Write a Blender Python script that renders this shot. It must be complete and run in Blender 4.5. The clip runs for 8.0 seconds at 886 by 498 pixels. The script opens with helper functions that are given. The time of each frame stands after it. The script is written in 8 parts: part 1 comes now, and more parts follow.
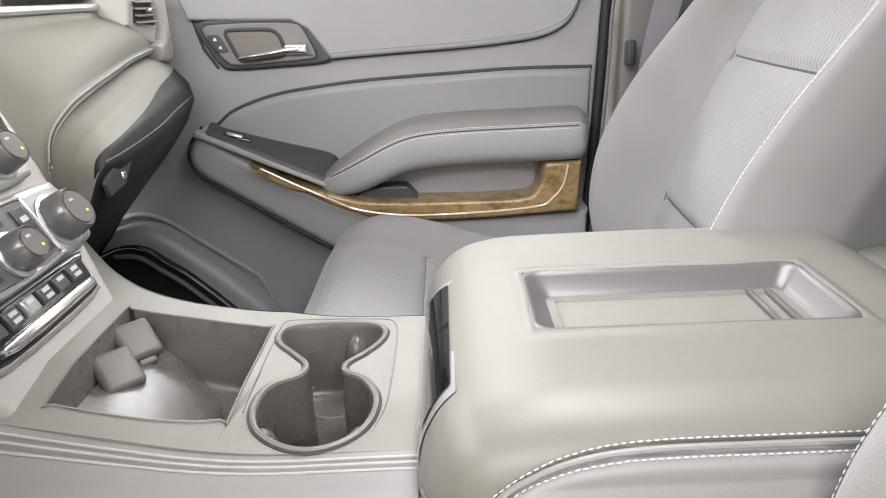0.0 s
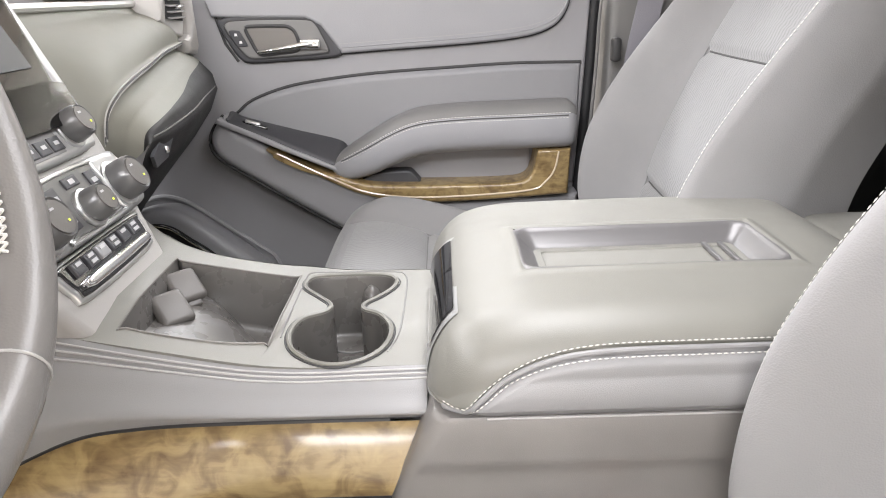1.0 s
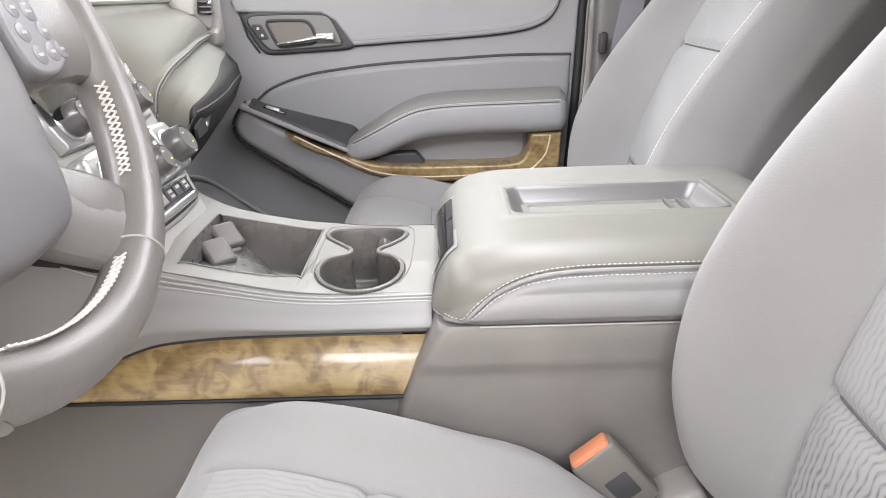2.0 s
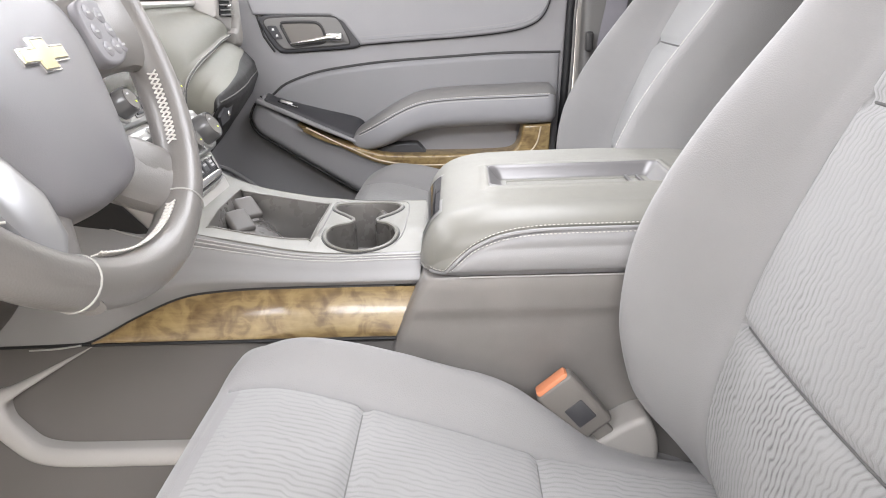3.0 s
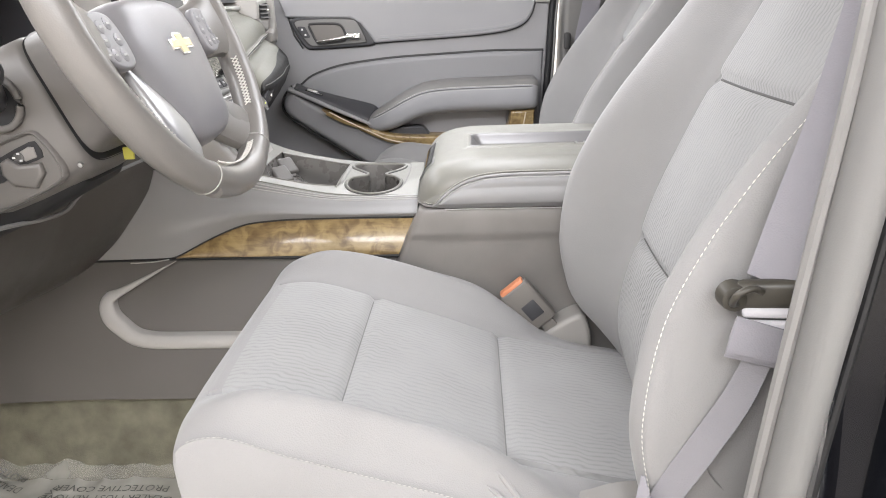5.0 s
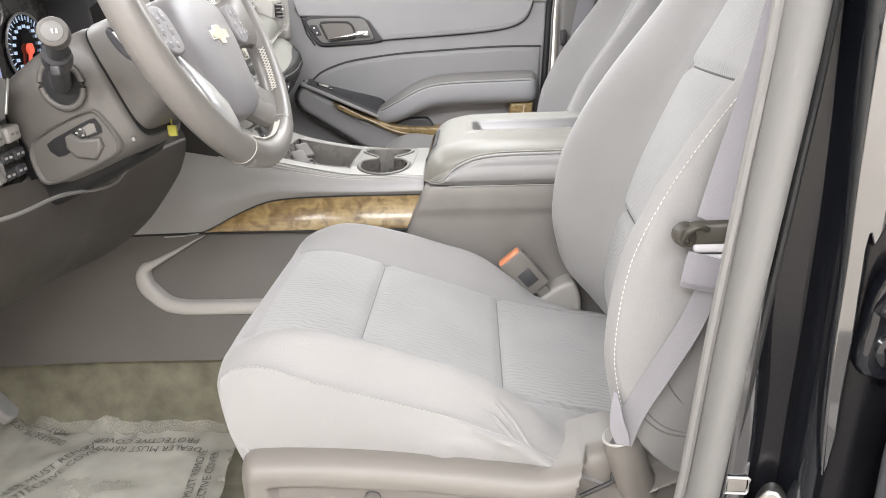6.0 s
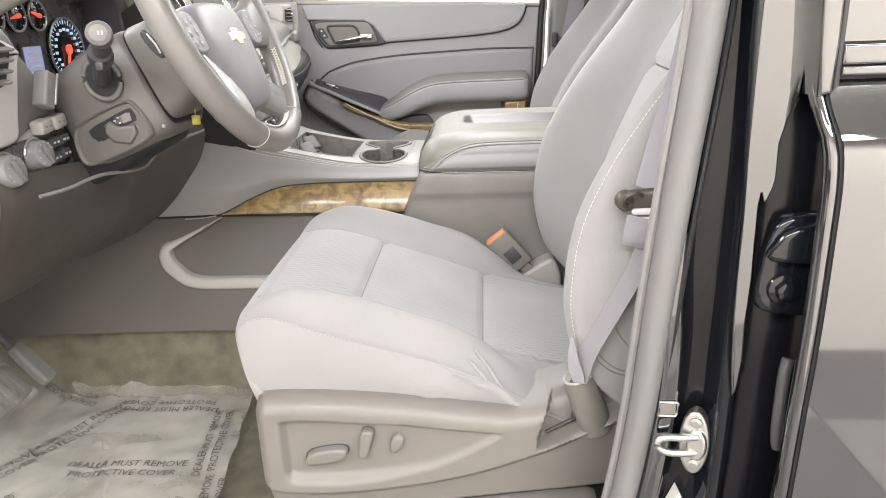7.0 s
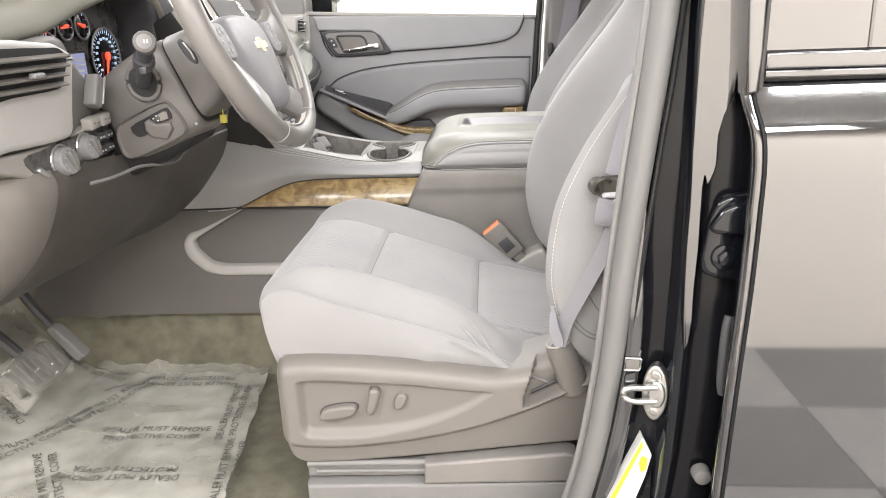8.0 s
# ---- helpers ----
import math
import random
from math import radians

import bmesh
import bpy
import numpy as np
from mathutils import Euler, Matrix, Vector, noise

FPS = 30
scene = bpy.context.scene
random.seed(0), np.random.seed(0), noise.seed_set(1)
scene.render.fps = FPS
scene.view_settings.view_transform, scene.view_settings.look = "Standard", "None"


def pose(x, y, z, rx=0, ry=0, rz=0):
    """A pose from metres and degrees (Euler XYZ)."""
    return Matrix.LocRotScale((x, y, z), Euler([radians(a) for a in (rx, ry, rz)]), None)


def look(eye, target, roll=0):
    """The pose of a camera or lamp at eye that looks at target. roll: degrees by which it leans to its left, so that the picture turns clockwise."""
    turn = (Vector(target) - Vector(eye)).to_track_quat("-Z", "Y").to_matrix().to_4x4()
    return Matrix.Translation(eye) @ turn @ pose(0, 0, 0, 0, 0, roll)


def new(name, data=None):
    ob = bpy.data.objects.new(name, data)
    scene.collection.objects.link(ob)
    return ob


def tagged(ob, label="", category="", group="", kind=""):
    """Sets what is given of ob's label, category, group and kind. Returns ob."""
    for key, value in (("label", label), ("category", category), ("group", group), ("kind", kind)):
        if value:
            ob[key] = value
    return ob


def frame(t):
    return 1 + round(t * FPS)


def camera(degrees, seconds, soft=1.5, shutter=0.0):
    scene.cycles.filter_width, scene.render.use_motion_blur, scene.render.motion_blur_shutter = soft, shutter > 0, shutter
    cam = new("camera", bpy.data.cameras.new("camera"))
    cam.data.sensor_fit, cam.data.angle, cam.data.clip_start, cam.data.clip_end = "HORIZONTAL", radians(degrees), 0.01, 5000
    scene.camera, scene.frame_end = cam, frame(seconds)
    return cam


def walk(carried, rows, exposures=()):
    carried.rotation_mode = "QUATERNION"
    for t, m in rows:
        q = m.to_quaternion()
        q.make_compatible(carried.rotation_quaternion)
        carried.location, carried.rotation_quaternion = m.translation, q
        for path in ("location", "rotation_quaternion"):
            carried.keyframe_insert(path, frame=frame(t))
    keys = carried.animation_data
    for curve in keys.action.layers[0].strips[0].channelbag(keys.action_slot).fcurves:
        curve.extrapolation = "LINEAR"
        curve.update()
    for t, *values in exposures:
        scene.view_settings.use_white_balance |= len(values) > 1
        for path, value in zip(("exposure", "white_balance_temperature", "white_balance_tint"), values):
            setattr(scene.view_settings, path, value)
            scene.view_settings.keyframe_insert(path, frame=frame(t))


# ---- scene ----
cam = camera(62.8, 8.0, soft=1.0)
PATH = [
    (0, (0.117, -0.573, 1.463), (0.094, 1.311, 0.791), -2.4),
    (0.5, (0.113, -0.629, 1.461), (0.095, 1.255, 0.792), -2.2),
    (1, (0.11, -0.698, 1.46), (0.095, 1.188, 0.794), -2.0),
    (1.5, (0.107, -0.779, 1.452), (0.095, 1.107, 0.788), -1.8),
    (3, (0.14, -0.997, 1.456), (0.087, 0.891, 0.798), -2.1),
    (3.5, (0.175, -1.084, 1.457), (0.103, 0.804, 0.799), -2.1),
    (4, (0.196, -1.156, 1.465), (0.108, 0.729, 0.805), -2.2),
    (4.5, (0.194, -1.232, 1.464), (0.103, 0.654, 0.807), -2.1),
    (5, (0.183, -1.332, 1.466), (0.095, 0.556, 0.814), -1.9),
    (6.5, (0.194, -1.531, 1.455), (0.087, 0.36, 0.813), -2.2),
    (7, (0.224, -1.614, 1.459), (0.103, 0.279, 0.823), -2.2),
    (7.5, (0.247, -1.69, 1.461), (0.117, 0.205, 0.835), -2.2),
    (8, (0.24, -1.76, 1.463), (0.109, 0.14, 0.852), -2.0),
]
walk(cam, [(t, look(eye, target, roll)) for t, eye, target, roll in PATH],
     exposures=[(0, -0.36, 6450, 10), (1.5, -0.26, 6300, 10), (3, -0.30, 6250, 10), (5, -0.42, 6280, 9), (6.5, -0.31, 6400, 8), (8, -0.34, 6460, 9)])

# ---- light ----
world = bpy.data.worlds.new("booth")
scene.world = world
world.use_nodes = True
world.node_tree.nodes["Background"].inputs[0].default_value = (0.9, 0.95, 1.0, 1)
world.node_tree.nodes["Background"].inputs[1].default_value = 0.3


def strip_lamp(x, y, z, sx, sy, watts, aim=None, spread=180):
    lamp = bpy.data.lights.new("unseen_strip", "AREA")
    lamp.shape, lamp.size, lamp.size_y, lamp.energy, lamp.color = "RECTANGLE", sx, sy, watts, (0.992, 0.973, 0.985)
    lamp.spread = radians(spread)
    ob = new("unseen_strip", lamp)
    ob.matrix_world = look((x, y, z), aim or (x, y + 0.001, 0))
    return ob


for lx in (-2.8, 0.2, 3.2):
    strip_lamp(lx, -2.0, 3.12, 2.6, 0.4, 84, (lx, -3.45, 0.8), 85)     # washes the near wall
    strip_lamp(lx, 2.6, 3.12, 2.4, 0.6, 145)
strip_lamp(-2.6, -0.3, 3.12, 0.8, 3.0, 195)
strip_lamp(2.6, 0.0, 3.12, 0.8, 2.6, 150)
# Unseen strips added to throw light through the open door into the cabin.
strip_lamp(-1.0, -3.1, 3.05, 1.8, 0.4, 46, (-0.1, -0.3, 1.0), 125)
strip_lamp(0.9, -3.1, 3.05, 1.8, 0.4, 44, (0.2, -0.3, 1.0), 125)
strip_lamp(2.3, -2.0, 3.12, 2.0, 0.5, 130, None, 115)
strip_lamp(0.22, 0.0, 1.755, 0.24, 0.46, 6.7)       # added fill lamp under the headliner, none seen there

# ---- materials ----


def mat(name, color, rough=0.5, metal=0.0, vary=0.08, big=6.0, grain=0.0, grain_scale=900.0, coat=0.0, spec=0.5, kind="NOISE", rough_vary=0.06):
    """Base colour with cloudy variation, roughness variation and a fine grain relief."""
    m = bpy.data.materials.new(name)
    m.use_nodes = True
    t = m.node_tree
    b = t.nodes["Principled BSDF"]
    b.inputs["Roughness"].default_value, b.inputs["Metallic"].default_value = rough, metal
    b.inputs["Coat Weight"].default_value, b.inputs["Coat Roughness"].default_value = coat, 0.05
    b.inputs["Specular IOR Level"].default_value = spec
    co = t.nodes.new("ShaderNodeTexCoord")
    n1 = t.nodes.new("ShaderNodeTexNoise")
    n1.inputs["Scale"].default_value, n1.inputs["Detail"].default_value = big, 6
    t.links.new(co.outputs["Object"], n1.inputs["Vector"])
    mr = t.nodes.new("ShaderNodeMapRange")
    mr.inputs["From Min"].default_value, mr.inputs["From Max"].default_value = 0.25, 0.75
    mr.inputs["To Min"].default_value, mr.inputs["To Max"].default_value = 1 - vary, 1 + vary
    t.links.new(n1.outputs["Fac"], mr.inputs["Value"])
    mul = t.nodes.new("ShaderNodeVectorMath")
    mul.operation = "SCALE"
    mul.inputs[0].default_value = color
    t.links.new(mr.outputs["Result"], mul.inputs["Scale"])
    t.links.new(mul.outputs[0], b.inputs["Base Color"])
    n2 = t.nodes.new("ShaderNodeTexNoise")
    n2.inputs["Scale"].default_value, n2.inputs["Detail"].default_value = big * 7, 4
    t.links.new(co.outputs["Object"], n2.inputs["Vector"])
    r2 = t.nodes.new("ShaderNodeMapRange")
    r2.inputs["To Min"].default_value, r2.inputs["To Max"].default_value = max(rough - rough_vary, 0.0), min(rough + rough_vary, 1.0)
    t.links.new(n2.outputs["Fac"], r2.inputs["Value"])
    t.links.new(r2.outputs["Result"], b.inputs["Roughness"])
    if grain:
        if kind == "VORONOI":
            g = t.nodes.new("ShaderNodeTexVoronoi")
            g.feature = "F1"
            out = "Distance"
        else:
            g = t.nodes.new("ShaderNodeTexNoise")
            g.inputs["Detail"].default_value = 3
            out = "Fac"
        g.inputs["Scale"].default_value = grain_scale
        t.links.new(co.outputs["Object"], g.inputs["Vector"])
        bump = t.nodes.new("ShaderNodeBump")
        bump.inputs["Strength"].default_value, bump.inputs["Distance"].default_value = grain, 0.0008
        t.links.new(g.outputs[out], bump.inputs["Height"])
        t.links.new(bump.outputs["Normal"], b.inputs["Normal"])
    return m


def glow(name, color, strength):
    m = bpy.data.materials.new(name)
    m.use_nodes = True
    b = m.node_tree.nodes["Principled BSDF"]
    b.inputs["Base Color"].default_value = (*color, 1)
    b.inputs["Emission Color"].default_value = (*color, 1)
    b.inputs["Emission Strength"].default_value = strength
    return m


def wood_mat(name):
    """Burl veneer in dark gold under clear lacquer."""
    m = mat(name, (0.30, 0.19, 0.085), 0.32, coat=0.35, vary=0.25)
    m.node_tree.nodes["Principled BSDF"].inputs["Coat Roughness"].default_value = 0.1
    t = m.node_tree
    b = t.nodes["Principled BSDF"]
    co = [n for n in t.nodes if n.type == "TEX_COORD"][0]
    w = t.nodes.new("ShaderNodeTexNoise")
    w.inputs["Scale"].default_value, w.inputs["Detail"].default_value, w.inputs["Distortion"].default_value = 34, 10, 0.9
    mp = t.nodes.new("ShaderNodeMapping")
    mp.inputs["Scale"].default_value = (1.15, 1.0, 1.3)
    t.links.new(co.outputs["Object"], mp.inputs["Vector"])
    t.links.new(mp.outputs[0], w.inputs["Vector"])
    f = t.nodes.new("ShaderNodeTexNoise")
    f.inputs["Scale"].default_value, f.inputs["Detail"].default_value, f.inputs["Distortion"].default_value = 60, 6, 0.6
    mp2 = t.nodes.new("ShaderNodeMapping")
    mp2.inputs["Scale"].default_value = (0.5, 1.0, 3.2)
    t.links.new(co.outputs["Object"], mp2.inputs["Vector"])
    t.links.new(mp2.outputs[0], f.inputs["Vector"])
    ad = t.nodes.new("ShaderNodeMath")
    ad.operation = "MULTIPLY_ADD"
    ad.inputs[1].default_value = 0.35
    t.links.new(f.outputs["Fac"], ad.inputs[0])
    t.links.new(w.outputs["Fac"], ad.inputs[2])
    r = t.nodes.new("ShaderNodeValToRGB")
    e = r.color_ramp.elements
    e[0].position, e[0].color = 0.46, (0.13, 0.080, 0.033, 1)
    e[1].position, e[1].color = 0.90, (0.36, 0.265, 0.12, 1)
    k = e.new(0.61)
    k.color = (0.21, 0.142, 0.060, 1)
    k = e.new(0.70)
    k.color = (0.275, 0.195, 0.085, 1)
    t.links.new(ad.outputs[0], r.inputs["Fac"])
    t.links.new(r.outputs["Color"], b.inputs["Base Color"])
    return m


def fabric_mat(name, color, ribs=0.0):
    """Knitted cloth; with ribs it has the wavy cross ribs of the seat inserts."""
    m = mat(name, color, 0.85, vary=0.05, big=9, spec=0.2)
    t = m.node_tree
    b = t.nodes["Principled BSDF"]
    b.inputs["Sheen Weight"].default_value = 0.25
    co = [n for n in t.nodes if n.type == "TEX_COORD"][0]
    knit = t.nodes.new("ShaderNodeTexVoronoi")
    knit.inputs["Scale"].default_value = 700
    t.links.new(co.outputs["Object"], knit.inputs["Vector"])
    bump = t.nodes.new("ShaderNodeBump")
    bump.inputs["Strength"].default_value, bump.inputs["Distance"].default_value = 0.35, 0.0006
    t.links.new(knit.outputs["Distance"], bump.inputs["Height"])
    last = bump
    if ribs:
        def calc(op, a, b=None, c=None):
            n = t.nodes.new("ShaderNodeMath")
            n.operation = op
            for i, v in enumerate((a, b, c)):
                if v is None:
                    continue
                if isinstance(v, (int, float)):
                    n.inputs[i].default_value = v
                else:
                    t.links.new(v, n.inputs[i])
            return n.outputs[0]

        sep = t.nodes.new("ShaderNodeSeparateXYZ")
        t.links.new(co.outputs["Object"], sep.inputs[0])
        along = calc("ADD", sep.outputs["Z"], calc("MULTIPLY", sep.outputs["X"], 0.9))
        uneven = t.nodes.new("ShaderNodeTexNoise")
        uneven.inputs["Scale"].default_value = 26
        t.links.new(co.outputs["Object"], uneven.inputs["Vector"])
        sway = calc("MULTIPLY", calc("SINE", calc("ADD", calc("MULTIPLY", along, 6.2832 / 0.030), calc("MULTIPLY", uneven.outputs["Fac"], 14.0))), 0.16)
        row = calc("FRACT", calc("ADD", calc("MULTIPLY", sep.outputs["Y"], 1 / 0.0080), calc("ADD", sway, calc("MULTIPLY", uneven.outputs["Fac"], 1.7))))
        line = calc("SUBTRACT", 1.0, calc("MINIMUM", calc("MULTIPLY", calc("ABSOLUTE", calc("SUBTRACT", row, 0.4)), 3.4), 1.0))
        count = calc("FLOOR", calc("ADD", calc("MULTIPLY", sep.outputs["Y"], 1 / 0.0080), calc("ADD", sway, calc("MULTIPLY", uneven.outputs["Fac"], 1.7))))
        dots = calc("MULTIPLY_ADD", calc("SINE", calc("ADD", calc("MULTIPLY", along, 6.2832 / 0.016), calc("MULTIPLY", count, 2.4))), 0.22, 0.78)
        patch = t.nodes.new("ShaderNodeTexNoise")
        patch.inputs["Scale"].default_value = 8
        t.links.new(co.outputs["Object"], patch.inputs["Vector"])
        fade = t.nodes.new("ShaderNodeMapRange")
        fade.inputs["From Min"].default_value, fade.inputs["From Max"].default_value = 0.35, 0.65
        fade.inputs["To Min"].default_value, fade.inputs["To Max"].default_value = 0.15, 1.0
        t.links.new(patch.outputs["Fac"], fade.inputs["Value"])
        mark = calc("MULTIPLY", calc("MULTIPLY", line, dots), calc("MULTIPLY", fade.outputs["Result"], ribs))
        mix = t.nodes.new("ShaderNodeMix")
        mix.data_type = "RGBA"
        base = [l.from_socket for l in t.links if l.to_socket == b.inputs["Base Color"]][0]
        t.links.new(mark, mix.inputs["Factor"])
        t.links.new(base, mix.inputs[6])
        mix.inputs[7].default_value = (0.09, 0.088, 0.086, 1)
        t.links.new(mix.outputs[2], b.inputs["Base Color"])
        b2 = t.nodes.new("ShaderNodeBump")
        b2.inputs["Strength"].default_value, b2.inputs["Distance"].default_value = min(ribs, 0.6) * 0.5, 0.0012
        t.links.new(calc("SUBTRACT", row, line), b2.inputs["Height"])
        t.links.new(bump.outputs["Normal"], b2.inputs["Normal"])
        last = b2
    t.links.new(last.outputs["Normal"], b.inputs["Normal"])
    return m


LEATHER = mat("grey_leather", (0.198, 0.193, 0.172), 0.40, grain=0.12, grain_scale=1300, kind="VORONOI", vary=0.04)
LEATHER_COOL = mat("cool_grey_leather", (0.262, 0.258, 0.258), 0.40, grain=0.15, grain_scale=1200, kind="VORONOI", vary=0.04)
LEATHER_DASH = mat("dash_leather", (0.195, 0.19, 0.16), 0.62, grain=0.15, grain_scale=1200, kind="VORONOI", vary=0.04)
LEATHER_LIGHT = mat("light_leather", (0.42, 0.41, 0.40), 0.42, grain=0.25, grain_scale=700, kind="VORONOI", vary=0.04)
LEATHER_DOOR = mat("door_leather", (0.315, 0.314, 0.324), 0.42, grain=0.25, grain_scale=700, kind="VORONOI", vary=0.04)
LEATHER_INSERT = mat("door_leather_shaded", (0.265, 0.263, 0.272), 0.46, grain=0.25, grain_scale=700, kind="VORONOI", vary=0.05)
PLASTIC_DOOR = mat("door_plastic", (0.318, 0.314, 0.322), 0.45, grain=0.2, grain_scale=1100, vary=0.05)
RIM = mat("wheel_leather", (0.190, 0.179, 0.169), 0.34, grain=0.12, grain_scale=600, kind="VORONOI", vary=0.07)
HUB = mat("wheel_plastic", (0.225, 0.219, 0.232), 0.40, grain=0.15, grain_scale=900, vary=0.05)
KNOB = mat("dark_silver_knob", (0.15, 0.148, 0.146), 0.30, metal=0.3, vary=0.05)
SHADOW_DARK = mat("shadow_dark_plastic", (0.016, 0.015, 0.0145), 0.55, grain=0.2, grain_scale=1000, vary=0.08, spec=0.3)
MARK_DIM = mat("worn_marking", (0.48, 0.475, 0.48), 0.5)
PLASTIC = mat("grey_plastic", (0.20, 0.195, 0.19), 0.5, grain=0.2, grain_scale=1100, vary=0.05)
PLASTIC_BROWN = mat("warm_grey_plastic", (0.180, 0.167, 0.153), 0.42, grain=0.2, grain_scale=1100, vary=0.06)
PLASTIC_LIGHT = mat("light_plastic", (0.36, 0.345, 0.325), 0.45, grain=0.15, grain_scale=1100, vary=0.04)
DARK = mat("dark_plastic", (0.058, 0.058, 0.063), 0.42, grain=0.2, grain_scale=1000, vary=0.08)
SEAM_DARK = mat("seam_gap", (0.10, 0.098, 0.096), 0.9)
SEAM = mat("seam_shadow", (0.20, 0.197, 0.194), 0.9)
DARK_SATIN = mat("dark_satin_plastic", (0.075, 0.073, 0.07), 0.28, vary=0.05)
CUP = mat("cup_plastic", (0.108, 0.102, 0.095), 0.28, vary=0.05)
TRAY = mat("tray_plastic", (0.145, 0.140, 0.140), 0.33, metal=0.2, vary=0.04)
THREAD_GREY = mat("grey_thread", (0.42, 0.41, 0.39), 0.8)
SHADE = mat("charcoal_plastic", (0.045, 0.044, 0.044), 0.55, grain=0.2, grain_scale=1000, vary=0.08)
BLACK = mat("black_rubber", (0.012, 0.012, 0.013), 0.6, vary=0.2)
GLOSS = mat("black_gloss", (0.01, 0.01, 0.011), 0.08, coat=0.8, vary=0.2)
CHROME = mat("chrome", (0.86, 0.86, 0.86), 0.12, metal=1.0, vary=0.02)
SATIN = mat("satin_silver", (0.62, 0.62, 0.61), 0.32, metal=0.9, vary=0.03)
STEEL = mat("zinc_steel", (0.58, 0.575, 0.56), 0.35, metal=1.0, vary=0.1, big=30)
WOOD = wood_mat("burl_veneer")
WOOD_PALE = mat("polished_edge", (0.62, 0.52, 0.38), 0.15, coat=0.8, vary=0.1)
CLOTH = fabric_mat("seat_cloth", (0.282, 0.277, 0.276))
RIBBED = fabric_mat("ribbed_cloth", (0.272, 0.270, 0.267), 0.95)
RIBBED_MID = fabric_mat("soft_ribbed_cloth", (0.288, 0.286, 0.284), 0.60)
RIBBED_FAINT = fabric_mat("worn_ribbed_cloth", (0.325, 0.323, 0.320), 0.32)
THREAD = mat("thread", (0.72, 0.70, 0.66), 0.8)
WEBBING = fabric_mat("belt_webbing", (0.28, 0.272, 0.298))
CARPET = mat("carpet", (0.168, 0.160, 0.121), 0.95, grain=1.0, grain_scale=420, vary=0.3, big=25, spec=0.1)
COLUMN = mat("column_plastic", (0.122, 0.114, 0.106), 0.42, grain=0.2, grain_scale=1100, vary=0.05)
PAINT_DEEP = mat("black_paint_inner", (0.008, 0.009, 0.012), 0.08, coat=0.3, vary=0.05)
PAINT = mat("black_paint", (0.008, 0.009, 0.012), 0.03, coat=1.0, vary=0.05, spec=1.0, rough_vary=0.01)
PAINT_DOOR = mat("polished_black_paint", (0.008, 0.009, 0.012), 0.03, coat=1.0, vary=0.05, spec=1.0, rough_vary=0.01)
for _p, _ior in ((PAINT, 2.1), (PAINT_DOOR, 2.4)):
    _p.node_tree.nodes["Principled BSDF"].inputs["Coat IOR"].default_value = _ior
CEILING = mat("ceiling_grey", (0.48, 0.465, 0.44), 0.8, vary=0.06, big=2)
WALL = mat("beige_wall", (0.80, 0.74, 0.66), 0.7, vary=0.03, big=2)
TILE_A = mat("tile_grey", (0.20, 0.19, 0.18), 0.3, vary=0.12, big=8)
TILE_B = mat("tile_dark", (0.11, 0.105, 0.10), 0.3, vary=0.12, big=8)
ORANGE = mat("orange_plastic", (0.68, 0.26, 0.13), 0.4)
YELLOW = mat("yellow_print", (0.85, 0.85, 0.05), 0.5)
PAPER = mat("white_label", (0.8, 0.8, 0.78), 0.4)
GOLD = mat("gold_enamel", (0.78, 0.70, 0.46), 0.25, metal=0.5)
MARK = mat("pale_marking", (0.75, 0.75, 0.74), 0.5)
GLASS = mat("pane", (0.9, 0.95, 0.93), 0.02, vary=0.01, rough_vary=0.01)
GLASS.node_tree.nodes["Principled BSDF"].inputs["Transmission Weight"].default_value = 1.0
TRIM_SOFT = mat("satin_trim", (0.42, 0.42, 0.415), 0.36, metal=0.5, vary=0.04)
SATIN_GREY = mat("silver_grey_plastic", (0.34, 0.34, 0.345), 0.3, metal=0.35, vary=0.04)
RUBBER = mat("worn_rubber", (0.075, 0.070, 0.062), 0.6, vary=0.35, big=40)
VENT = mat("vent_plastic", (0.48, 0.47, 0.455), 0.4, grain=0.15, grain_scale=1100, vary=0.04)
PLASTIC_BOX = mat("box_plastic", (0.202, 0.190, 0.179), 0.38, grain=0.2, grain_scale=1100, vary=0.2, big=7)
PLASTIC_SHADED = mat("shaded_plastic", (0.098, 0.090, 0.083), 0.5, grain=0.2, grain_scale=1100, vary=0.05)
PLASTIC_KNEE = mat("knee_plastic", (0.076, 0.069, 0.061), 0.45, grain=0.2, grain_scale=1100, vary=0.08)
WEBBING_PALE = fabric_mat("pale_webbing", (0.6, 0.59, 0.62))
WEBBING_DARK = fabric_mat("shaded_webbing", (0.235, 0.228, 0.245))
TONGUE = mat("olive_plastic", (0.055, 0.05, 0.04), 0.4, vary=0.08)
LIT_GREEN = glow("lit_green", (0.75, 0.85, 0.10), 0.8)
PALE = mat("pale_plastic", (0.50, 0.49, 0.49), 0.45)
SEAL_GREY = mat("grey_seal_rubber", (0.175, 0.172, 0.168), 0.5, vary=0.05, grain=0.15, grain_scale=900)
PAINT_SOFT = mat("dull_black_paint", (0.008, 0.008, 0.010), 0.22, coat=0.0, vary=0.1, spec=0.35)
INK = mat("black_ink", (0.11, 0.11, 0.10), 0.7, vary=0.5, big=60)


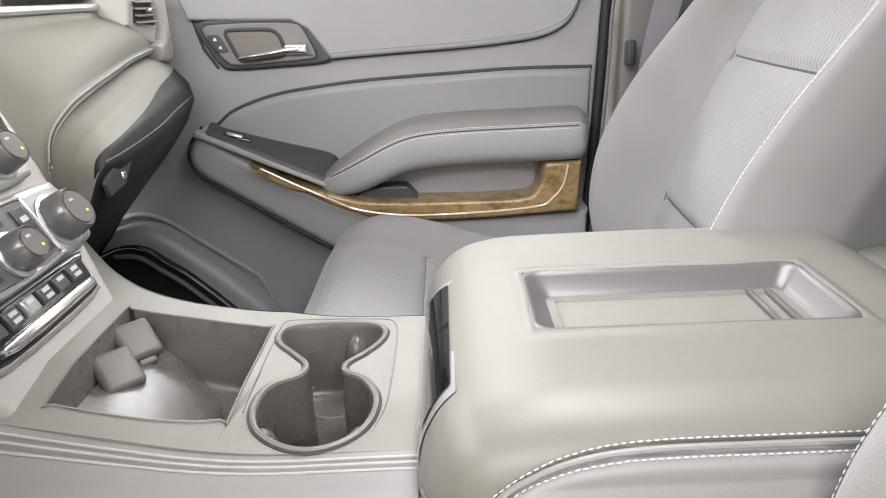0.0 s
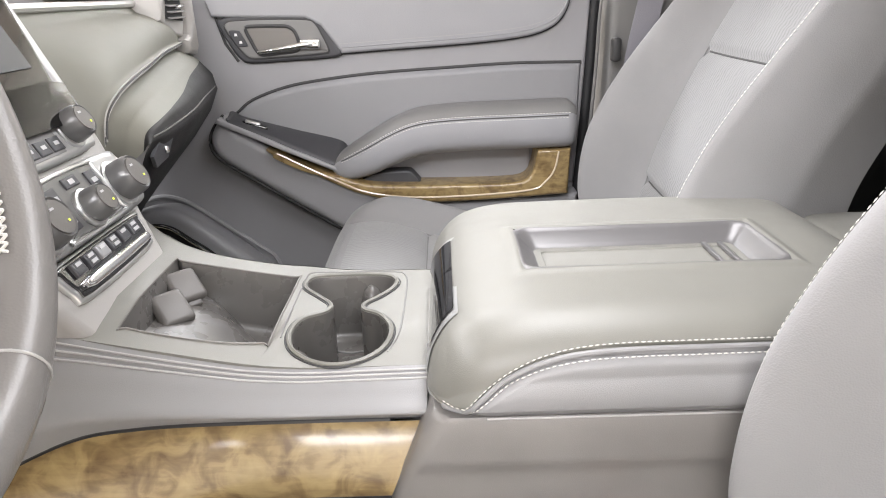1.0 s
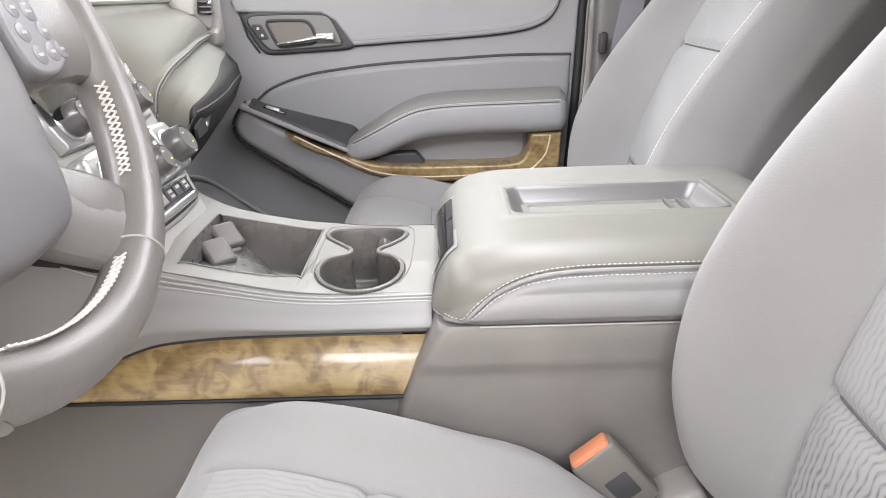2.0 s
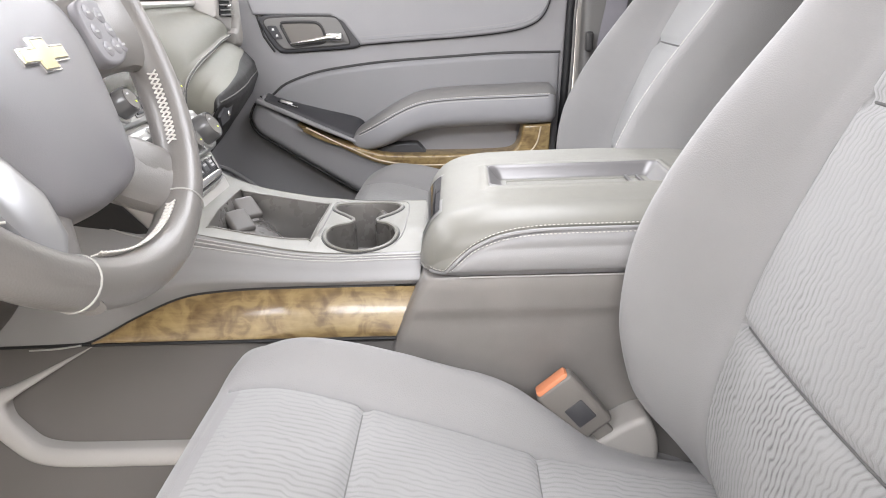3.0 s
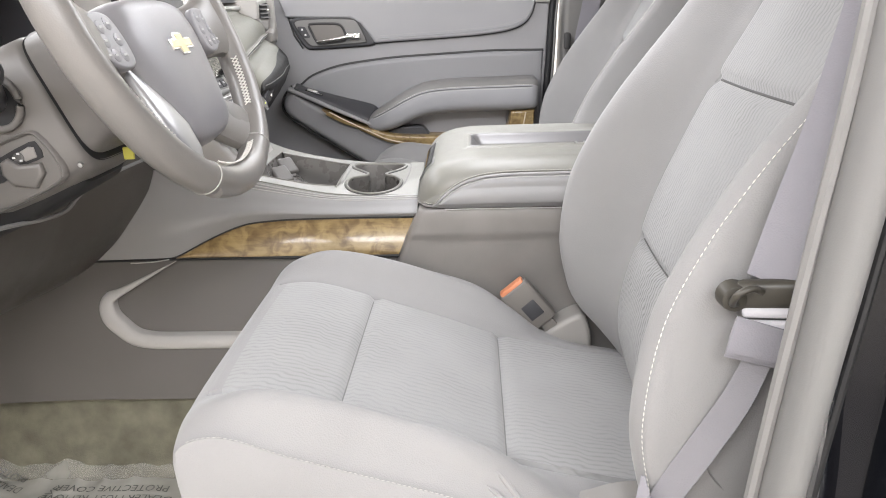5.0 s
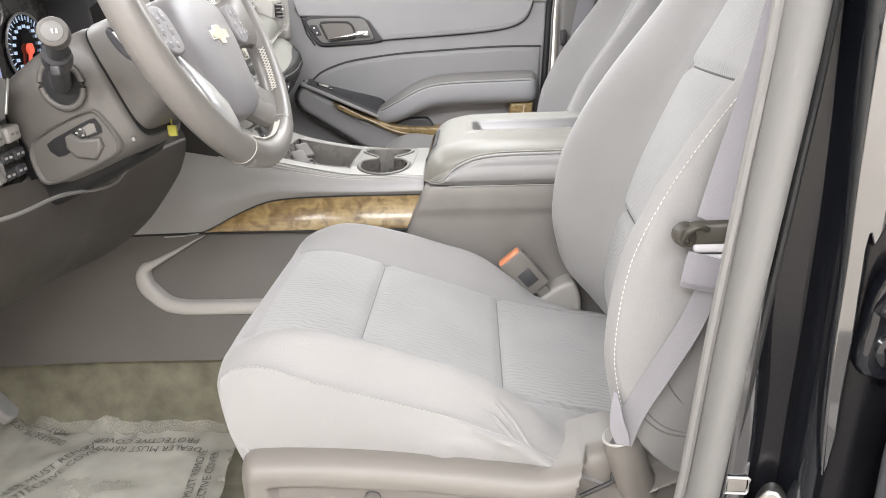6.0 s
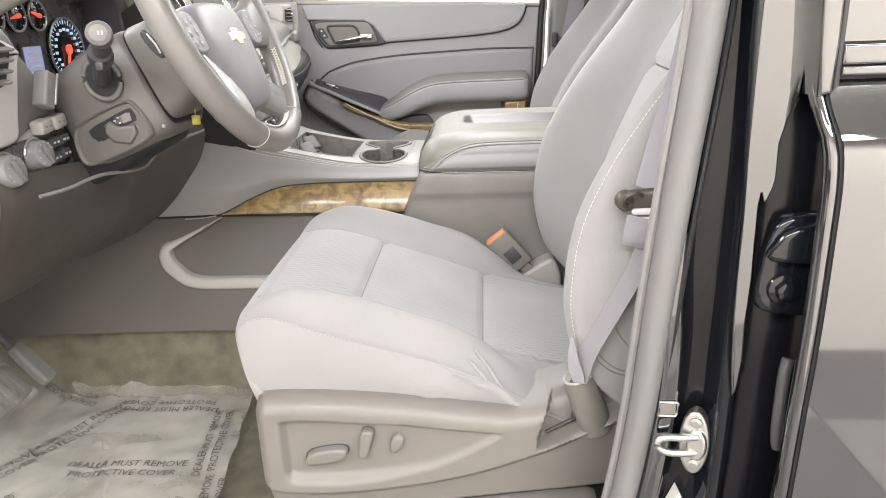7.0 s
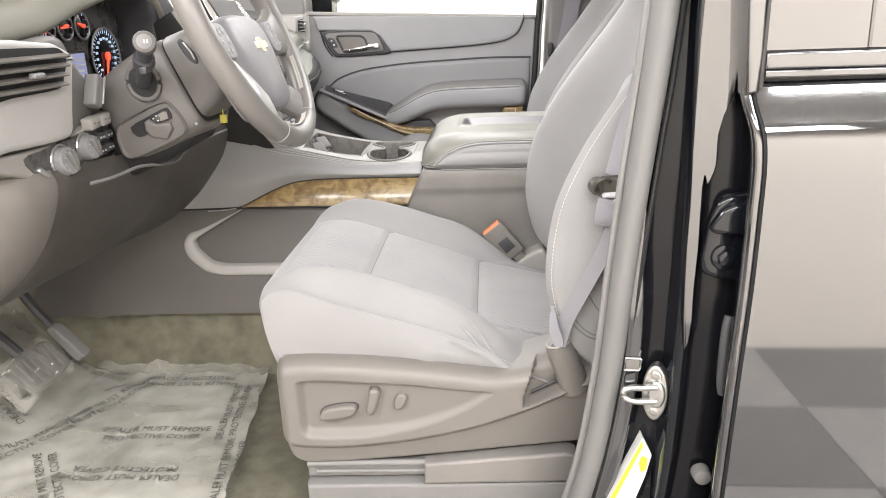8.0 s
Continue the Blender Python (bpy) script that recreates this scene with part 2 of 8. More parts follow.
def film_mat(name, lo, hi):
    """Clear plastic sheet: mostly see-through, glossy, crumpled."""
    m = bpy.data.materials.new(name)
    m.use_nodes = True
    t = m.node_tree
    b = t.nodes["Principled BSDF"]
    b.inputs["Base Color"].default_value = (0.76, 0.74, 0.68, 1)
    b.inputs["Roughness"].default_value = 0.05
    b.inputs["Specular IOR Level"].default_value = 0.9
    clear = t.nodes.new("ShaderNodeBsdfTransparent")
    mix = t.nodes.new("ShaderNodeMixShader")
    co = t.nodes.new("ShaderNodeTexCoord")
    cloud = t.nodes.new("ShaderNodeTexNoise")
    cloud.inputs["Scale"].default_value, cloud.inputs["Detail"].default_value = 7, 4
    t.links.new(co.outputs["Object"], cloud.inputs["Vector"])
    span = t.nodes.new("ShaderNodeMapRange")
    span.inputs["From Min"].default_value, span.inputs["From Max"].default_value = 0.3, 0.7
    span.inputs["To Min"].default_value, span.inputs["To Max"].default_value = lo, hi
    t.links.new(cloud.outputs["Fac"], span.inputs["Value"])
    t.links.new(span.outputs["Result"], mix.inputs["Fac"])
    t.links.new(clear.outputs[0], mix.inputs[1])
    t.links.new(b.outputs[0], mix.inputs[2])
    crease = t.nodes.new("ShaderNodeTexNoise")
    crease.noise_type = "RIDGED_MULTIFRACTAL"
    crease.inputs["Scale"].default_value, crease.inputs["Detail"].default_value, crease.inputs["Distortion"].default_value = 6.5, 3.0, 0.8
    t.links.new(co.outputs["Object"], crease.inputs["Vector"])
    bump = t.nodes.new("ShaderNodeBump")
    bump.inputs["Strength"].default_value, bump.inputs["Distance"].default_value = 0.6, 0.008
    t.links.new(crease.outputs["Fac"], bump.inputs["Height"])
    t.links.new(bump.outputs["Normal"], b.inputs["Normal"])
    t.links.new(mix.outputs[0], t.nodes["Material Output"].inputs["Surface"])
    return m


FILM = film_mat("clear_film", 0.26, 0.54)
FILM_EDGE = film_mat("clear_film_edge", 0.10, 0.45)
WRAP = film_mat("clear_wrap", 0.06, 0.28)

# ---- mesh tools ----


def crv(pts, n=8, closed=False):
    """A smooth line through the points (Catmull-Rom), n steps a span."""
    p = [Vector(q) for q in pts]
    out = []
    spans = len(p) if closed else len(p) - 1
    for i in range(spans):
        if closed:
            a, b, c, d = p[i - 1], p[i], p[(i + 1) % len(p)], p[(i + 2) % len(p)]
        else:
            b, c = p[i], p[i + 1]
            a = p[i - 1] if i else b * 2 - c
            d = p[i + 2] if i + 2 < len(p) else c * 2 - b
        for k in range(n):
            t = k / n
            out.append(0.5 * (2 * b + (c - a) * t + (2 * a - 5 * b + 4 * c - d) * t * t + (3 * b - a - 3 * c + d) * t ** 3))
    if not closed:
        out.append(p[-1].copy())
    return out


def prof(pairs):
    """A smooth function through (s, value) pairs."""
    xs = [q[0] for q in pairs]

    def f(s):
        if s <= xs[0]:
            return pairs[0][1]
        if s >= xs[-1]:
            return pairs[-1][1]
        i = max(k for k in range(len(xs) - 1) if xs[k] <= s)
        t = (s - xs[i]) / (xs[i + 1] - xs[i])

        def slope(k):
            if k == 0 or k == len(xs) - 1:
                j = min(max(k, 1), len(xs) - 1)
                return (pairs[j][1] - pairs[j - 1][1]) / (xs[j] - xs[j - 1])
            return (pairs[k + 1][1] - pairs[k - 1][1]) / (xs[k + 1] - xs[k - 1])

        h = xs[i + 1] - xs[i]
        m0, m1 = slope(i) * h, slope(i + 1) * h
        a, b = pairs[i][1], pairs[i + 1][1]
        return (2 * t ** 3 - 3 * t * t + 1) * a + (t ** 3 - 2 * t * t + t) * m0 + (-2 * t ** 3 + 3 * t * t) * b + (t ** 3 - t * t) * m1

    return f


def step(a, b, x):
    t = min(max((x - a) / (b - a), 0.0), 1.0)
    return t * t * (3 - 2 * t)


def grid(bm, f, nu, nv, wrap=False, keep=None):
    """A sheet f(u, v) with u and v from 0 to 1; keep(u, v) picks the faces."""
    rows = [[bm.verts.new(f(i / nu, j / nv)) for j in range(nv if wrap else nv + 1)] for i in range(nu + 1)]
    for i in range(nu):
        for j in range(nv):
            if keep and not keep((i + 0.5) / nu, (j + 0.5) / nv):
                continue
            k = (j + 1) % nv if wrap else j + 1
            bm.faces.new((rows[i][j], rows[i + 1][j], rows[i + 1][k], rows[i][k]))
    return rows


def loft(bm, rings, cap=True, closed=False):
    """Joins rings of equal count."""
    v = [[bm.verts.new(p) for p in r] for r in rings]
    n = len(v[0])
    for i in range(len(v) if closed else len(v) - 1):
        a, b = v[i], v[(i + 1) % len(v)]
        for j in range(n):
            bm.faces.new((a[j], b[j], b[(j + 1) % n], a[(j + 1) % n]))
    if cap and not closed:
        bm.faces.new(v[0][::-1])
        bm.faces.new(v[-1])


def tube(bm, pts, r, n=8, closed=False, flat=1.0, up=(0, 0, 1)):
    """A round or flattened rod along a line; r is a number or one for each point."""
    p = [Vector(q) for q in pts]
    rings = []
    for i, q in enumerate(p):
        a = p[i - 1] if (i or closed) else p[i]
        b = p[(i + 1) % len(p)] if (i + 1 < len(p) or closed) else p[i]
        d = (b - a).normalized()
        s = d.cross(Vector(up))
        if s.length < 1e-4:
            s = d.cross(Vector((1, 0, 0.01)))
        s.normalize()
        w = s.cross(d)
        rr = r[i] if isinstance(r, (list, tuple)) else r
        rings.append([q + s * (rr * math.cos(2 * math.pi * k / n)) + w * (rr * flat * math.sin(2 * math.pi * k / n)) for k in range(n)])
    loft(bm, rings, closed=closed)


def rbox(bm, c, size, r=0.005, seg=2, m=None):
    """A box with rounded edges at c, turned by m."""
    made = bmesh.ops.create_cube(bm, size=1.0)["verts"]
    for v in made:
        v.co = Vector((v.co.x * size[0], v.co.y * size[1], v.co.z * size[2]))
    if r:
        es = list({e for v in made for e in v.link_edges})
        made = bmesh.ops.bevel(bm, geom=es + made, offset=r, segments=seg, profile=0.5, affect="EDGES")["verts"] + [v for v in made if v.is_valid]
    for v in set(made):
        v.co = (m @ v.co if m else v.co) + Vector(c)


def prism(bm, pts, axis, a, b, r=0.0, seg=3, m=None):
    """A polygon pushed along an axis ('x', 'y', 'z') from a to b; the far end b has rounded edges of radius r."""
    def at(p, h):
        q = {"x": (h, p[0], p[1]), "y": (p[0], h, p[1]), "z": (p[0], p[1], h)}[axis]
        return m @ Vector(q) if m else Vector(q)
    lo = [bm.verts.new(at(p, a)) for p in pts]
    n = len(pts)
    sgn = 1 if b > a else -1
    area = sum(pts[i][0] * pts[(i + 1) % n][1] - pts[(i + 1) % n][0] * pts[i][1] for i in range(n))
    prev = lo
    steps = seg if r else 1
    for k in range(1, steps + 3) if r else (1,):
        if r:
            ang = math.pi / 2 * min(k - 1, steps) / steps
            ins, h = r * (1 - math.cos(ang)) + (0.0008 if k == steps + 2 else 0), b - sgn * r * (1 - math.sin(ang))
        else:
            ins, h = 0.0, b
        ring = []
        for i in range(n):
            p0, p1, p2 = Vector(pts[i - 1]).to_2d(), Vector(pts[i]).to_2d(), Vector(pts[(i + 1) % n]).to_2d()
            d1, d2 = (p1 - p0).normalized(), (p2 - p1).normalized()
            nn = Vector((-d1.y - d2.y, d1.x + d2.x)) * (1 if area > 0 else -1)
            if nn.length > 1e-6:
                nn.normalize()
                c = max(0.35, abs(nn.dot(Vector((-d1.y, d1.x)))))
                nn = nn / c
            ring.append(bm.verts.new(at(p1 + nn * ins, h)))
        for i in range(n):
            bm.faces.new((prev[i], prev[(i + 1) % n], ring[(i + 1) % n], ring[i]))
        prev = ring
    fs = [bm.faces.new(prev), bm.faces.new(lo[::-1])]
    for f in fs:
        f.normal_update()
    bmesh.ops.triangulate(bm, faces=fs)


def cyl(bm, c, axis, r0, r1, h, n=24, r=0.0):
    """A cone or cylinder from c along an axis vector, with a rounded top edge."""
    d = Vector(axis).normalized()
    s = d.orthogonal().normalized()
    w = d.cross(s)
    c = Vector(c)
    hs = [(r0, 0)] + ([(r1, h - r), (r1 - r * 0.3, h - r * 0.3), (r1 - r, h)] if r else [(r1, h)])
    loft(bm, [[c + d * z + (s * math.cos(2 * math.pi * k / n) + w * math.sin(2 * math.pi * k / n)) * q for k in range(n)] for q, z in hs])


def holed(bm, inner, outer, holes, z, depths, thick=0.012, floor=True, taper=0.0):
    """A plate with openings whose walls go down, in the mesh inner; z(x, y) is the plate's height. depths: one for each opening."""
    loops = []
    for lp in [outer] + holes:
        vs = [bm.verts.new((p[0], p[1], z(p[0], p[1]))) for p in lp]
        es = [bm.edges.new((vs[i], vs[(i + 1) % len(vs)])) for i in range(len(vs))]
        loops.append((vs, es))
    bmesh.ops.triangle_fill(bm, use_beauty=True, use_dissolve=False, edges=[e for _, es in loops for e in es])
    for (vs, _), dep in zip(loops, [thick] + list(depths)):
        first = vs is loops[0][0]
        cx = sum(v.co.x for v in vs) / len(vs)
        cy = sum(v.co.y for v in vs) / len(vs)
        if first:
            low = [bm.verts.new((v.co.x, v.co.y, v.co.z - dep)) for v in vs]
            for i in range(len(vs)):
                bm.faces.new((vs[i], vs[(i + 1) % len(vs)], low[(i + 1) % len(vs)], low[i]))
            continue
        rings = []
        for f, d in ((1.0, 0.0), (0.985, 0.004), (1 - taper * 0.8, dep - 0.012), (1 - taper - 0.03, dep - 0.003), (1 - taper - 0.09, dep)):
            rings.append([inner.verts.new((cx + (v.co.x - cx) * f, cy + (v.co.y - cy) * f, v.co.z - d)) for v in vs])
        for a, b in zip(rings, rings[1:]):
            for i in range(len(vs)):
                inner.faces.new((a[i], a[(i + 1) % len(vs)], b[(i + 1) % len(vs)], b[i]))
        if floor:
            f = inner.faces.new(rings[-1])
            f.normal_update()
            bmesh.ops.triangulate(inner, faces=[f])


def ribbon(bm, pts, sides, w, t=0.0014):
    """A woven band through the points; sides: the direction across it at each point."""
    rings = []
    p = [Vector(q) for q in pts]
    for i, q in enumerate(p):
        d = (p[min(i + 1, len(p) - 1)] - p[max(i - 1, 0)]).normalized()
        s = Vector(sides[i])
        s = (s - d * s.dot(d)).normalized()
        n = d.cross(s)
        ww = w[i] if isinstance(w, (list, tuple)) else w
        rings.append([q + s * ww / 2 + n * t / 2, q + n * t / 2, q - s * ww / 2 + n * t / 2, q - s * ww / 2 - n * t / 2, q - n * t / 2, q + s * ww / 2 - n * t / 2])
    loft(bm, rings)


def words(text, size, m, material, parent, thick=0.0003):
    """Flat lettering in the built-in font, at the pose m."""
    cu = bpy.data.curves.new("lettering", "FONT")
    cu.body, cu.size, cu.extrude, cu.align_x, cu.align_y = text, size, thick, "CENTER", "CENTER"
    cu.resolution_u = 2
    tmp = bpy.data.objects.new("lettering", cu)
    scene.collection.objects.link(tmp)
    me = bpy.data.meshes.new_from_object(tmp.evaluated_get(bpy.context.evaluated_depsgraph_get()))
    bpy.data.objects.remove(tmp)
    me.transform(m)
    me.name = "lettering"
    me.materials.clear()
    me.materials.append(material)
    ob = new("lettering", me)
    ob.parent = parent
    if parent.parent is None:
        ob.matrix_parent_inverse = Matrix.Translation(-parent.location)
    return ob


def stitches(bm, pts, pitch=0.007, length=0.0045, r=0.0007):
    """Short threads along a line."""
    p = [Vector(q) for q in pts]
    acc = 0.0
    for a, b in zip(p, p[1:]):
        d = b - a
        if d.length < 1e-6:
            continue
        while acc < d.length:
            q = a + d.normalized() * acc
            e = q + d.normalized() * length
            s = d.normalized().orthogonal().normalized() * r
            w = d.normalized().cross(s)
            loft(bm, [[q + s * 0.4, q + w * 0.4, q - s * 0.4, q - w * 0.4], [q.lerp(e, 0.5) + k for k in (s * 1.3, w * 1.3, -s * 1.3, -w * 1.3)], [e + s * 0.4, e + w * 0.4, e - s * 0.4, e - w * 0.4]])
            acc += pitch
        acc -= d.length


def link(name, bm, material, smooth=40):
    bmesh.ops.recalc_face_normals(bm, faces=bm.faces[:])
    me = bpy.data.meshes.new(name)
    if smooth:
        for f in bm.faces:
            f.smooth = True
        for e in bm.edges:
            if len(e.link_faces) == 2 and e.calc_face_angle(0) > radians(smooth):
                e.smooth = False
    bm.to_mesh(me)
    bm.free()
    me.materials.append(material)
    return new(name, me)


def part(name, bm, material, parent, label="", smooth=40):
    """One mesh, built in world coordinates, under a thing or part."""
    ob = link(name, bm, material, smooth)
    ob.parent = parent
    if parent.parent is None:
        ob.matrix_parent_inverse = Matrix.Translation(-parent.location)
    if label:
        tagged(ob, label)
    return ob


def thing(name, at, label, category, group="", kind=""):
    ob = new(name)
    ob.location = at
    ob.empty_display_size = 0.05
    return tagged(ob, label, category, group, kind)


def solid(name, bm, material, label, category, group="", kind="", smooth=40):
    return tagged(link(name, bm, material, smooth), label, category, group, kind)


B = bmesh.new

# ---- the booth ----
bm = B()
rbox(bm, (0.5, 0, -0.06), (14, 9.2, 0.1), 0)
tagged(link("floor", bm, SHADE, 0), "dark screed under glossy floor tiles", "floor", kind="structure")
me_tile = []
for i in (0, 1):
    bm = B()
    rbox(bm, (0, 0, 0), (0.596, 0.596, 0.012), 0.002, 1)
    ob = link("floor_tile", bm, (TILE_A, TILE_B)[i], 0)
    me_tile.append(ob.data)
    bpy.data.objects.remove(ob)
floor_ob = bpy.data.objects["floor"]
for i in range(-7, 9):
    for j in range(-5, 6):
        if abs(j) < 2 and -2 < i < 4:
            continue
        ob = new("floor_tile", me_tile[(i + j) % 2])
        ob.parent = floor_ob
        ob.location = (0.5 + 0.6 * i, 0.6 * j - 0.1, -0.004)
for name, c, s in (("wall_south", (0.5, -3.45, 1.6), (14, 0.1, 3.3)), ("wall_north", (0.5, 3.75, 1.6), (14, 0.1, 3.3)),
                   ("wall_west", (-5.0, 0.1, 1.6), (0.1, 7.3, 3.3)), ("wall_east", (6.2, 0.1, 1.6), (0.1, 7.3, 3.3))):
    bm = B()
    rbox(bm, c, s, 0)
    tagged(link(name, bm, WALL, 0), "plain beige painted booth wall", "wall", kind="structure")
bm = B()
rbox(bm, (0.5, 0.1, 3.3), (14, 7.5, 0.1), 0)
tagged(link("ceiling", bm, CEILING, 0), "grey booth ceiling with strip lights", "ceiling", kind="structure")

# ---- the car's shell ----
YC = -0.025          # centre line of the car
FLOOR = 0.69         # cabin floor

car = thing("body_shell", (0.45, YC, 0.0), "black painted body shell with the driver's door open", "car")

# cabin floor pan under the carpet, raised by the tunnel under the console
bm = B()
prism(bm, [(-1.3, -0.80), (2.4, -0.80), (2.4, 0.75), (-1.3, 0.75)], "z", FLOOR - 0.08, FLOOR - 0.012)
part("floor_pan", bm, DARK, car)


def carpet_z(x, y):
    toe = step(-0.66, -1.1, x)
    side = 0.190 * step(-0.288, -0.215, y) * step(0.28, 0.20, y) * step(0.10, -0.05, x) + 0.10 * step(-0.25, -0.155, y) * step(0.22, 0.12, y) * step(-0.05, 0.10, x)
    return FLOOR + 0.40 * toe + side + 0.004 * noise.noise((x * 6, y * 6, 0)) + 0.0015 * noise.noise((x * 60, y * 60, 0))


bm = B()
grid(bm, lambda u, v: Vector((-1.12 + 2.4 * u, -0.79 + 1.53 * v, carpet_z(-1.12 + 2.4 * u, -0.79 + 1.53 * v))), 160, 160)
solid("carpet", bm, CARPET, "olive grey tufted carpet over the cabin floor", "carpet")

# sill
bm = B()
prism(bm, [(-0.93, 0.30), (-0.96, 0.42), (-0.93, 0.60), (-0.86, 0.665), (-0.79, 0.66), (-0.79, 0.30)], "x", -0.95, 1.9)
part("sill", bm, PAINT, car)
bm = B()
rbox(bm, (-0.05, -0.835, 0.668), (0.86, 0.085, 0.02), 0.006)
part("sill_plate", bm, PLASTIC_BROWN, car, "grey plastic sill plate")

# firewall, roof, screen pillars, rear closing wall
bm = B()
rbox(bm, (-1.2, YC, 1.0), (0.05, 1.6, 1.1), 0.01)
part("firewall", bm, SHADE, car)
bm = B()
prism(bm, [(-0.80, 1.80), (-0.62, 1.86), (0.58, 1.86), (0.76, 1.80), (0.76, 1.77), (-0.80, 1.77)], "x", 0.15, 2.6, 0.01)
part("roof", bm, PLASTIC_LIGHT, car, "pale cloth headliner under the roof")
bm = B()
rbox(bm, (1.55, YC, 1.22), (0.06, 1.5, 1.08), 0.02)
rbox(bm, (1.15, 0.82, 1.15), (0.9, 0.06, 1.1), 0.02)
part("rear_wall", bm, SHADE, car)

# ---- seats ----


def seat(name, yc, s, dx, dz, label):
    """A front seat; v runs from the outer side to the inner side, s turns it for the driver (1) or the passenger (-1)."""
    th = thing(name, (0.15 + dx, yc, FLOOR), label, "car seat", "front seats")
    W = 0.262
    path = crv([(-0.066, 0.90), (-0.094, 0.945), (-0.124, 1.0), (-0.134, 1.038), (-0.112, 1.060), (-0.06, 1.065), (0.0, 1.050), (0.07, 1.026), (0.145, 1.000), (0.215, 0.974), (0.32, 0.948), (0.42, 0.93)], 12)
    bol = prof([(-0.14, 0.0), (-0.10, 0.016), (-0.03, 0.036), (0.06, 0.046), (0.11, 0.046), (0.20, 0.040), (0.25, 0.018), (0.285, -0.006), (0.33, -0.015), (0.42, -0.02)])
    edge = prof([(-0.14, 0.006), (-0.09, 0.004), (-0.04, -0.002), (0.0, -0.005), (0.08, -0.002), (0.16, 0.002), (0.22, 0.0), (0.26, -0.014), (0.32, -0.03), (0.42, -0.05)])
    n = len(path) - 1

    def cushion(u, v):
        p = path[round(u * n)]
        w = (v - 0.5) * 2
        a = abs(w)
        front = 1 - step(-0.12, -0.02, p[0])
        x, z = p[0] - 0.006 * front + (0.044 if w < 0 else 0.014) * front * a ** 5, p[1]
        zb = 0.935
        upper = step(0.93, 1.05, p[1]) if u < 0.4 else 1.0
        # across: insert, bolster crest, seam edge, side wall
        k = a / 0.86
        if k <= 1:
            lat = 0.264 * k
            up = bol(p[0]) * step(0.63, 0.84, k) - (bol(p[0]) - edge(p[0])) * step(0.84, 1.0, k)
            z += up * upper
        else:
            q = (k - 1) / (1 / 0.86 - 1)
            lat = 0.264 + 0.014 * math.sin(min(q * 2.2, 1.57)) - 0.010 * q * q
            z = z + edge(p[0]) * upper
            z = z + (min(zb, z) - z) * (q ** 1.15)
        # seams
        if p[0] > -0.11 and u > 0.3:
            z -= 0.007 * math.exp(-((k - 0.63) / 0.012) ** 2)
            if k < 0.63:
                z -= 0.007 * math.exp(-((p[0] - 0.03) / 0.006) ** 2) + 0.007 * math.exp(-((p[0] - 0.217) / 0.006) ** 2)
                z += 0.006 * math.cos(k / 0.63 * 1.57) * abs(math.sin((p[0] - 0.03) / 0.187 * math.pi)) ** 0.6
        if w > 0:
            lat *= 0.955
        wr = 0.004 * max(0.0, noise.noise((p[0] * 30 + w * 8, z * 45, 7))) * step(0.05, 0.2, p[0]) * (1 if k > 1 else 0.15)
        lat += wr * 1.2
        if k > 0.80:
            cr = noise.noise((p[0] * 16 + z * 20, z * 75 + p[0] * 30, 2.5))
            lat += 0.017 * max(0.0, cr - 0.02) * step(0.08, 0.2, p[0]) * step(0.80, 0.95, k)
            z += 0.006 * cr * step(0.08, 0.2, p[0]) * step(1.25, 0.9, k)
        wr += 0.0022 * noise.noise((p[0] * 14, w * 5, 3 * s)) * step(0.0, 0.3, p[0])
        return Vector((x + dx, yc + s * math.copysign(lat, w), z + dz + wr))

    def inside(u, v):
        x = path[min(int(u * n), n)][0]
        return abs(v - 0.5) * 2 / 0.86 < 0.63 and x > -0.10 and u > 0.3

    bm = B()
    grid(bm, cushion, n, 130, keep=lambda u, v: not inside(u, v))
    part("cushion", bm, CLOTH, th, "plain pale grey cloth seat cushion")
    bm = B()
    grid(bm, cushion, n, 130, keep=inside)
    part("cushion_insert", bm, RIBBED_FAINT, th, "pale grey cloth with faint ribs")

    fx = prof([(0.90, 0.42), (0.98, 0.398), (1.05, 0.400), (1.127, 0.420), (1.19, 0.438), (1.251, 0.462), (1.351, 0.508), (1.44, 0.556), (1.55, 0.61), (1.70, 0.67), (1.78, 0.70)])
    bx = prof([(0.90, 0.43), (0.95, 0.385), (1.00, 0.342), (1.05, 0.324), (1.11, 0.316), (1.20, 0.328), (1.27, 0.358), (1.33, 0.395), (1.38, 0.432), (1.44, 0.478), (1.55, 0.555), (1.70, 0.645), (1.78, 0.69)])
    wd = prof([(0.90, 0.225), (0.97, 0.255), (1.10, 0.265), (1.25, 0.262), (1.40, 0.258), (1.55, 0.250), (1.70, 0.225), (1.78, 0.20)])

    def back(u, v):
        z = 0.905 + 0.86 * u
        w = (v - 0.5) * 2
        a = abs(w)
        W = wd(z)
        f, b = fx(z), bx(z)
        k = a / 0.70
        wide = (s > 0) == (w < 0)
        if k <= 1:
            lat = W * 0.93 * k
            x = f + (b - f) * (step(0.68, 1.0, k) if wide and s < 0 else step(0.70, 0.95, k) if wide else step(0.64, 0.92, k))
            x += 0.012 * step(0.92, 1.0, k) * (0.3 if wide and s < 0 else 1.0)
        else:
            q = (k - 1) / (1 / 0.70 - 1)
            lat = W * (0.93 + 0.09 * math.sin(min(q * 4, 1.57)) - 0.25 * max(q - 0.6, 0))
            if wide:
                lat = W * (0.93 + 0.022 * math.sin(min(q * 4, 1.57)) - 0.25 * max(q - 0.6, 0))
            x = b + (0.0036 if wide and s < 0 else 0.012) + 0.225 * q
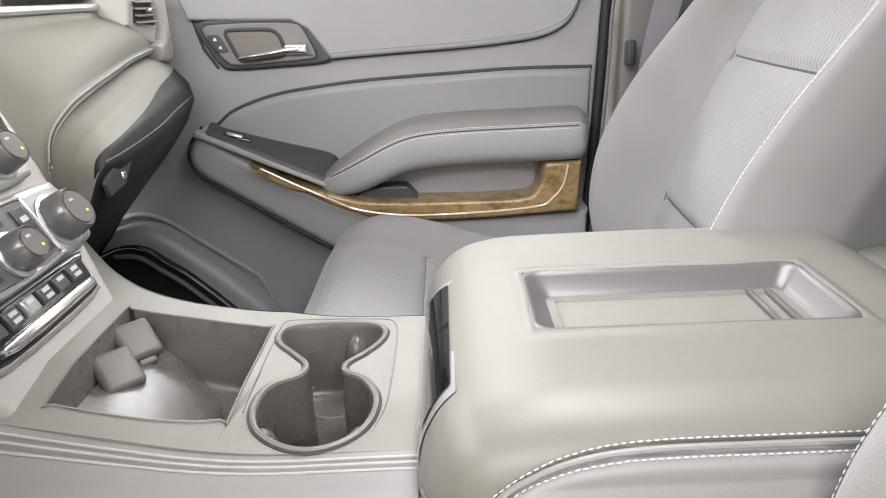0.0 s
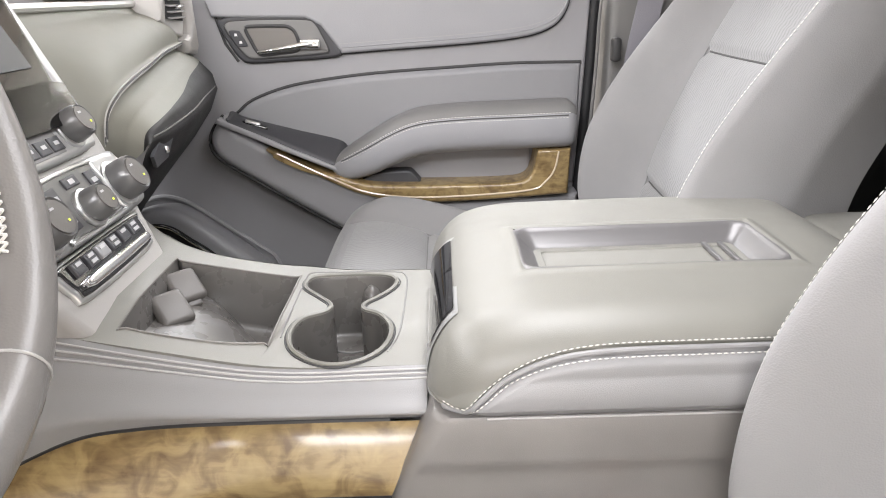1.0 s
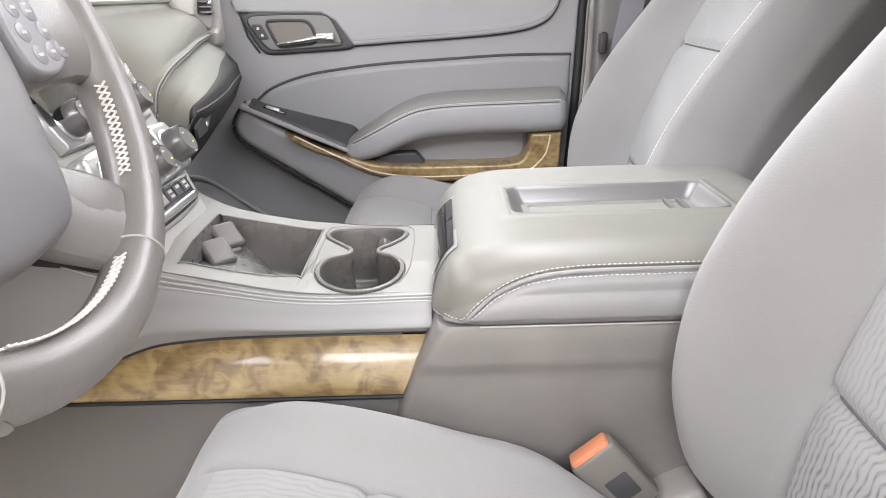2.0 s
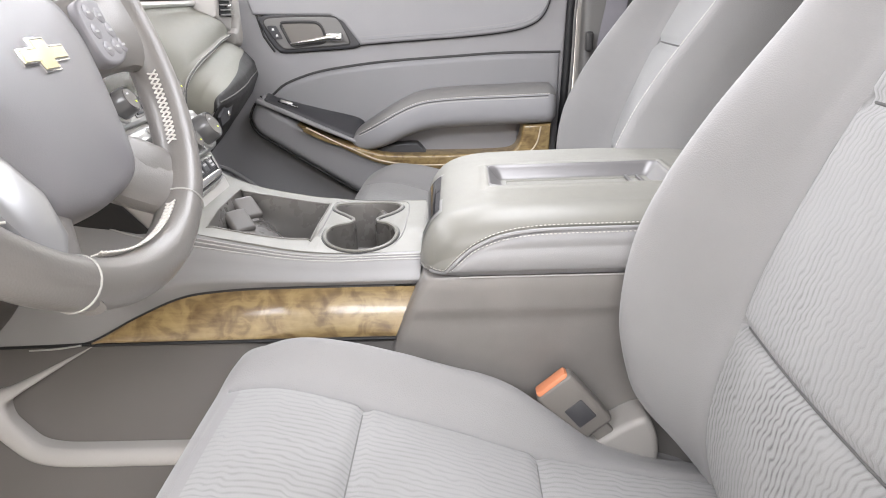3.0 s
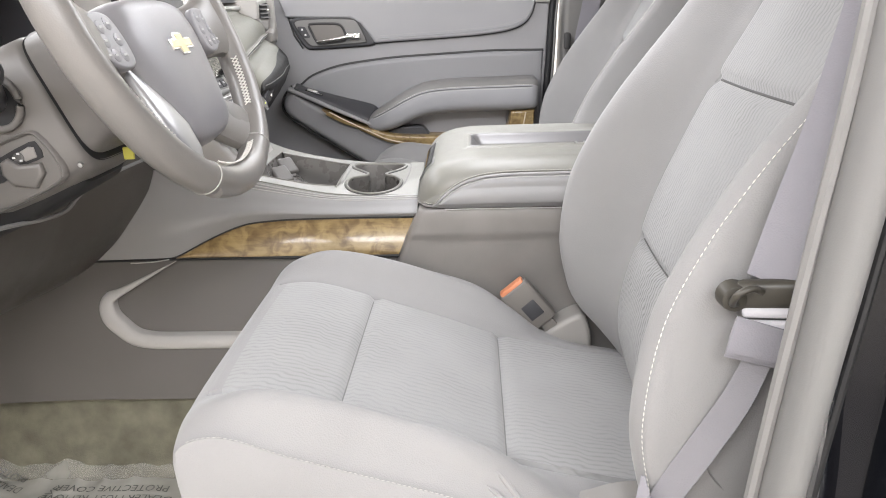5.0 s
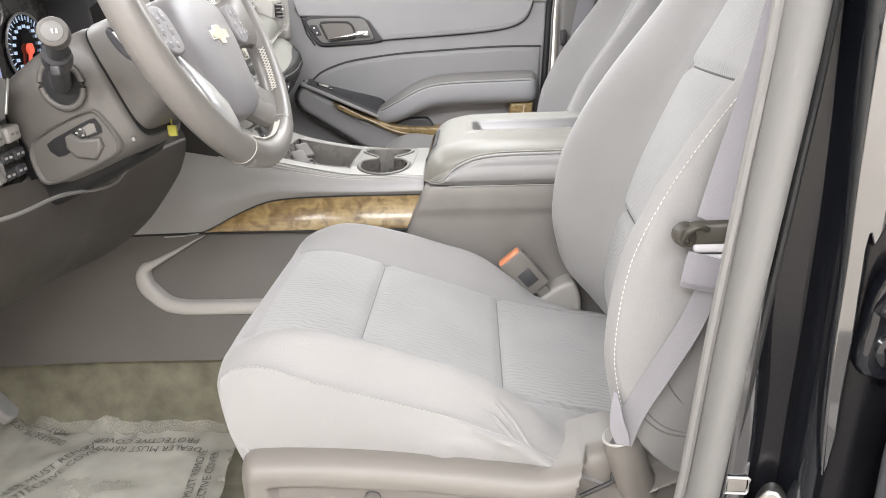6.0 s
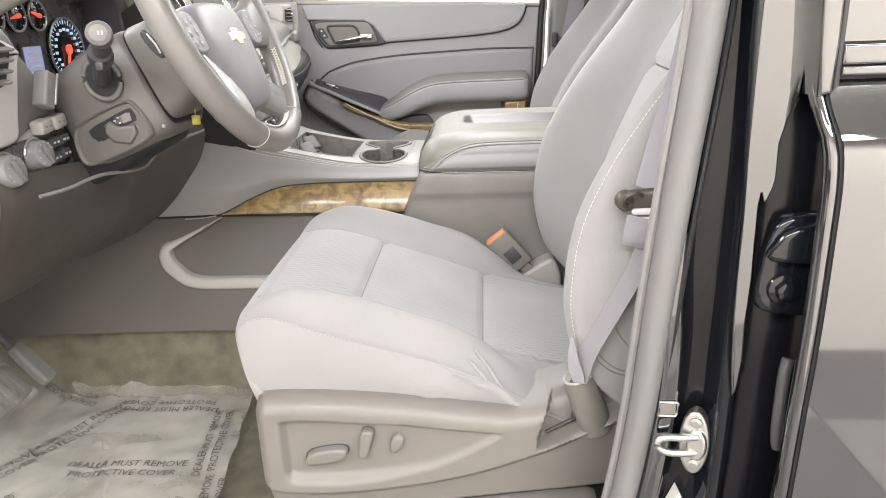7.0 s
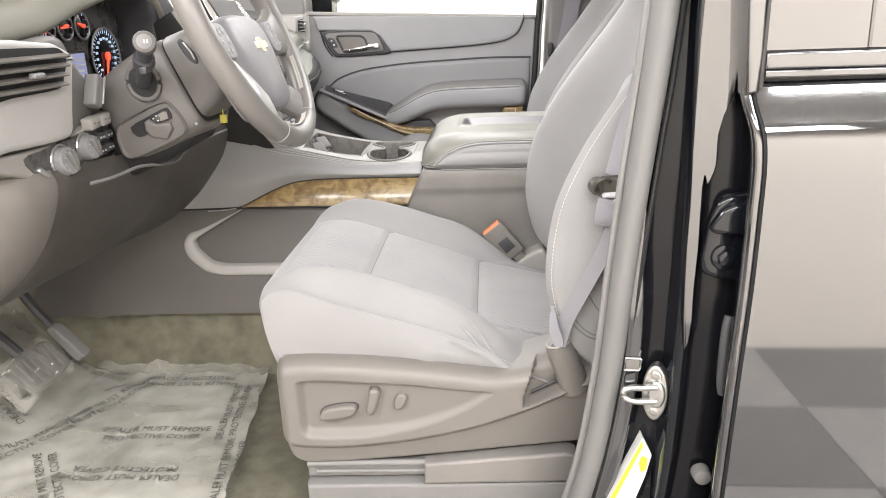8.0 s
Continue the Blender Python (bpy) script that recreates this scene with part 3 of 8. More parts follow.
        if k < 0.98:
            x += 0.007 * math.exp(-((k - 0.63) / 0.018) ** 2)
            if k < 0.63:
                x += 0.010 * math.exp(-((z - 1.129) / 0.008) ** 2) + 0.010 * math.exp(-((z - 1.352) / 0.008) ** 2)
                x -= 0.006 * math.cos(k / 0.63 * 1.57)
        if wide:
            lat *= 1.27 if s > 0 else 1.21
        return Vector((x + dx, yc + s * math.copysign(lat, w), z + dz))

    def b_in(u, v):
        return abs(v - 0.5) * 2 / 0.70 < 0.63

    bm = B()
    grid(bm, back, 120, 130, keep=lambda u, v: not b_in(u, v))
    br = part("backrest", bm, CLOTH, th, "plain pale grey cloth backrest with side bolsters")
    for lo_, hi_, m_, lab in ((0.0, 0.26, RIBBED, "pale grey cloth with wavy ribs"), (0.26, 1.0, RIBBED_MID, "pale grey cloth with soft wavy ribs")):
        bm = B()
        grid(bm, back, 120, 130, keep=lambda u, v: b_in(u, v) and lo_ <= u < hi_)
        part("backrest_insert", bm, m_, th, lab)
    bm = B()
    rr = []
    for z in (0.93, 1.1, 1.3, 1.5, 1.7):
        x0, W = fx(z) + 0.06, wd(z) * 0.82
        rr.append([Vector((x0 + dx, yc - W, z + dz)), Vector((x0 + dx, yc + W, z + dz)), Vector((x0 + 0.07 + dx, yc + W * 0.9, z + dz)), Vector((x0 + 0.07 + dx, yc - W * 0.9, z + dz))])
    loft(bm, rr)
    part("backrest_shell", bm, PLASTIC, th)
    # sewn seams across the inserts
    for x in (0.03, 0.217):
        i = min(range(30, n + 1), key=lambda j: abs(path[j][0] - x))
        bm = B()
        tube(bm, [cushion(i / n, 0.5 + 0.5 * 0.86 * 0.62 * (k / 12 - 1)) + Vector((0, 0, 0.0002)) for k in range(25)], 0.0008, 6)
        part("seam", bm, SEAM, th)
    for z in (1.129, 1.352):
        bm = B()
        tube(bm, [back((z - 0.905) / 0.86, 0.5 + 0.5 * 0.70 * 0.62 * (k / 12 - 1)) + Vector((-0.0012, 0, 0)) for k in range(25)], 0.0017, 6)
        part("seam", bm, SEAM_DARK, th)
    # seams along the inserts
    for side in (-1, 1):
        bm = B()
        tube(bm, [back(i / 120, 0.5 + side * 0.5 * 0.70 * 0.63) + Vector((-0.0004, 0, 0)) for i in range(10, 120)], 0.0009, 6)
        part("seam", bm, SEAM, th)
        bm = B()
        tube(bm, [cushion(i / n, 0.5 + side * 0.5 * 0.86 * 0.63) + Vector((0, 0, 0.0003)) for i in range(54, n - 8)], 0.0009, 6)
        part("seam", bm, SEAM, th)
    # seam threads: bolster edge of the backrest and of the cushion
    for side, mark in ((-1, "outer"), (1, "inner")):
        pts = []
        for i in range(14, 118):
            u = i / 120
            pts.append(back(u, 0.5 + side * 0.5 * 0.70 * 0.99) + Vector((-0.0012, 0, 0)))
        bm = B()
        stitches(bm, pts, 0.0058, 0.0042, 0.0005)
        part("stitching", bm, THREAD, th, "pale thread along the backrest edge")
    pts = [cushion(i / n, 0.5 - 0.5 * 0.86 * 1.0) + Vector((0, -0.0008 * s, 0.0006)) for i in range(46, n - 14)]
    bm = B()
    stitches(bm, pts, 0.0055, 0.0042, 0.0004)
    part("stitching", bm, THREAD_GREY, th, "pale thread along the cushion edge")
    return th, cushion, back


driver_seat, d_cushion, d_back = seat("front_seat", -0.468, 1, 0.0, 0.0, "pale grey cloth driver seat with ribbed inserts, clean")
pass_seat, p_cushion, p_back = seat("front_seat", 0.425, -1, 0.045, 0.0, "pale grey cloth passenger seat with ribbed inserts, clean")


# ---- centre console ----
console = thing("centre_console", (0.0, YC, FLOOR), "grey leather and wood trimmed centre console between the front seats", "console")


def top_z(x, y):
    d = -(x + 0.048)
    return 1.161 + 0.21 * (0.0 if d < -0.05 else d if d > 0.05 else (d + 0.05) ** 2 / 0.2) - 0.010 * step(-0.055, -0.135, y)


def dense(pts, gap=0.008):
    """The same outline with points at least so close."""
    out = []
    for i, a in enumerate(pts):
        b = pts[(i + 1) % len(pts)]
        n = max(1, int(math.hypot(b[0] - a[0], b[1] - a[1]) / gap))
        out += [(a[0] + (b[0] - a[0]) * k / n, a[1] + (b[1] - a[1]) * k / n) for k in range(n)]
    return out


# body under the plates
bm = B()
prism(bm, [(-0.55, FLOOR), (-0.55, 1.12), (-0.30, 1.10), (-0.05, 1.05), (0.02, 1.04), (0.10, 1.06), (0.10, FLOOR)], "y", 0.075, -0.120)
part("core", bm, SHADE, console)


def arc(c, r, a0, a1, n):
    return [(c[0] + r * math.cos(radians(a0 + (a1 - a0) * k / n)), c[1] + r * math.sin(radians(a0 + (a1 - a0) * k / n))) for k in range(n + 1)]


# cup holder plate: two lobes joined by a narrow neck
EIGHT = [(0.020, -0.014), (0.022, -0.030), (0.039, -0.044), (0.051, -0.072), (0.046, -0.099), (0.028, -0.117), (0.007, -0.123), (-0.015, -0.117), (-0.034, -0.101), (-0.040, -0.078),
         (-0.033, -0.050), (-0.013, -0.033), (-0.010, -0.014), (-0.024, 0.006), (-0.043, 0.030), (-0.043, 0.053), (-0.028, 0.063), (0.003, 0.066), (0.036, 0.062), (0.049, 0.049), (0.047, 0.028), (0.035, 0.006)]
e_in = [(q.x, q.y) for q in crv([(p[0], p[1], 0) for p in EIGHT], 5, True)]


def eight(g):
    """The opening's outline, moved outwards by g."""
    n, out = len(e_in), []
    for i, p in enumerate(e_in):
        a, b = e_in[i - 2], e_in[(i + 2) % n]
        d = Vector((b[0] - a[0], b[1] - a[1])).normalized()
        out.append((p[0] - d.y * g, p[1] + d.x * g))
    return out


cup_bm, bm = B(), B()
holed(bm, cup_bm, dense([(-0.048, -0.128), (0.094, -0.128), (0.094, 0.080), (0.02, 0.083), (-0.048, 0.094)]), [eight(0.0)], top_z, [0.078], thick=0.05, taper=0.05)
part("cup_plate", bm, LEATHER, console)
cups = part("cup_well", cup_bm, CUP, console, "dark plastic cup holder well")
bm = B()
ins_, out_ = eight(0.0004), eight(0.0046)
mid_ = eight(0.0025)
loft(bm, [[Vector((a[0], a[1], top_z(*a) - 0.010)), Vector((a[0], a[1], top_z(*a) + 0.0022)), Vector((m_[0], m_[1], top_z(*m_) + 0.0034)), Vector((b[0], b[1], top_z(*b) + 0.0022)), Vector((b[0], b[1], top_z(*b) - 0.004))] for a, m_, b in zip(ins_, mid_, out_)], closed=True)
part("cup_rim", bm, LEATHER, cups, "raised grey rim")
bm = B()
tube(bm, [Vector((p[0], p[1], top_z(*p) + 0.0001)) for p in eight(0.0056)], 0.0011, 6, closed=True)
part("rim_groove", bm, SHADE, cups)
bm = B()
tube(bm, [Vector((p.x, p.y, top_z(p.x, p.y) + 0.0001)) for p in crv([(-0.0495, -0.085, 0), (-0.0500, 0.0, 0), (-0.0500, 0.055, 0), (-0.047, 0.072, 0), (-0.030, 0.078, 0), (0.010, 0.079, 0), (0.048, 0.075, 0), (0.060, 0.066, 0), (0.0635, 0.035, 0), (0.0630, -0.045, 0), (0.0605, -0.080, 0), (0.052, -0.107, 0)], 5)], 0.0009, 6)
part("plate_seam", bm, PLASTIC, cups)
for c in ((0.006, -0.078), (0.003, 0.032)):
    bm = B()
    tube(bm, [Vector((p[0], p[1], 1.100)) for p in arc(c, 0.034, 140, 400, 24)], 0.0012, 6)
    part("well_ring", bm, PLASTIC, cups)
for a, c, r in ((205, (0.006, -0.078), 0.043), (62, (0.006, 0.030), 0.033), (330, (0.006, -0.078), 0.041)):
    bm = B()
    x, y = c[0] + r * math.cos(radians(a)), c[1] + r * math.sin(radians(a))
    tube(bm, [(x, y, 1.152), (x, y, 1.146), (x, y, 1.134), (x, y, 1.118), (x, y, 1.10)], [0.002, 0.0085, 0.012, 0.011, 0.002], 14)
    part("cup_gripper", bm, CUP, cups, "", 80)

# open bin with two socket caps
bin_bm, bm = B(), B()
bq = [(q.x, q.y) for q in crv([(-0.190, -0.094, 0), (-0.184, -0.102, 0), (-0.14, -0.104, 0), (-0.10, -0.102, 0), (-0.064, -0.095, 0), (-0.058, -0.088, 0), (-0.057, 0.050, 0), (-0.062, 0.058, 0), (-0.11, 0.057, 0), (-0.16, 0.055, 0), (-0.186, 0.055, 0), (-0.192, 0.048, 0)], 3, True)]
holed(bm, bin_bm, dense([(-0.33, -0.128), (-0.048, -0.128), (-0.048, 0.094), (-0.09, 0.090), (-0.137, 0.088), (-0.17, 0.093), (-0.20, 0.105), (-0.237, 0.133), (-0.281, 0.182), (-0.33, 0.24)]), [bq], top_z, [0.075], thick=0.05, taper=0.04)
part("bin_plate", bm, LEATHER, console)
well = part("bin_well", bin_bm, CUP, console, "warm grey open bin")
bm = B()
tube(bm, [Vector((p[0], p[1], top_z(p[0], p[1]) + 0.0002)) for p in bq], 0.0012, 6, closed=True)
part("bin_rim", bm, PLASTIC_BROWN, well)
cap_m = Matrix.Rotation(radians(-42), 3, "Z") @ Matrix.Rotation(radians(40), 3, "Y")
# scooped step inside the bin that carries the two socket caps
bm = B()


def scoop(u, v):
    y = -0.100 + 0.152 * v
    xe = -0.098 + 0.010 * step(0.02, -0.10, y) - 0.030 * step(0.0, 0.06, y)
    k = min(u / 0.85, 1.0)
    x = -0.189 + (xe + 0.189) * k
    z = 1.158 - 0.050 * k + 0.012 * math.sin(k * math.pi) - (0.060 * (u - 0.85) / 0.15 if u > 0.85 else 0.0)
    return Vector((x, y, z))


grid(bm, scoop, 26, 24)
part("socket_step", bm, CUP, well, "", 50)
for c in (Vector((-0.176, 0.029, 1.1695)), Vector((-0.175, -0.017, 1.1635))):
    bm = B()
    rbox(bm, c, (0.040, 0.036, 0.013), 0.0060, 5, cap_m)
    rbox(bm, c + cap_m @ Vector((0.021, 0, -0.002)), (0.010, 0.018, 0.006), 0.0025, 3, cap_m)
    cap = part("socket_cap", bm, COLUMN, well, "warm grey hinged power socket cap")
    bm = B()
    rbox(bm, c + cap_m @ Vector((-0.001, 0, -0.0085)), (0.034, 0.031, 0.006), 0.001, 1, cap_m)
    part("cap_gap", bm, SHADE, cap)
    bm = B()
    rbox(bm, c + cap_m @ Vector((0.001, 0, -0.0190)), (0.040, 0.037, 0.016), 0.006, 4, cap_m)
    part("cap_collar", bm, CUP, cap)

# rounded leather shoulder on the driver's side with its seams; it runs out into the flank under the column
sh_bot = prof([(-0.56, 1.062), (-0.40, 1.063), (-0.338, 1.065), (-0.315, 1.071), (-0.266, 1.094), (-0.21, 1.1145), (-0.16, 1.1205), (-0.10, 1.1225), (0.094, 1.1225)])
sh_rise = prof([(-0.56, 0.20), (-0.45, 0.13), (-0.36, 0.055), (-0.30, 0.022), (-0.22, 0.0), (0.1, 0.0)])


def flank_y(z):
    """The console's side leans outwards on its way down."""
    return -0.164 - 0.5 * (1.1225 - z) if z > 1.065 else -0.19275 - 0.3 * (1.065 - z)


def shoulder(u, v):
    x = 0.088 - 0.644 * u
    zt, zb = top_z(x, -0.128) + sh_rise(x), sh_bot(x)
    yb = flank_y(zb)
    h, w = zt - zb, -0.128 - yb
    # across: flat fall to the seams, a soft face, a rolled lip, and back under it
    q = 1 - v
    y = -0.128 - w * (1 - q ** 1.9) - 0.010 * math.exp(-((v - 0.80) / 0.16) ** 2)
    z = zt - h * (0.55 * v + 0.45 * v ** 2.2)
    g = 0.0016 * (math.exp(-((v - 0.205) / 0.018) ** 2) + 0.7 * math.exp(-((v - 0.12) / 0.018) ** 2))
    return Vector((x, y + g * 0.6, z - g))


bm = B()
grid(bm, shoulder, 90, 72)
sho = part("shoulder", bm, LEATHER_COOL, console, "soft grey leather shoulder", 60)
for v in (0.08, 0.16, 0.25):
    bm = B()
    tube(bm, [shoulder(i / 90, v) + Vector((0, -0.0003, 0.0003)) for i in range(64)], 0.0010, 8)
    part("piping", bm, LEATHER_LIGHT, sho)
bm = B()
tube(bm, [shoulder(i / 90, 1.0) + Vector((0, 0.003, -0.0005)) for i in range(91)], 0.0022, 8)
part("shoulder_edge", bm, SHADE, sho)
bm = B()
grid(bm, lambda u, v: shoulder(0.0, v).lerp(Vector((0.088, -0.10, 1.06)), u), 2, 40)
part("shoulder_end", bm, PLASTIC_BOX, sho)
# passenger side skirt of the plates
bm = B()
ed = [(0.094, 0.080), (0.02, 0.083), (-0.048, 0.094), (-0.09, 0.090), (-0.137, 0.088), (-0.17, 0.093), (-0.20, 0.105), (-0.237, 0.133), (-0.281, 0.182), (-0.33, 0.24)]
ec = crv([(p[0], p[1], 0) for p in ed], 4)


def skirt(u, v):
    p = ec[round(u * (len(ec) - 1))]
    return Vector((p.x, p.y + 0.006 * math.sin(min(v * 6, 1.57)) + 0.02 * v, top_z(p.x, p.y) + 0.0005 - 0.004 * min(v * 4, 1) ** 2 - 0.30 * v * v))


grid(bm, skirt, len(ec) - 1, 14)
part("skirt", bm, LEATHER, console)

# wood trim on the side
bm = B()


def wood_pt(u, v):
    zb = 1.0655
    x1 = 0.0560 + 0.025 * v
    x = -0.320 + (x1 + 0.320) * u
    zt = max(sh_bot(x) - 0.0025, zb + 0.0012)
    z = zb + (zt - zb) * v
    return Vector((x, flank_y(z) - 0.0025 - 0.0045 * math.sin(v * math.pi) ** 0.6, z))


grid(bm, wood_pt, 90, 20)
wood_ob = part("wood_trim", bm, WOOD, console, "glossy golden brown burl wood trim", 60)
bm = B()
loft(bm, [[Vector((p.x, p.y - 0.0002, p.z)), Vector((p.x, -0.12, p.z)), Vector((p.x, -0.12, q.z)), Vector((p.x, q.y + 0.004, q.z))] for p, q in ((wood_pt(k / 20, 0.0), wood_pt(k / 20, 1.0)) for k in range(21))])
part("wood_backing", bm, SHADE, wood_ob)


def leaned(bm, off=0.0):
    """Moves a flat piece, built with y from 0, onto the leaning flank."""
    for v in bm.verts:
        v.co.y += flank_y(min(v.co.z, 1.065)) + off
    return bm


# lower side panel with map pocket, coloured dark for the seat's shadow
bm = B()
prism(bm, dense([(-0.85, 0.83), (-0.85, 1.062), (-0.34, 1.0625), (0.09, 1.0625), (0.09, 0.83)], 0.03), "y", 0.05, 0.010, 0.003, 2)
side = part("side_panel", leaned(bm), PLASTIC_SHADED, console, "warm grey plastic lower side, darkened for the seat's shadow")
# flank ahead of the pocket and below it, proud of the pocket's panel; the lip is its rolled edge
edge_in = crv([(-0.322, 0, 1.060), (-0.375, 0, 1.030), (-0.420, 0, 1.004), (-0.431, 0, 0.994), (-0.427, 0, 0.978), (-0.413, 0, 0.964), (-0.394, 0, 0.949), (-0.372, 0, 0.943), (-0.340, 0, 0.941), (-0.24, 0, 0.941), (-0.10, 0, 0.941), (0.07, 0, 0.941)], 5)
e_n = len(edge_in) - 1
lip_w = prof([(0.0, 0.001), (0.16, 0.012), (0.30, 0.026), (0.42, 0.027), (0.60, 0.0235), (1.0, 0.022)])


def lip_pt(u, v):
    """u along the lip, v over it: from inside the pocket, over the rounded face, down to the flank."""
    i = round(u * e_n)
    p = edge_in[i]
    d = (edge_in[min(i + 1, e_n)] - edge_in[max(i - 1, 0)]).normalized()
    n = Vector((d.z, 0, -d.x))
    w = lip_w(u)
    a = v * math.pi
    t = 0.5 - 0.5 * math.cos(a)
    q = p + n * (w * t)
    h = 0.011 * math.sin(a) ** 0.6 * min(1.0, w / 0.02)
    return Vector((q.x, flank_y(q.z) - h + (0.012 if v < 0.02 else 0.0), q.z))


# Lip and flank are one moulding: pale where lit, dark where shaded.
bm = B()
grid(bm, lip_pt, e_n, 18)
part("pocket_lip", bm, PLASTIC_LIGHT, side, "rounded lip of the map pocket, coloured paler where lit", 70)
bm = B()
out_e = [lip_pt(i / e_n, 0.97) for i in range(e_n + 1)]


def flank(u, v):
    """From the lip's outer edge away to the front and down to the carpet."""
    p = out_e[round(u * e_n)]
    far = Vector((-0.80, 0, 1.063)).lerp(Vector((-0.80, 0, 0.835)), min(u / 0.34, 1.0)) if u < 0.34 else Vector((-0.80 + 0.87 * (u - 0.34) / 0.66, 0, 0.835))
    x, z = p.x + (far.x - p.x) * v, p.z + (far.z - p.z) * v
    return Vector((x, flank_y(z) - 0.001 - 0.02 * step(-0.45, -0.80, x), z))


grid(bm, flank, e_n, 20)
part("flank", bm, PLASTIC_SHADED, side, "", 60)
bm = B()
tube(bm, crv([(-0.56, -0.1965, 1.0610), (-0.42, -0.1955, 1.0625), (-0.345, -0.195, 1.0640), (-0.322, -0.1955, 1.0645)], 5), 0.0022, 6)
tube(bm, [(-0.322, -0.1955, 1.0632), (0.056, -0.1955, 1.0632)], 0.0020, 6)
part("panel_seam", bm, BLACK, side)
bm = B()
tube(bm, crv([(-0.40, -0.1975, 1.0585), (-0.365, -0.1975, 1.0600), (-0.333, -0.1975, 1.0640)], 5), 0.0011, 6)
part("bright_seam", bm, LEATHER_LIGHT, side)

# rear box under the lid: a rounded front edge, a band below the lid that stands proud of the side
bx_f = prof([(0.69, 0.018), (0.95, 0.033), (1.02, 0.042), (1.07, 0.0575), (1.11, 0.0760), (1.145, 0.094)])
bm = B()
rings = []
for z, yy in ((0.69, -0.2005), (0.85, -0.2005), (1.00, -0.2005), (1.05, -0.2005), (1.078, -0.2000), (1.086, -0.2003), (1.092, -0.2015), (1.098, -0.2045), (1.103, -0.2062), (1.107, -0.2066), (1.125, -0.2064), (1.140, -0.2060), (1.144, -0.2040), (1.1445, -0.200)):
    f = bx_f(z)
    near = [(f + 0.014 * (1 - math.sin(a)), yy + 0.016 * (1 - math.cos(a))) for a in [math.pi / 2 * k / 8 for k in range(8, -1, -1)]]
    rings.append([Vector((p[0], p[1], z)) for p in near] + [Vector((0.80, yy, z)), Vector((0.80, 0.155, z)), Vector((f + 0.02, 0.155, z)), Vector((f, 0.135, z))])
loft(bm, rings)
box = part("rear_box", bm, PLASTIC_BOX, console, "warm grey plastic armrest box with scuffs", 50)
bm = B()
rbox(bm, (0.66, YC, 1.165), (0.27, 0.36, 0.06), 0.02, 4)
part("rear_cap", bm, LEATHER, console)

def xy0(pts, r, n=6):
    """A rectangle with rounded corners."""
    (x0, y0), _, (x1, y1), _ = pts
    out = []
    for cx, cy, a0 in ((x0 + r, y0 + r, 180), (x1 - r, y0 + r, 270), (x1 - r, y1 - r, 0), (x0 + r, y1 - r, 90)):
        out += [(cx + r * math.cos(radians(a0 + 90 * k / n)), cy + r * math.sin(radians(a0 + 90 * k / n))) for k in range(n + 1)]
    return out


# armrest lid with a tray
TX0, TX1, TY0, TY1 = 0.178, 0.420, -0.088, 0.029
top = prof([(0.088, 1.152), (0.094, 1.178), (0.110, 1.201), (0.142, 1.215), (0.19, 1.221), (0.455, 1.221), (0.49, 1.217), (0.508, 1.205), (0.518, 1.18)])
seam = prof([(0.118, 1.150), (0.132, 1.165), (0.152, 1.181), (0.18, 1.193), (0.22, 1.199), (0.30, 1.2005), (0.53, 1.2005)])


def corner(x, r, x0, x1):
    a = 0.0
    if x - x0 < r:
        a = r - math.sqrt(max(r * r - (r - (x - x0)) ** 2, 0))
    if x1 - x < r:
        a = max(a, r - math.sqrt(max(r * r - (r - (x1 - x)) ** 2, 0)))
    return a


def lid_pt(u, v):
    """u along the lid, v across it from the near lower edge over the top to the far one."""
    w = 0.5 * u + 0.5 * (0.5 - 0.5 * math.cos(math.pi * u))
    x = 0.0885 + 0.4275 * w
    zt = top(x)
    y0, y1 = -0.211 + corner(x, 0.055, 0.088, 0.60), 0.172 - corner(x, 0.06, 0.088, 0.520)
    zb = 1.147
    hgt = zt - zb
    r = min(0.040, hgt * 0.8)
    if v < 0.14:
        q = v / 0.14
        y, z = y0 - 0.005 * math.sin(q * 3.14), zb + (hgt - r) * q
    elif v < 0.30:
        q = (v - 0.14) / 0.16 * 1.5708
        y, z = y0 + 1.3 * r * (1 - math.cos(q)), zt - r + r * math.sin(q)
    elif v < 0.76:
        q = (v - 0.30) / 0.46
        y, z = y0 + 1.3 * r + (y1 - y0 - 2.3 * r) * q, zt + 0.002 * math.sin(q * 3.14)
    elif v < 0.88:
        q = (v - 0.76) / 0.12 * 1.5708
        y, z = y1 - r + r * math.sin(q), zt - r + r * math.cos(q)
    else:
        q = (v - 0.88) / 0.12
        y, z = y1, zt - r - (hgt - r) * q
    if 0.3 < v < 0.8:
        d = max(TX0 - x, x - TX1, TY0 - y, y - TY1)
        z += 0.0022 * math.exp(-((d - 0.004) / 0.005) ** 2)
    elif v < 0.30:
        sz = seam(x)
        g = 0.0026 * (math.exp(-((z - sz - 0.0022) / 0.0011) ** 2) + math.exp(-((z - sz + 0.0022) / 0.0011) ** 2))
        y -= 0.0035 * step(sz - 0.001, sz - 0.010, z) * step(zb, zb + 0.012, z) - 0.004 * step(zb + 0.010, zb, z)
        y, z = y + g, z - g * 0.5
    return Vector((x, y, z))



def in_tray(u, v):
    q = lid_pt(u, v)
    return 0.3 < v < 0.8 and max(TX0 - q.x, q.x - TX1, TY0 - q.y, q.y - TY1) < -0.0005



def in_pad(u, v):
    q = lid_pt(u, v)
    return v < 0.30 and q.z < seam(q.x)


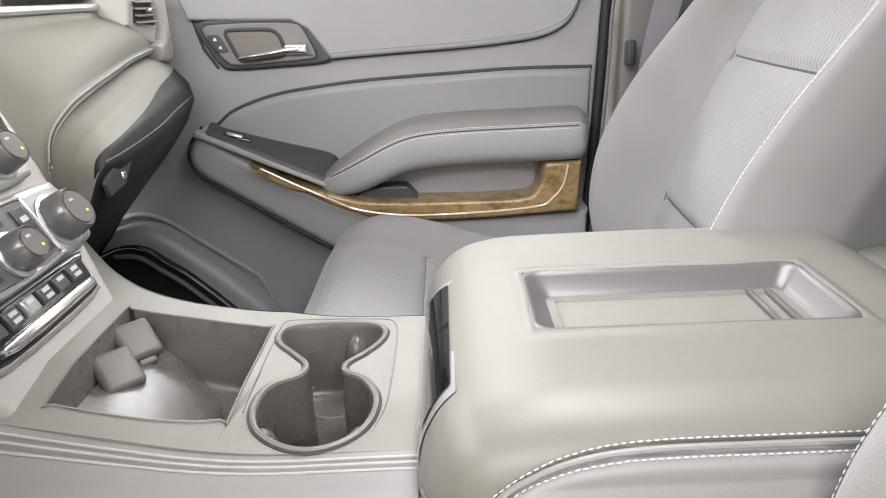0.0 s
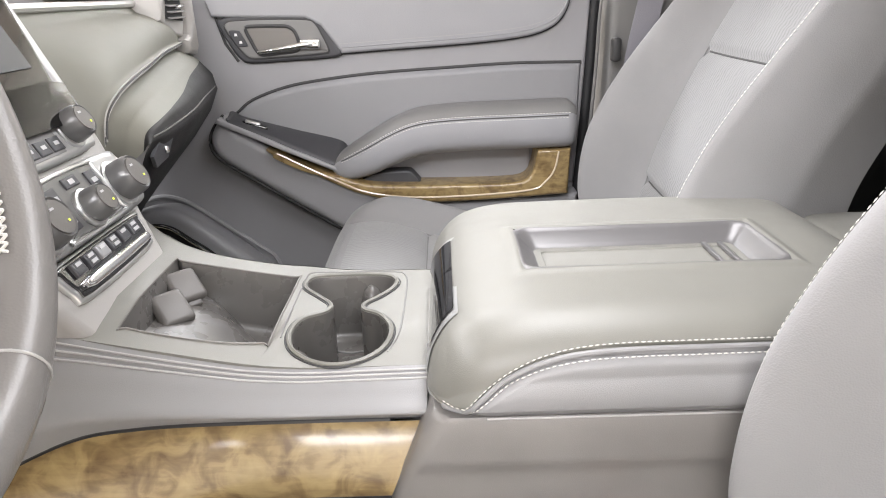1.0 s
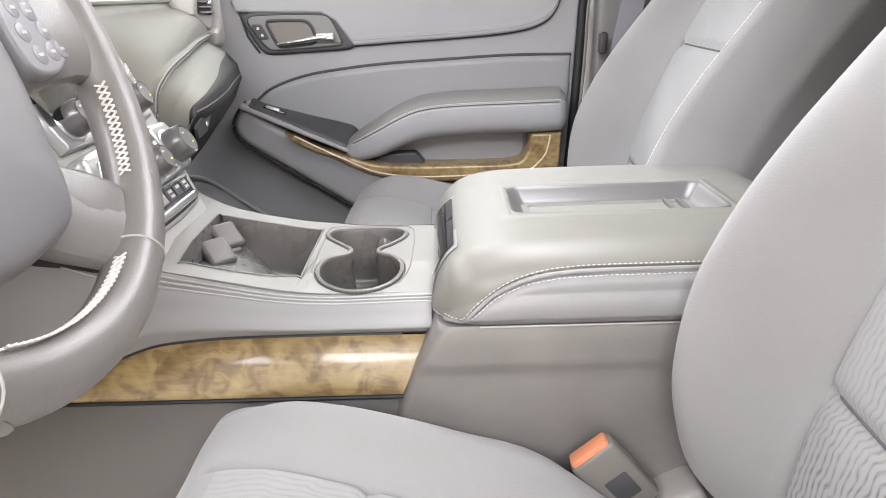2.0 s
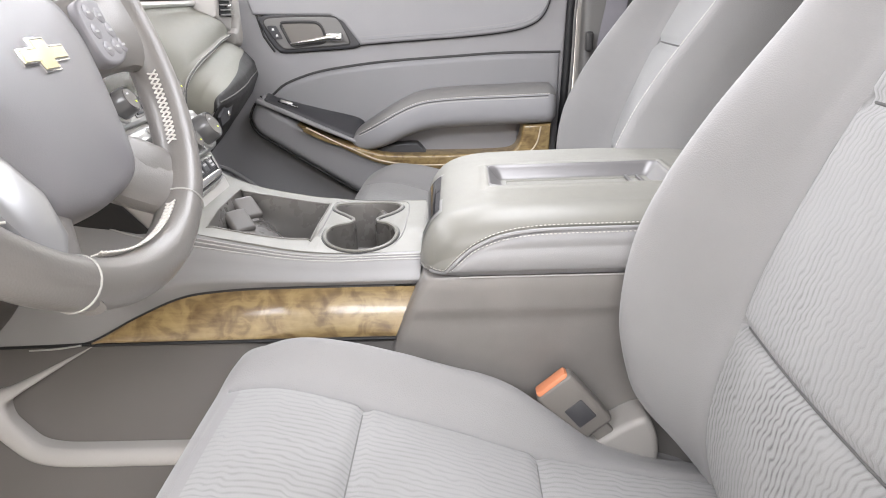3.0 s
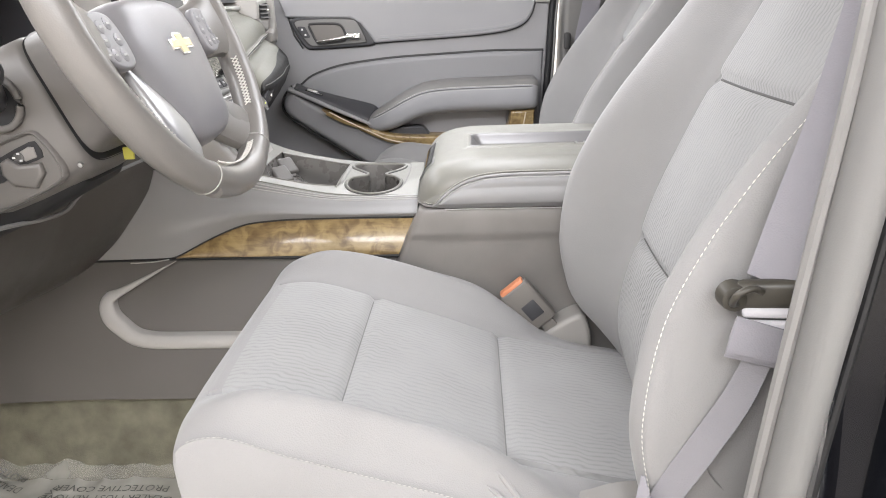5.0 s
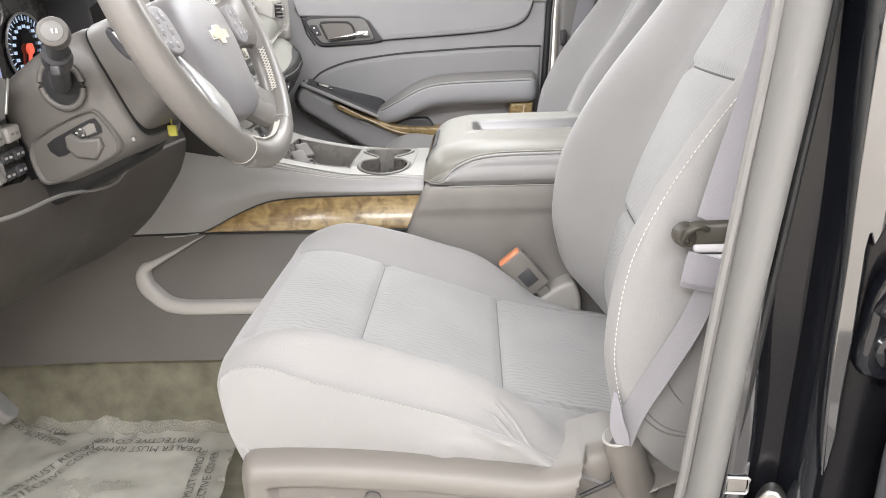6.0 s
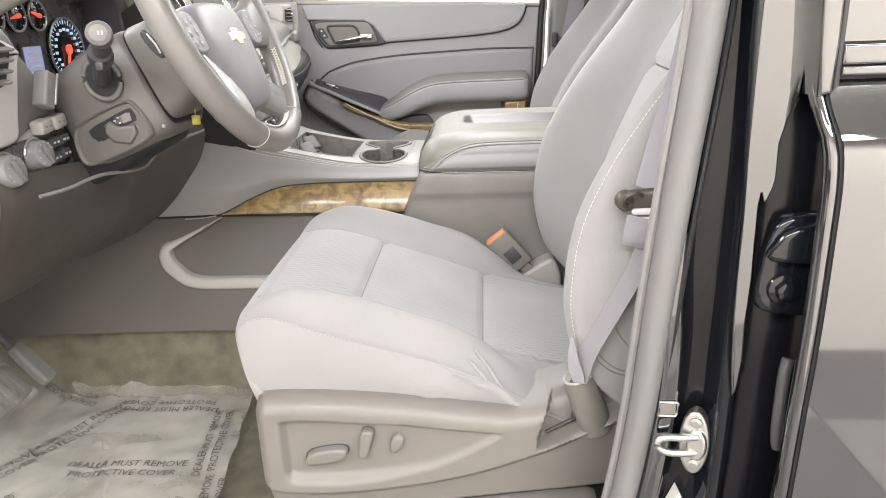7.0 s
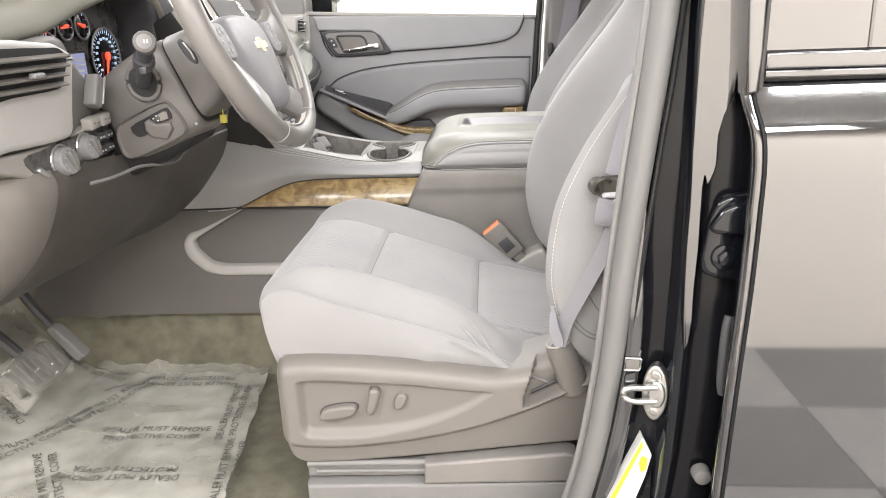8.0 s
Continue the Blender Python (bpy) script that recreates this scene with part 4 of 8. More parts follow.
bm = B()
grid(bm, lid_pt, 260, 210, keep=lambda u, v: not in_tray(u, v) and not in_pad(u, v))
lid = part("armrest_lid", bm, LEATHER, console, "soft grey leather armrest lid with a sunken tray")
for off in (-0.0043, 0.0, 0.0043):
    pts = []
    for i in range(14, 258):
        u = i / 260
        want = seam(lid_pt(u, 0)[0]) + off
        ks = [k for k in range(2, 88) if lid_pt(u, k / 300)[2] <= want < lid_pt(u, (k + 1) / 300)[2]]
        if ks:
            p0, p1 = lid_pt(u, ks[0] / 300), lid_pt(u, (ks[0] + 1) / 300)
            pts.append(p0.lerp(p1, (want - p0.z) / (p1.z - p0.z)) + Vector((0, -0.0008, 0.0005)))
    bm = B()
    if off:
        stitches(bm, pts, 0.0050, 0.0036, 0.0005)
        part("stitching", bm, THREAD, lid, "pale seam thread")
    else:
        tube(bm, [p + Vector((0, 0.0012, -0.0008)) for p in pts], 0.0024, 8)
        part("seam_welt", bm, LEATHER_COOL, lid)
bm = B()
grid(bm, lid_pt, 260, 210, keep=in_pad)
part("side_pad", bm, LEATHER_COOL, lid, "pale grey leather side of the lid")


def tray_ring(inset, dz):
    return [Vector((p[0], p[1], top(p[0]) + dz)) for p in xy0([(TX0 + inset, TY0 + inset), (TX1 - inset, TY0 + inset), (TX1 - inset, TY1 - inset), (TX0 + inset, TY1 - inset)], max(0.016 - 0.45 * inset, 0.005))]


bm = B()
loft(bm, [tray_ring(*q) for q in ((-0.0035, 0.0020), (-0.001, 0.0034), (0.002, 0.0028), (0.0045, -0.001), (0.013, -0.0105), (0.0165, -0.0135), (0.0195, -0.0146))], cap=False)
tray = part("tray_wall", bm, TRAY, lid, "satin grey sloping wall of the tray", 60)
bm = B()
loft(bm, [tray_ring(*q) for q in ((0.0185, -0.0144), (0.026, -0.0146), (0.0268, -0.0162), (0.030, -0.0164))], cap=False)
bm.faces.new([bm.verts.new(p) for p in tray_ring(0.0298, -0.0163)])
part("tray_floor", bm, LEATHER, tray, "grey tray floor", 30)
for x_ in (0.372, 0.388):
    bm = B()
    rbox(bm, (x_, (TY0 + TY1) / 2, top(x_) - 0.0135), (0.0045, TY1 - TY0 - 0.044, 0.004), 0.0012, 2)
    part("tray_rib", bm, TRAY, tray)
# front latch: bright frame with a dark release button
def latch(y0, y1, x0, x1, out):
    bm = B()
    def f(u, v):
        x = x0 + (x1 - x0) * u
        y = y0 + (y1 - y0) * v
        y = y + (0.012 if y < -0.03 else -0.012) * u
        nx, nz = -0.8 + 0.6 * u, 0.6 + 0.3 * u
        return Vector((x + nx * out, y, top(x) + nz * out))
    grid(bm, f, 10, 16)
    return bm


fr_l = part("latch_frame", latch(-0.154, 0.070, 0.0888, 0.1165, 0.0014), TRIM_SOFT, lid, "satin silver latch surround")
part("latch_button", latch(-0.142, 0.060, 0.0925, 0.1130, 0.0030), GLOSS, fr_l, "glossy black release button")
bm = B()
tube(bm, [(0.0925, -0.13, 1.172), (0.0925, 0.045, 1.172)], 0.0035, 8)
part("latch_lip", bm, CHROME, fr_l)
# bright edge under the lid
bm = B()
tube(bm, [(0.136, -0.2085, 1.1452), (0.52, -0.2085, 1.1445)], 0.0010, 6)
part("lid_bead", bm, LEATHER_LIGHT, console)

# ---- passenger door ----
door = thing("passenger_door", (0.0, 0.80, 0.60), "grey trimmed passenger door with wood strip, closed", "car door")


def xy(pts, n=4, closed=False):
    """A smooth outline through plane points."""
    return [(q.x, q.y) for q in crv([(p[0], p[1], 0) for p in pts], n, closed)]


bm = B()
prism(bm, [(-0.75, 0.60), (-0.75, 1.49), (-0.36, 1.482), (0.40, 1.450), (0.392, 1.30), (0.372, 1.0), (0.34, 0.60)], "y", 0.86, 0.774, 0.008)
panel = part("door_panel", bm, PLASTIC_DOOR, door, "grey plastic door panel")


def gap(pts, r=0.0035, y=0.7725, parent=None):
    b = B()
    tube(b, [(p[0], y, p[1]) for p in pts], r * 0.95, 6)
    return part("gap", b, SHADE, parent or panel)


# upper pad with a twin seam along its lower edge
low = [(-0.085, 1.355), (0.029, 1.360), (0.13, 1.364), (0.226, 1.370), (0.29, 1.379), (0.33, 1.396), (0.350, 1.422), (0.360, 1.455)]
bm = B()
prism(bm, xy(low) + [(-0.345, 1.478), (-0.330, 1.430), (-0.24, 1.426), (-0.15, 1.423), (-0.122, 1.408)], "y", 0.78, 0.757, 0.006, 4)
pad = part("upper_pad", bm, LEATHER_DOOR, door, "padded grey upper trim")
bm = B()
stitches(bm, [(p[0] - 0.002, 0.7565, p[1] + 0.018) for p in xy(low)], 0.006, 0.0045, 0.0004)
part("stitching", bm, THREAD_GREY, pad)
bm = B()
tube(bm, [(p[0] - 0.001, 0.758, p[1] + 0.011) for p in xy(low)], 0.002, 6)
part("piping", bm, LEATHER_DOOR, pad)
gap(xy(low), 0.004)
gap([(-0.345, 1.478), (-0.325, 1.43), (-0.312, 1.38), (-0.29, 1.345)], 0.003)
# insert pad, door leather coloured darker for the shade below the crease
ins = [(0.383, 1.322), (0.25, 1.324), (0.126, 1.320), (-0.02, 1.314), (-0.12, 1.305), (-0.20, 1.293), (-0.27, 1.270), (-0.305, 1.245)]
bm = B()
prism(bm, xy(ins) + [(-0.30, 1.22), (-0.1, 1.13), (0.1, 1.08), (0.374, 1.08)], "y", 0.78, 0.762, 0.014, 5)
part("insert_pad", bm, LEATHER_INSERT, door, "padded grey leather insert, darkened for shade below the crease")
gap(xy(ins), 0.0045)
# lower module
mod = [(-0.318, 1.250), (-0.340, 1.225), (-0.350, 1.195), (-0.336, 1.165), (-0.29, 1.132), (-0.18, 1.060), (-0.094, 1.005), (0.0, 0.955)]
bm = B()
prism(bm, xy(mod, 5) + [(0.368, 0.955), (0.374, 1.07), (0.168, 1.062), (0.015, 1.066), (-0.104, 1.112), (-0.219, 1.172), (-0.29, 1.215)], "y", 0.78, 0.712, 0.016, 5)
part("lower_module", bm, PLASTIC_DOOR, door, "grey plastic lower arm module")
gap([(p[0] - 0.004, p[1] - 0.003) for p in xy(mod, 5)], 0.0045, 0.730)
# handle bezel, cup, lever and lock buttons
bez = [(-0.319, 1.416), (-0.310, 1.426), (-0.29, 1.430), (-0.21, 1.430), (-0.135, 1.426), (-0.116, 1.416), (-0.100, 1.390), (-0.086, 1.358), (-0.092, 1.351), (-0.110, 1.348), (-0.18, 1.345), (-0.262, 1.343), (-0.282, 1.350), (-0.300, 1.376)]
inn = [(-0.306, 1.410), (-0.300, 1.420), (-0.28, 1.4225), (-0.22, 1.423), (-0.150, 1.420), (-0.132, 1.412), (-0.120, 1.390), (-0.110, 1.364), (-0.118, 1.357), (-0.19, 1.353), (-0.252, 1.351), (-0.270, 1.357), (-0.288, 1.380)]
cup_o = [(-0.266, 1.406), (-0.255, 1.411), (-0.20, 1.410), (-0.182, 1.407), (-0.171, 1.396), (-0.165, 1.372), (-0.172, 1.363), (-0.20, 1.360), (-0.236, 1.357), (-0.248, 1.364), (-0.258, 1.385)]
bm = B()
prism(bm, xy(bez, 3, True), "y", 0.775, 0.760, 0.004)
bezel = part("handle_bezel", bm, DARK, door, "dark handle surround")
bm = B()
prism(bm, xy(inn, 3, True), "y", 0.766, 0.7572, 0.003)
part("handle_plate", bm, PLASTIC, bezel)
bm = B()
tube(bm, [(p[0], 0.7595, p[1]) for p in xy(inn, 3, True)], 0.0022, 6, closed=True)
part("plate_groove", bm, SHADE, bezel)
bm = B()
tube(bm, [(p[0], 0.7565, p[1]) for p in xy(cup_o, 3, True)], 0.0034, 8, closed=True)
part("cup_edge", bm, SHADE, bezel)
bm = B()
prism(bm, xy(cup_o, 3, True), "y", 0.762, 0.7565, 0.001)
part("handle_cup", bm, PLASTIC_BROWN, bezel)
bm = B()
tube(bm, crv([(-0.246, 0.752, 1.362), (-0.215, 0.746, 1.366), (-0.185, 0.744, 1.370), (-0.166, 0.744, 1.373), (-0.150, 0.746, 1.375), (-0.128, 0.753, 1.374)], 5), [0.0030 + 0.0026 * (i / 25) for i in range(26)], 10, flat=1.2)
rbox(bm, (-0.143, 0.750, 1.3755), (0.040, 0.012, 0.019), 0.005, 4)
part("lever", bm, CHROME, bezel, "chrome door lever")
bm = B()
prism(bm, xy([(-0.298, 1.401), (-0.294, 1.405), (-0.280, 1.404), (-0.276, 1.400), (-0.265, 1.378), (-0.268, 1.374), (-0.283, 1.374), (-0.288, 1.378)], 2, True), "y", 0.759, 0.7545, 0.0015)
lb = part("lock_button", bm, DARK, bezel)
for x_, z_ in ((-0.285, 1.396), (-0.277, 1.382)):
    bm = B()
    prism(bm, [(x_ - 0.003, z_ - 0.002), (x_ + 0.003, z_ - 0.002), (x_ + 0.002, z_ + 0.003), (x_ - 0.002, z_ + 0.003)], "y", 0.7548, 0.7538, 0.0)
    part("mark", bm, MARK, lb)
gap([(p[0], p[1]) for p in xy(bez + bez[:1], 3)], 0.003, 0.7715)
# switch pod: a dark sloping face over a pale bevel
pod_b = prof([(-0.326, 1.246), (-0.318, 1.2495), (-0.29, 1.239), (-0.188, 1.2095), (-0.108, 1.188), (-0.090, 1.178), (-0.084, 1.166)])
pod_f = prof([(-0.326, 1.240), (-0.315, 1.236), (-0.301, 1.232), (-0.25, 1.212), (-0.198, 1.188), (-0.150, 1.166), (-0.112, 1.149), (-0.098, 1.150), (-0.084, 1.162)])
bm = B()
rings = []
for k in range(41):
    x = -0.326 + 0.242 * k / 40
    zb, zf = pod_b(x), pod_f(x)
    q = step(-0.326, -0.310, x) * step(-0.084, -0.100, x)
    yf = 0.755 - 0.052 * q
    rings.append([Vector((x, 0.775, zb)), Vector((x, 0.762, zb)), Vector((x, yf + 0.006, zf + 0.008 * q)), Vector((x, yf + 0.002, zf + 0.004 * q)), Vector((x, yf, zf)), Vector((x, yf + 0.001, zf - 0.003)), Vector((x, 0.775, zf - 0.004))])
loft(bm, rings)
pod = part("switch_pod", bm, DARK, door, "dark plastic window switch pod")
bm = B()
prism(bm, xy([(-0.326, 1.246), (-0.304, 1.236), (-0.25, 1.212), (-0.198, 1.187), (-0.150, 1.165), (-0.104, 1.144), (-0.094, 1.147)], 4) + [(-0.090, 1.136), (-0.104, 1.133), (-0.150, 1.154), (-0.198, 1.175), (-0.25, 1.199), (-0.304, 1.224), (-0.332, 1.236)], "y", 0.78, 0.699, 0.004)
part("pod_edge", bm, PLASTIC_DOOR, pod)
pm = Matrix.Rotation(radians(16), 3, "Y")
bm = B()
pm = pm @ Matrix.Rotation(radians(-30), 3, "X")
rbox(bm, (-0.262, 0.731, 1.2235), (0.050, 0.022, 0.006), 0.002, 2, pm)
sw = part("window_switch", bm, GLOSS, pod)
bm = B()
rbox(bm, (-0.265, 0.727, 1.2305), (0.030, 0.013, 0.007), 0.002, 3, pm)
part("rocker", bm, SATIN, sw, "bright window rocker")
# wood strip
wtop = [(-0.238, 1.184), (-0.17, 1.148), (-0.104, 1.128), (-0.045, 1.110), (0.032, 1.1045), (0.15, 1.102), (0.235, 1.1025), (0.268, 1.109), (0.282, 1.13), (0.290, 1.166)]
wbot = [(0.349, 1.077), (0.176, 1.069), (0.06, 1.068), (0.008, 1.072), (-0.058, 1.089), (-0.104, 1.109), (-0.144, 1.130), (-0.222, 1.171)]
bm = B()
prism(bm, xy(wtop) + [(0.354, 1.168)] + xy(wbot, 3), "y", 0.78, 0.690, 0.006)
strip = part("wood_strip", bm, WOOD, door, "glossy burl wood strip")
bm = B()
tube(bm, [(p[0], 0.6895, p[1]) for p in xy([(-0.216, 1.177), (-0.164, 1.149), (-0.10, 1.117), (-0.057, 1.097), (-0.002, 1.085), (0.065, 1.0795), (0.176, 1.081), (0.277, 1.088), (0.304, 1.103), (0.322, 1.127), (0.330, 1.163)])], 0.0020, 8)
part("strip_bead", bm, WOOD_PALE, strip, "pale polished edge")
# pull pocket behind the strip
bm = B()
prism(bm, [(-0.06, 1.10), (0.28, 1.098), (0.28, 1.17), (0.06, 1.17), (-0.02, 1.14)], "y", 0.775, 0.757, 0.003)
part("pull_pocket", bm, PLASTIC_DOOR, door)
bm = B()
prism(bm, xy([(-0.06, 1.112), (-0.03, 1.124), (0.030, 1.127), (0.045, 1.121), (0.060, 1.102)], 3) + [(-0.06, 1.095)], "y", 0.76, 0.722, 0.004)
part("pocket_stop", bm, DARK, door)
# arm rest, top coloured darker for its shade, padded face with a twin seam
arm = ((-0.112, 1.140, 0.010, 0.705), (-0.100, 1.141, 0.024, 0.696), (-0.075, 1.148, 0.034, 0.688), (-0.03, 1.167, 0.042, 0.681), (0.0, 1.182, 0.044, 0.678), (0.04, 1.198, 0.045, 0.676), (0.08, 1.206, 0.045, 0.675), (0.16, 1.210, 0.045, 0.675), (0.26, 1.211, 0.045, 0.675), (0.345, 1.212, 0.045, 0.675), (0.358, 1.212, 0.042, 0.680), (0.364, 1.212, 0.034, 0.690))


def arm_ring(x, zc, h, y, n=28):
    rg = []
    for k in range(n):
        a = 2 * math.pi * k / n
        c, sn = math.cos(a), math.sin(a)
        rg.append(Vector((x, 0.735 + (0.735 - y) * -math.copysign(abs(c) ** 0.65, c), zc + h * math.copysign(abs(sn) ** 0.65, sn))))
    return rg


fs = [prof([(p[0], p[i]) for p in arm]) for i in (1, 2, 3)]
xs = [-0.112 + 0.476 * (k / 60) ** 1.2 for k in range(61)]
SEAM_K = 0.50        # height of the seam on the arm rest, as a share of its half height
for top_side, mat_, nm, lab in ((False, LEATHER_DOOR, "armrest", "padded grey leather armrest"), (True, PLASTIC, "armrest_top", "armrest top, coloured darker grey for its shade")):
    bm = B()
    rg = [arm_ring(x, fs[0](x), fs[1](x), fs[2](x), 44) for x in xs]
    vs = [[bm.verts.new(p) for p in r] for r in rg]
    for i in range(60):
        for k in range(44):
            j = (k + 1) % 44
            hi = all(math.copysign(abs(math.sin(2 * math.pi * q / 44)) ** 0.65, math.sin(2 * math.pi * q / 44)) > SEAM_K - 0.02 for q in (k, j))
            if hi == top_side:
                bm.faces.new((vs[i][k], vs[i + 1][k], vs[i + 1][j], vs[i][j]))
    if not top_side:
        bm.faces.new(vs[0][::-1])
        bm.faces.new(vs[-1])
    bmesh.ops.delete(bm, geom=[v for v in bm.verts if not v.link_faces], context="VERTS")
    ob = part(nm, bm, mat_, door if not top_side else rest, lab)
    if not top_side:
        rest = ob
for dk in (0.40, 0.60):
    bm = B()
    stitches(bm, [(x, fs[2](x) - 0.0003 + (0.004 if dk > 0.5 else 0.001), fs[0](x) + fs[1](x) * dk) for x in xs[4:59]], 0.006, 0.0045, 0.0006)
    part("stitching", bm, THREAD, rest)
bm = B()
tube(bm, [(x, fs[2](x) + 0.0015, fs[0](x) + fs[1](x) * SEAM_K) for x in xs[4:59]], 0.0012, 6)
part("seam", bm, SEAM_DARK, rest)
# map pocket low on the door
lip = [(-0.70, 0.985), (-0.62, 1.020), (-0.555, 1.042), (-0.51, 1.058), (-0.455, 1.062), (-0.415, 1.045), (-0.36, 1.002), (-0.305, 0.955), (-0.255, 0.905), (-0.225, 0.86), (-0.205, 0.80)]
bm = B()
prism(bm, xy(lip) + [(-0.205, 0.580), (-0.70, 0.580)], "y", 0.78, 0.715, 0.020, 6)
mp = part("map_pocket", bm, PLASTIC_DOOR, door, "moulded map pocket")
# Near-black sheet in the pocket's mouth stands for the shade inside.
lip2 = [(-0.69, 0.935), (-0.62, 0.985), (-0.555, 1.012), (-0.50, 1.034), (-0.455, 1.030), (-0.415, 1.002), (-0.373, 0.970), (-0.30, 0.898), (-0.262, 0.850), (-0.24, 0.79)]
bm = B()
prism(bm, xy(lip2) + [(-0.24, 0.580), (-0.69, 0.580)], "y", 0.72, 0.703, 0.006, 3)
part("pocket_shade", bm, SHADOW_DARK, mp)
bm = B()
tube(bm, [(p[0], 0.700, p[1]) for p in xy(lip2[2:])], 0.0030, 8)
part("pocket_bead", bm, CHROME, mp)
bm = B()
tube(bm, [(p[0] - 0.012, 0.700, p[1] - 0.016) for p in xy(lip2[3:])], 0.0052, 8)
part("pocket_lip", bm, COLUMN, mp)
bm = B()
tube(bm, [(p[0], 0.771, p[1]) for p in xy([(-0.70, 0.99), (-0.60, 1.04), (-0.534, 1.063), (-0.50, 1.075), (-0.469, 1.076), (-0.43, 1.062), (-0.371, 1.019), (-0.283, 0.955), (-0.262, 0.935), (-0.246, 0.89), (-0.240, 0.82)])], 0.0050, 8)
part("panel_crease", bm, PLASTIC_DOOR, door)
# mirror corner and the mirror outside
bm = B()
prism(bm, [(-0.62, 1.47), (-0.372, 1.466), (-0.366, 1.50), (-0.372, 1.80), (-0.42, 1.80), (-0.62, 1.56)], "y", 0.86, 0.745, 0.006, 3)
sail = part("mirror_corner", bm, PLASTIC, door, "dark grey mirror corner trim")
bm = B()
tube(bm, [(-0.364, 0.745, 1.47), (-0.362, 0.745, 1.52), (-0.366, 0.745, 1.80)], 0.004, 8)
part("corner_edge", bm, PLASTIC_LIGHT, sail)
mir = thing("side_mirror", (-0.33, 1.0, 1.55), "chrome capped side mirror outside the passenger window", "side mirror")
bm = B()
loft(bm, [[Vector((-0.335 + q * 0.085 * math.copysign(abs(math.cos(a)) ** 0.6, math.cos(a)), y_, 1.60 + q * 0.082 * math.copysign(abs(math.sin(a)) ** 0.6, math.sin(a)))) for a in [math.pi * k / 14 for k in range(28)]] for y_, q in ((0.935, 0.75), (0.95, 0.95), (0.98, 1.0), (1.10, 1.0), (1.15, 0.9), (1.17, 0.6))])
part("cap", bm, CHROME, mir, "chrome mirror cap")
bm = B()
prism(bm, [(-0.37, 1.48), (-0.30, 1.48), (-0.30, 1.54), (-0.37, 1.54)], "y", 0.88, 0.98, 0.008, 3)
part("foot", bm, PAINT_SOFT, mir)
# window ledge and glass
bm = B()
prism(bm, [(-0.75, 1.488), (-0.36, 1.480), (0.40, 1.447), (0.40, 1.457), (-0.36, 1.492), (-0.75, 1.502)], "y", 0.90, 0.765, 0.003)
part("window_ledge", bm, PLASTIC_LIGHT, door, "pale window ledge")
bm = B()
prism(bm, [(-0.75, 1.47), (0.41, 1.44), (0.47, 1.80), (-0.40, 1.80)], "y", 0.875, 0.880)
gl = part("window_glass", bm, GLASS, door)
gl.visible_shadow = False

# seal, pillar trim and belt on the passenger side
bm = B()
tube(bm, crv([(0.420, 0.80, 1.60), (0.410, 0.785, 1.46), (0.405, 0.778, 1.40), (0.400, 0.776, 1.30), (0.385, 0.774, 1.1), (0.36, 0.773, 0.8)], 6), 0.010, 10)
seal = thing("door_seal", (0.4, 0.78, 0.8), "black rubber seal with a grey lip behind the passenger door", "door seal")
part("bulb", bm, BLACK, seal)
bm = B()
tube(bm, crv([(0.431, 0.80, 1.60), (0.421, 0.785, 1.46), (0.415, 0.776, 1.40), (0.411, 0.774, 1.30), (0.397, 0.772, 1.1), (0.372, 0.771, 0.8)], 6), 0.005, 8)
part("lip", bm, PLASTIC, seal)
bm = B()
prism(bm, [(0.412, 0.70), (0.445, 1.75), (0.66, 1.75), (0.62, 0.70)], "y", 0.86, 0.782, 0.02, 4)
solid("pillar_trim", bm, PLASTIC, "mid grey plastic trim on the passenger side pillar", "pillar trim")
belt_p = thing("passenger_seat_belt", (0.53, 0.76, 1.4), "lilac grey webbing belt hanging beside the passenger seat", "seat belt")
bm = B()
ribbon(bm, crv([(0.475, 0.752, 1.20), (0.488, 0.75, 1.33), (0.51, 0.75, 1.45), (0.53, 0.752, 1.60)], 5), [(1, 0, 0)] * 16, 0.048)
part("webbing", bm, WEBBING, belt_p)
bm = B()
rbox(bm, (0.447, 0.757, 1.345), (0.018, 0.026, 0.045), 0.006, 3)
part("tongue", bm, SHADE, belt_p, "dark belt tongue")

# ---- dashboard, passenger side ----
dash = thing("dashboard", (-0.6, YC, 1.0), "grey leather dashboard with stitched edge", "dashboard")
pe = crv([(-0.296, 0.155, 1.27), (-0.2955, 0.168, 1.322), (-0.291, 0.200, 1.348), (-0.294, 0.26, 1.362), (-0.306, 0.36, 1.373), (-0.329, 0.48, 1.381), (-0.360, 0.645, 1.385), (-0.385, 0.70, 1.382), (-0.44, 0.735, 1.375)], 8)
NP = len(pe) - 1
NQ = 48


def pad_pt(u, v):
    """u along the pad's lower edge from the stack to the door, v up from that edge."""
    p = pe[round(u * NQ)]
    top_p = Vector((-0.405, 0.150 + 0.50 * u, 1.458))
    q = p.lerp(top_p, v)
    b = math.sin(min(v * 1.2, 1.0) * math.pi) * 0.016
    lip = 0.006 * math.exp(-((v - 0.05) / 0.03) ** 2)
    return q + Vector((b + lip, 0, b * 0.6)) - Vector((0.004, 0, 0)) * math.exp(-((v - 0.085) / 0.012) ** 2)


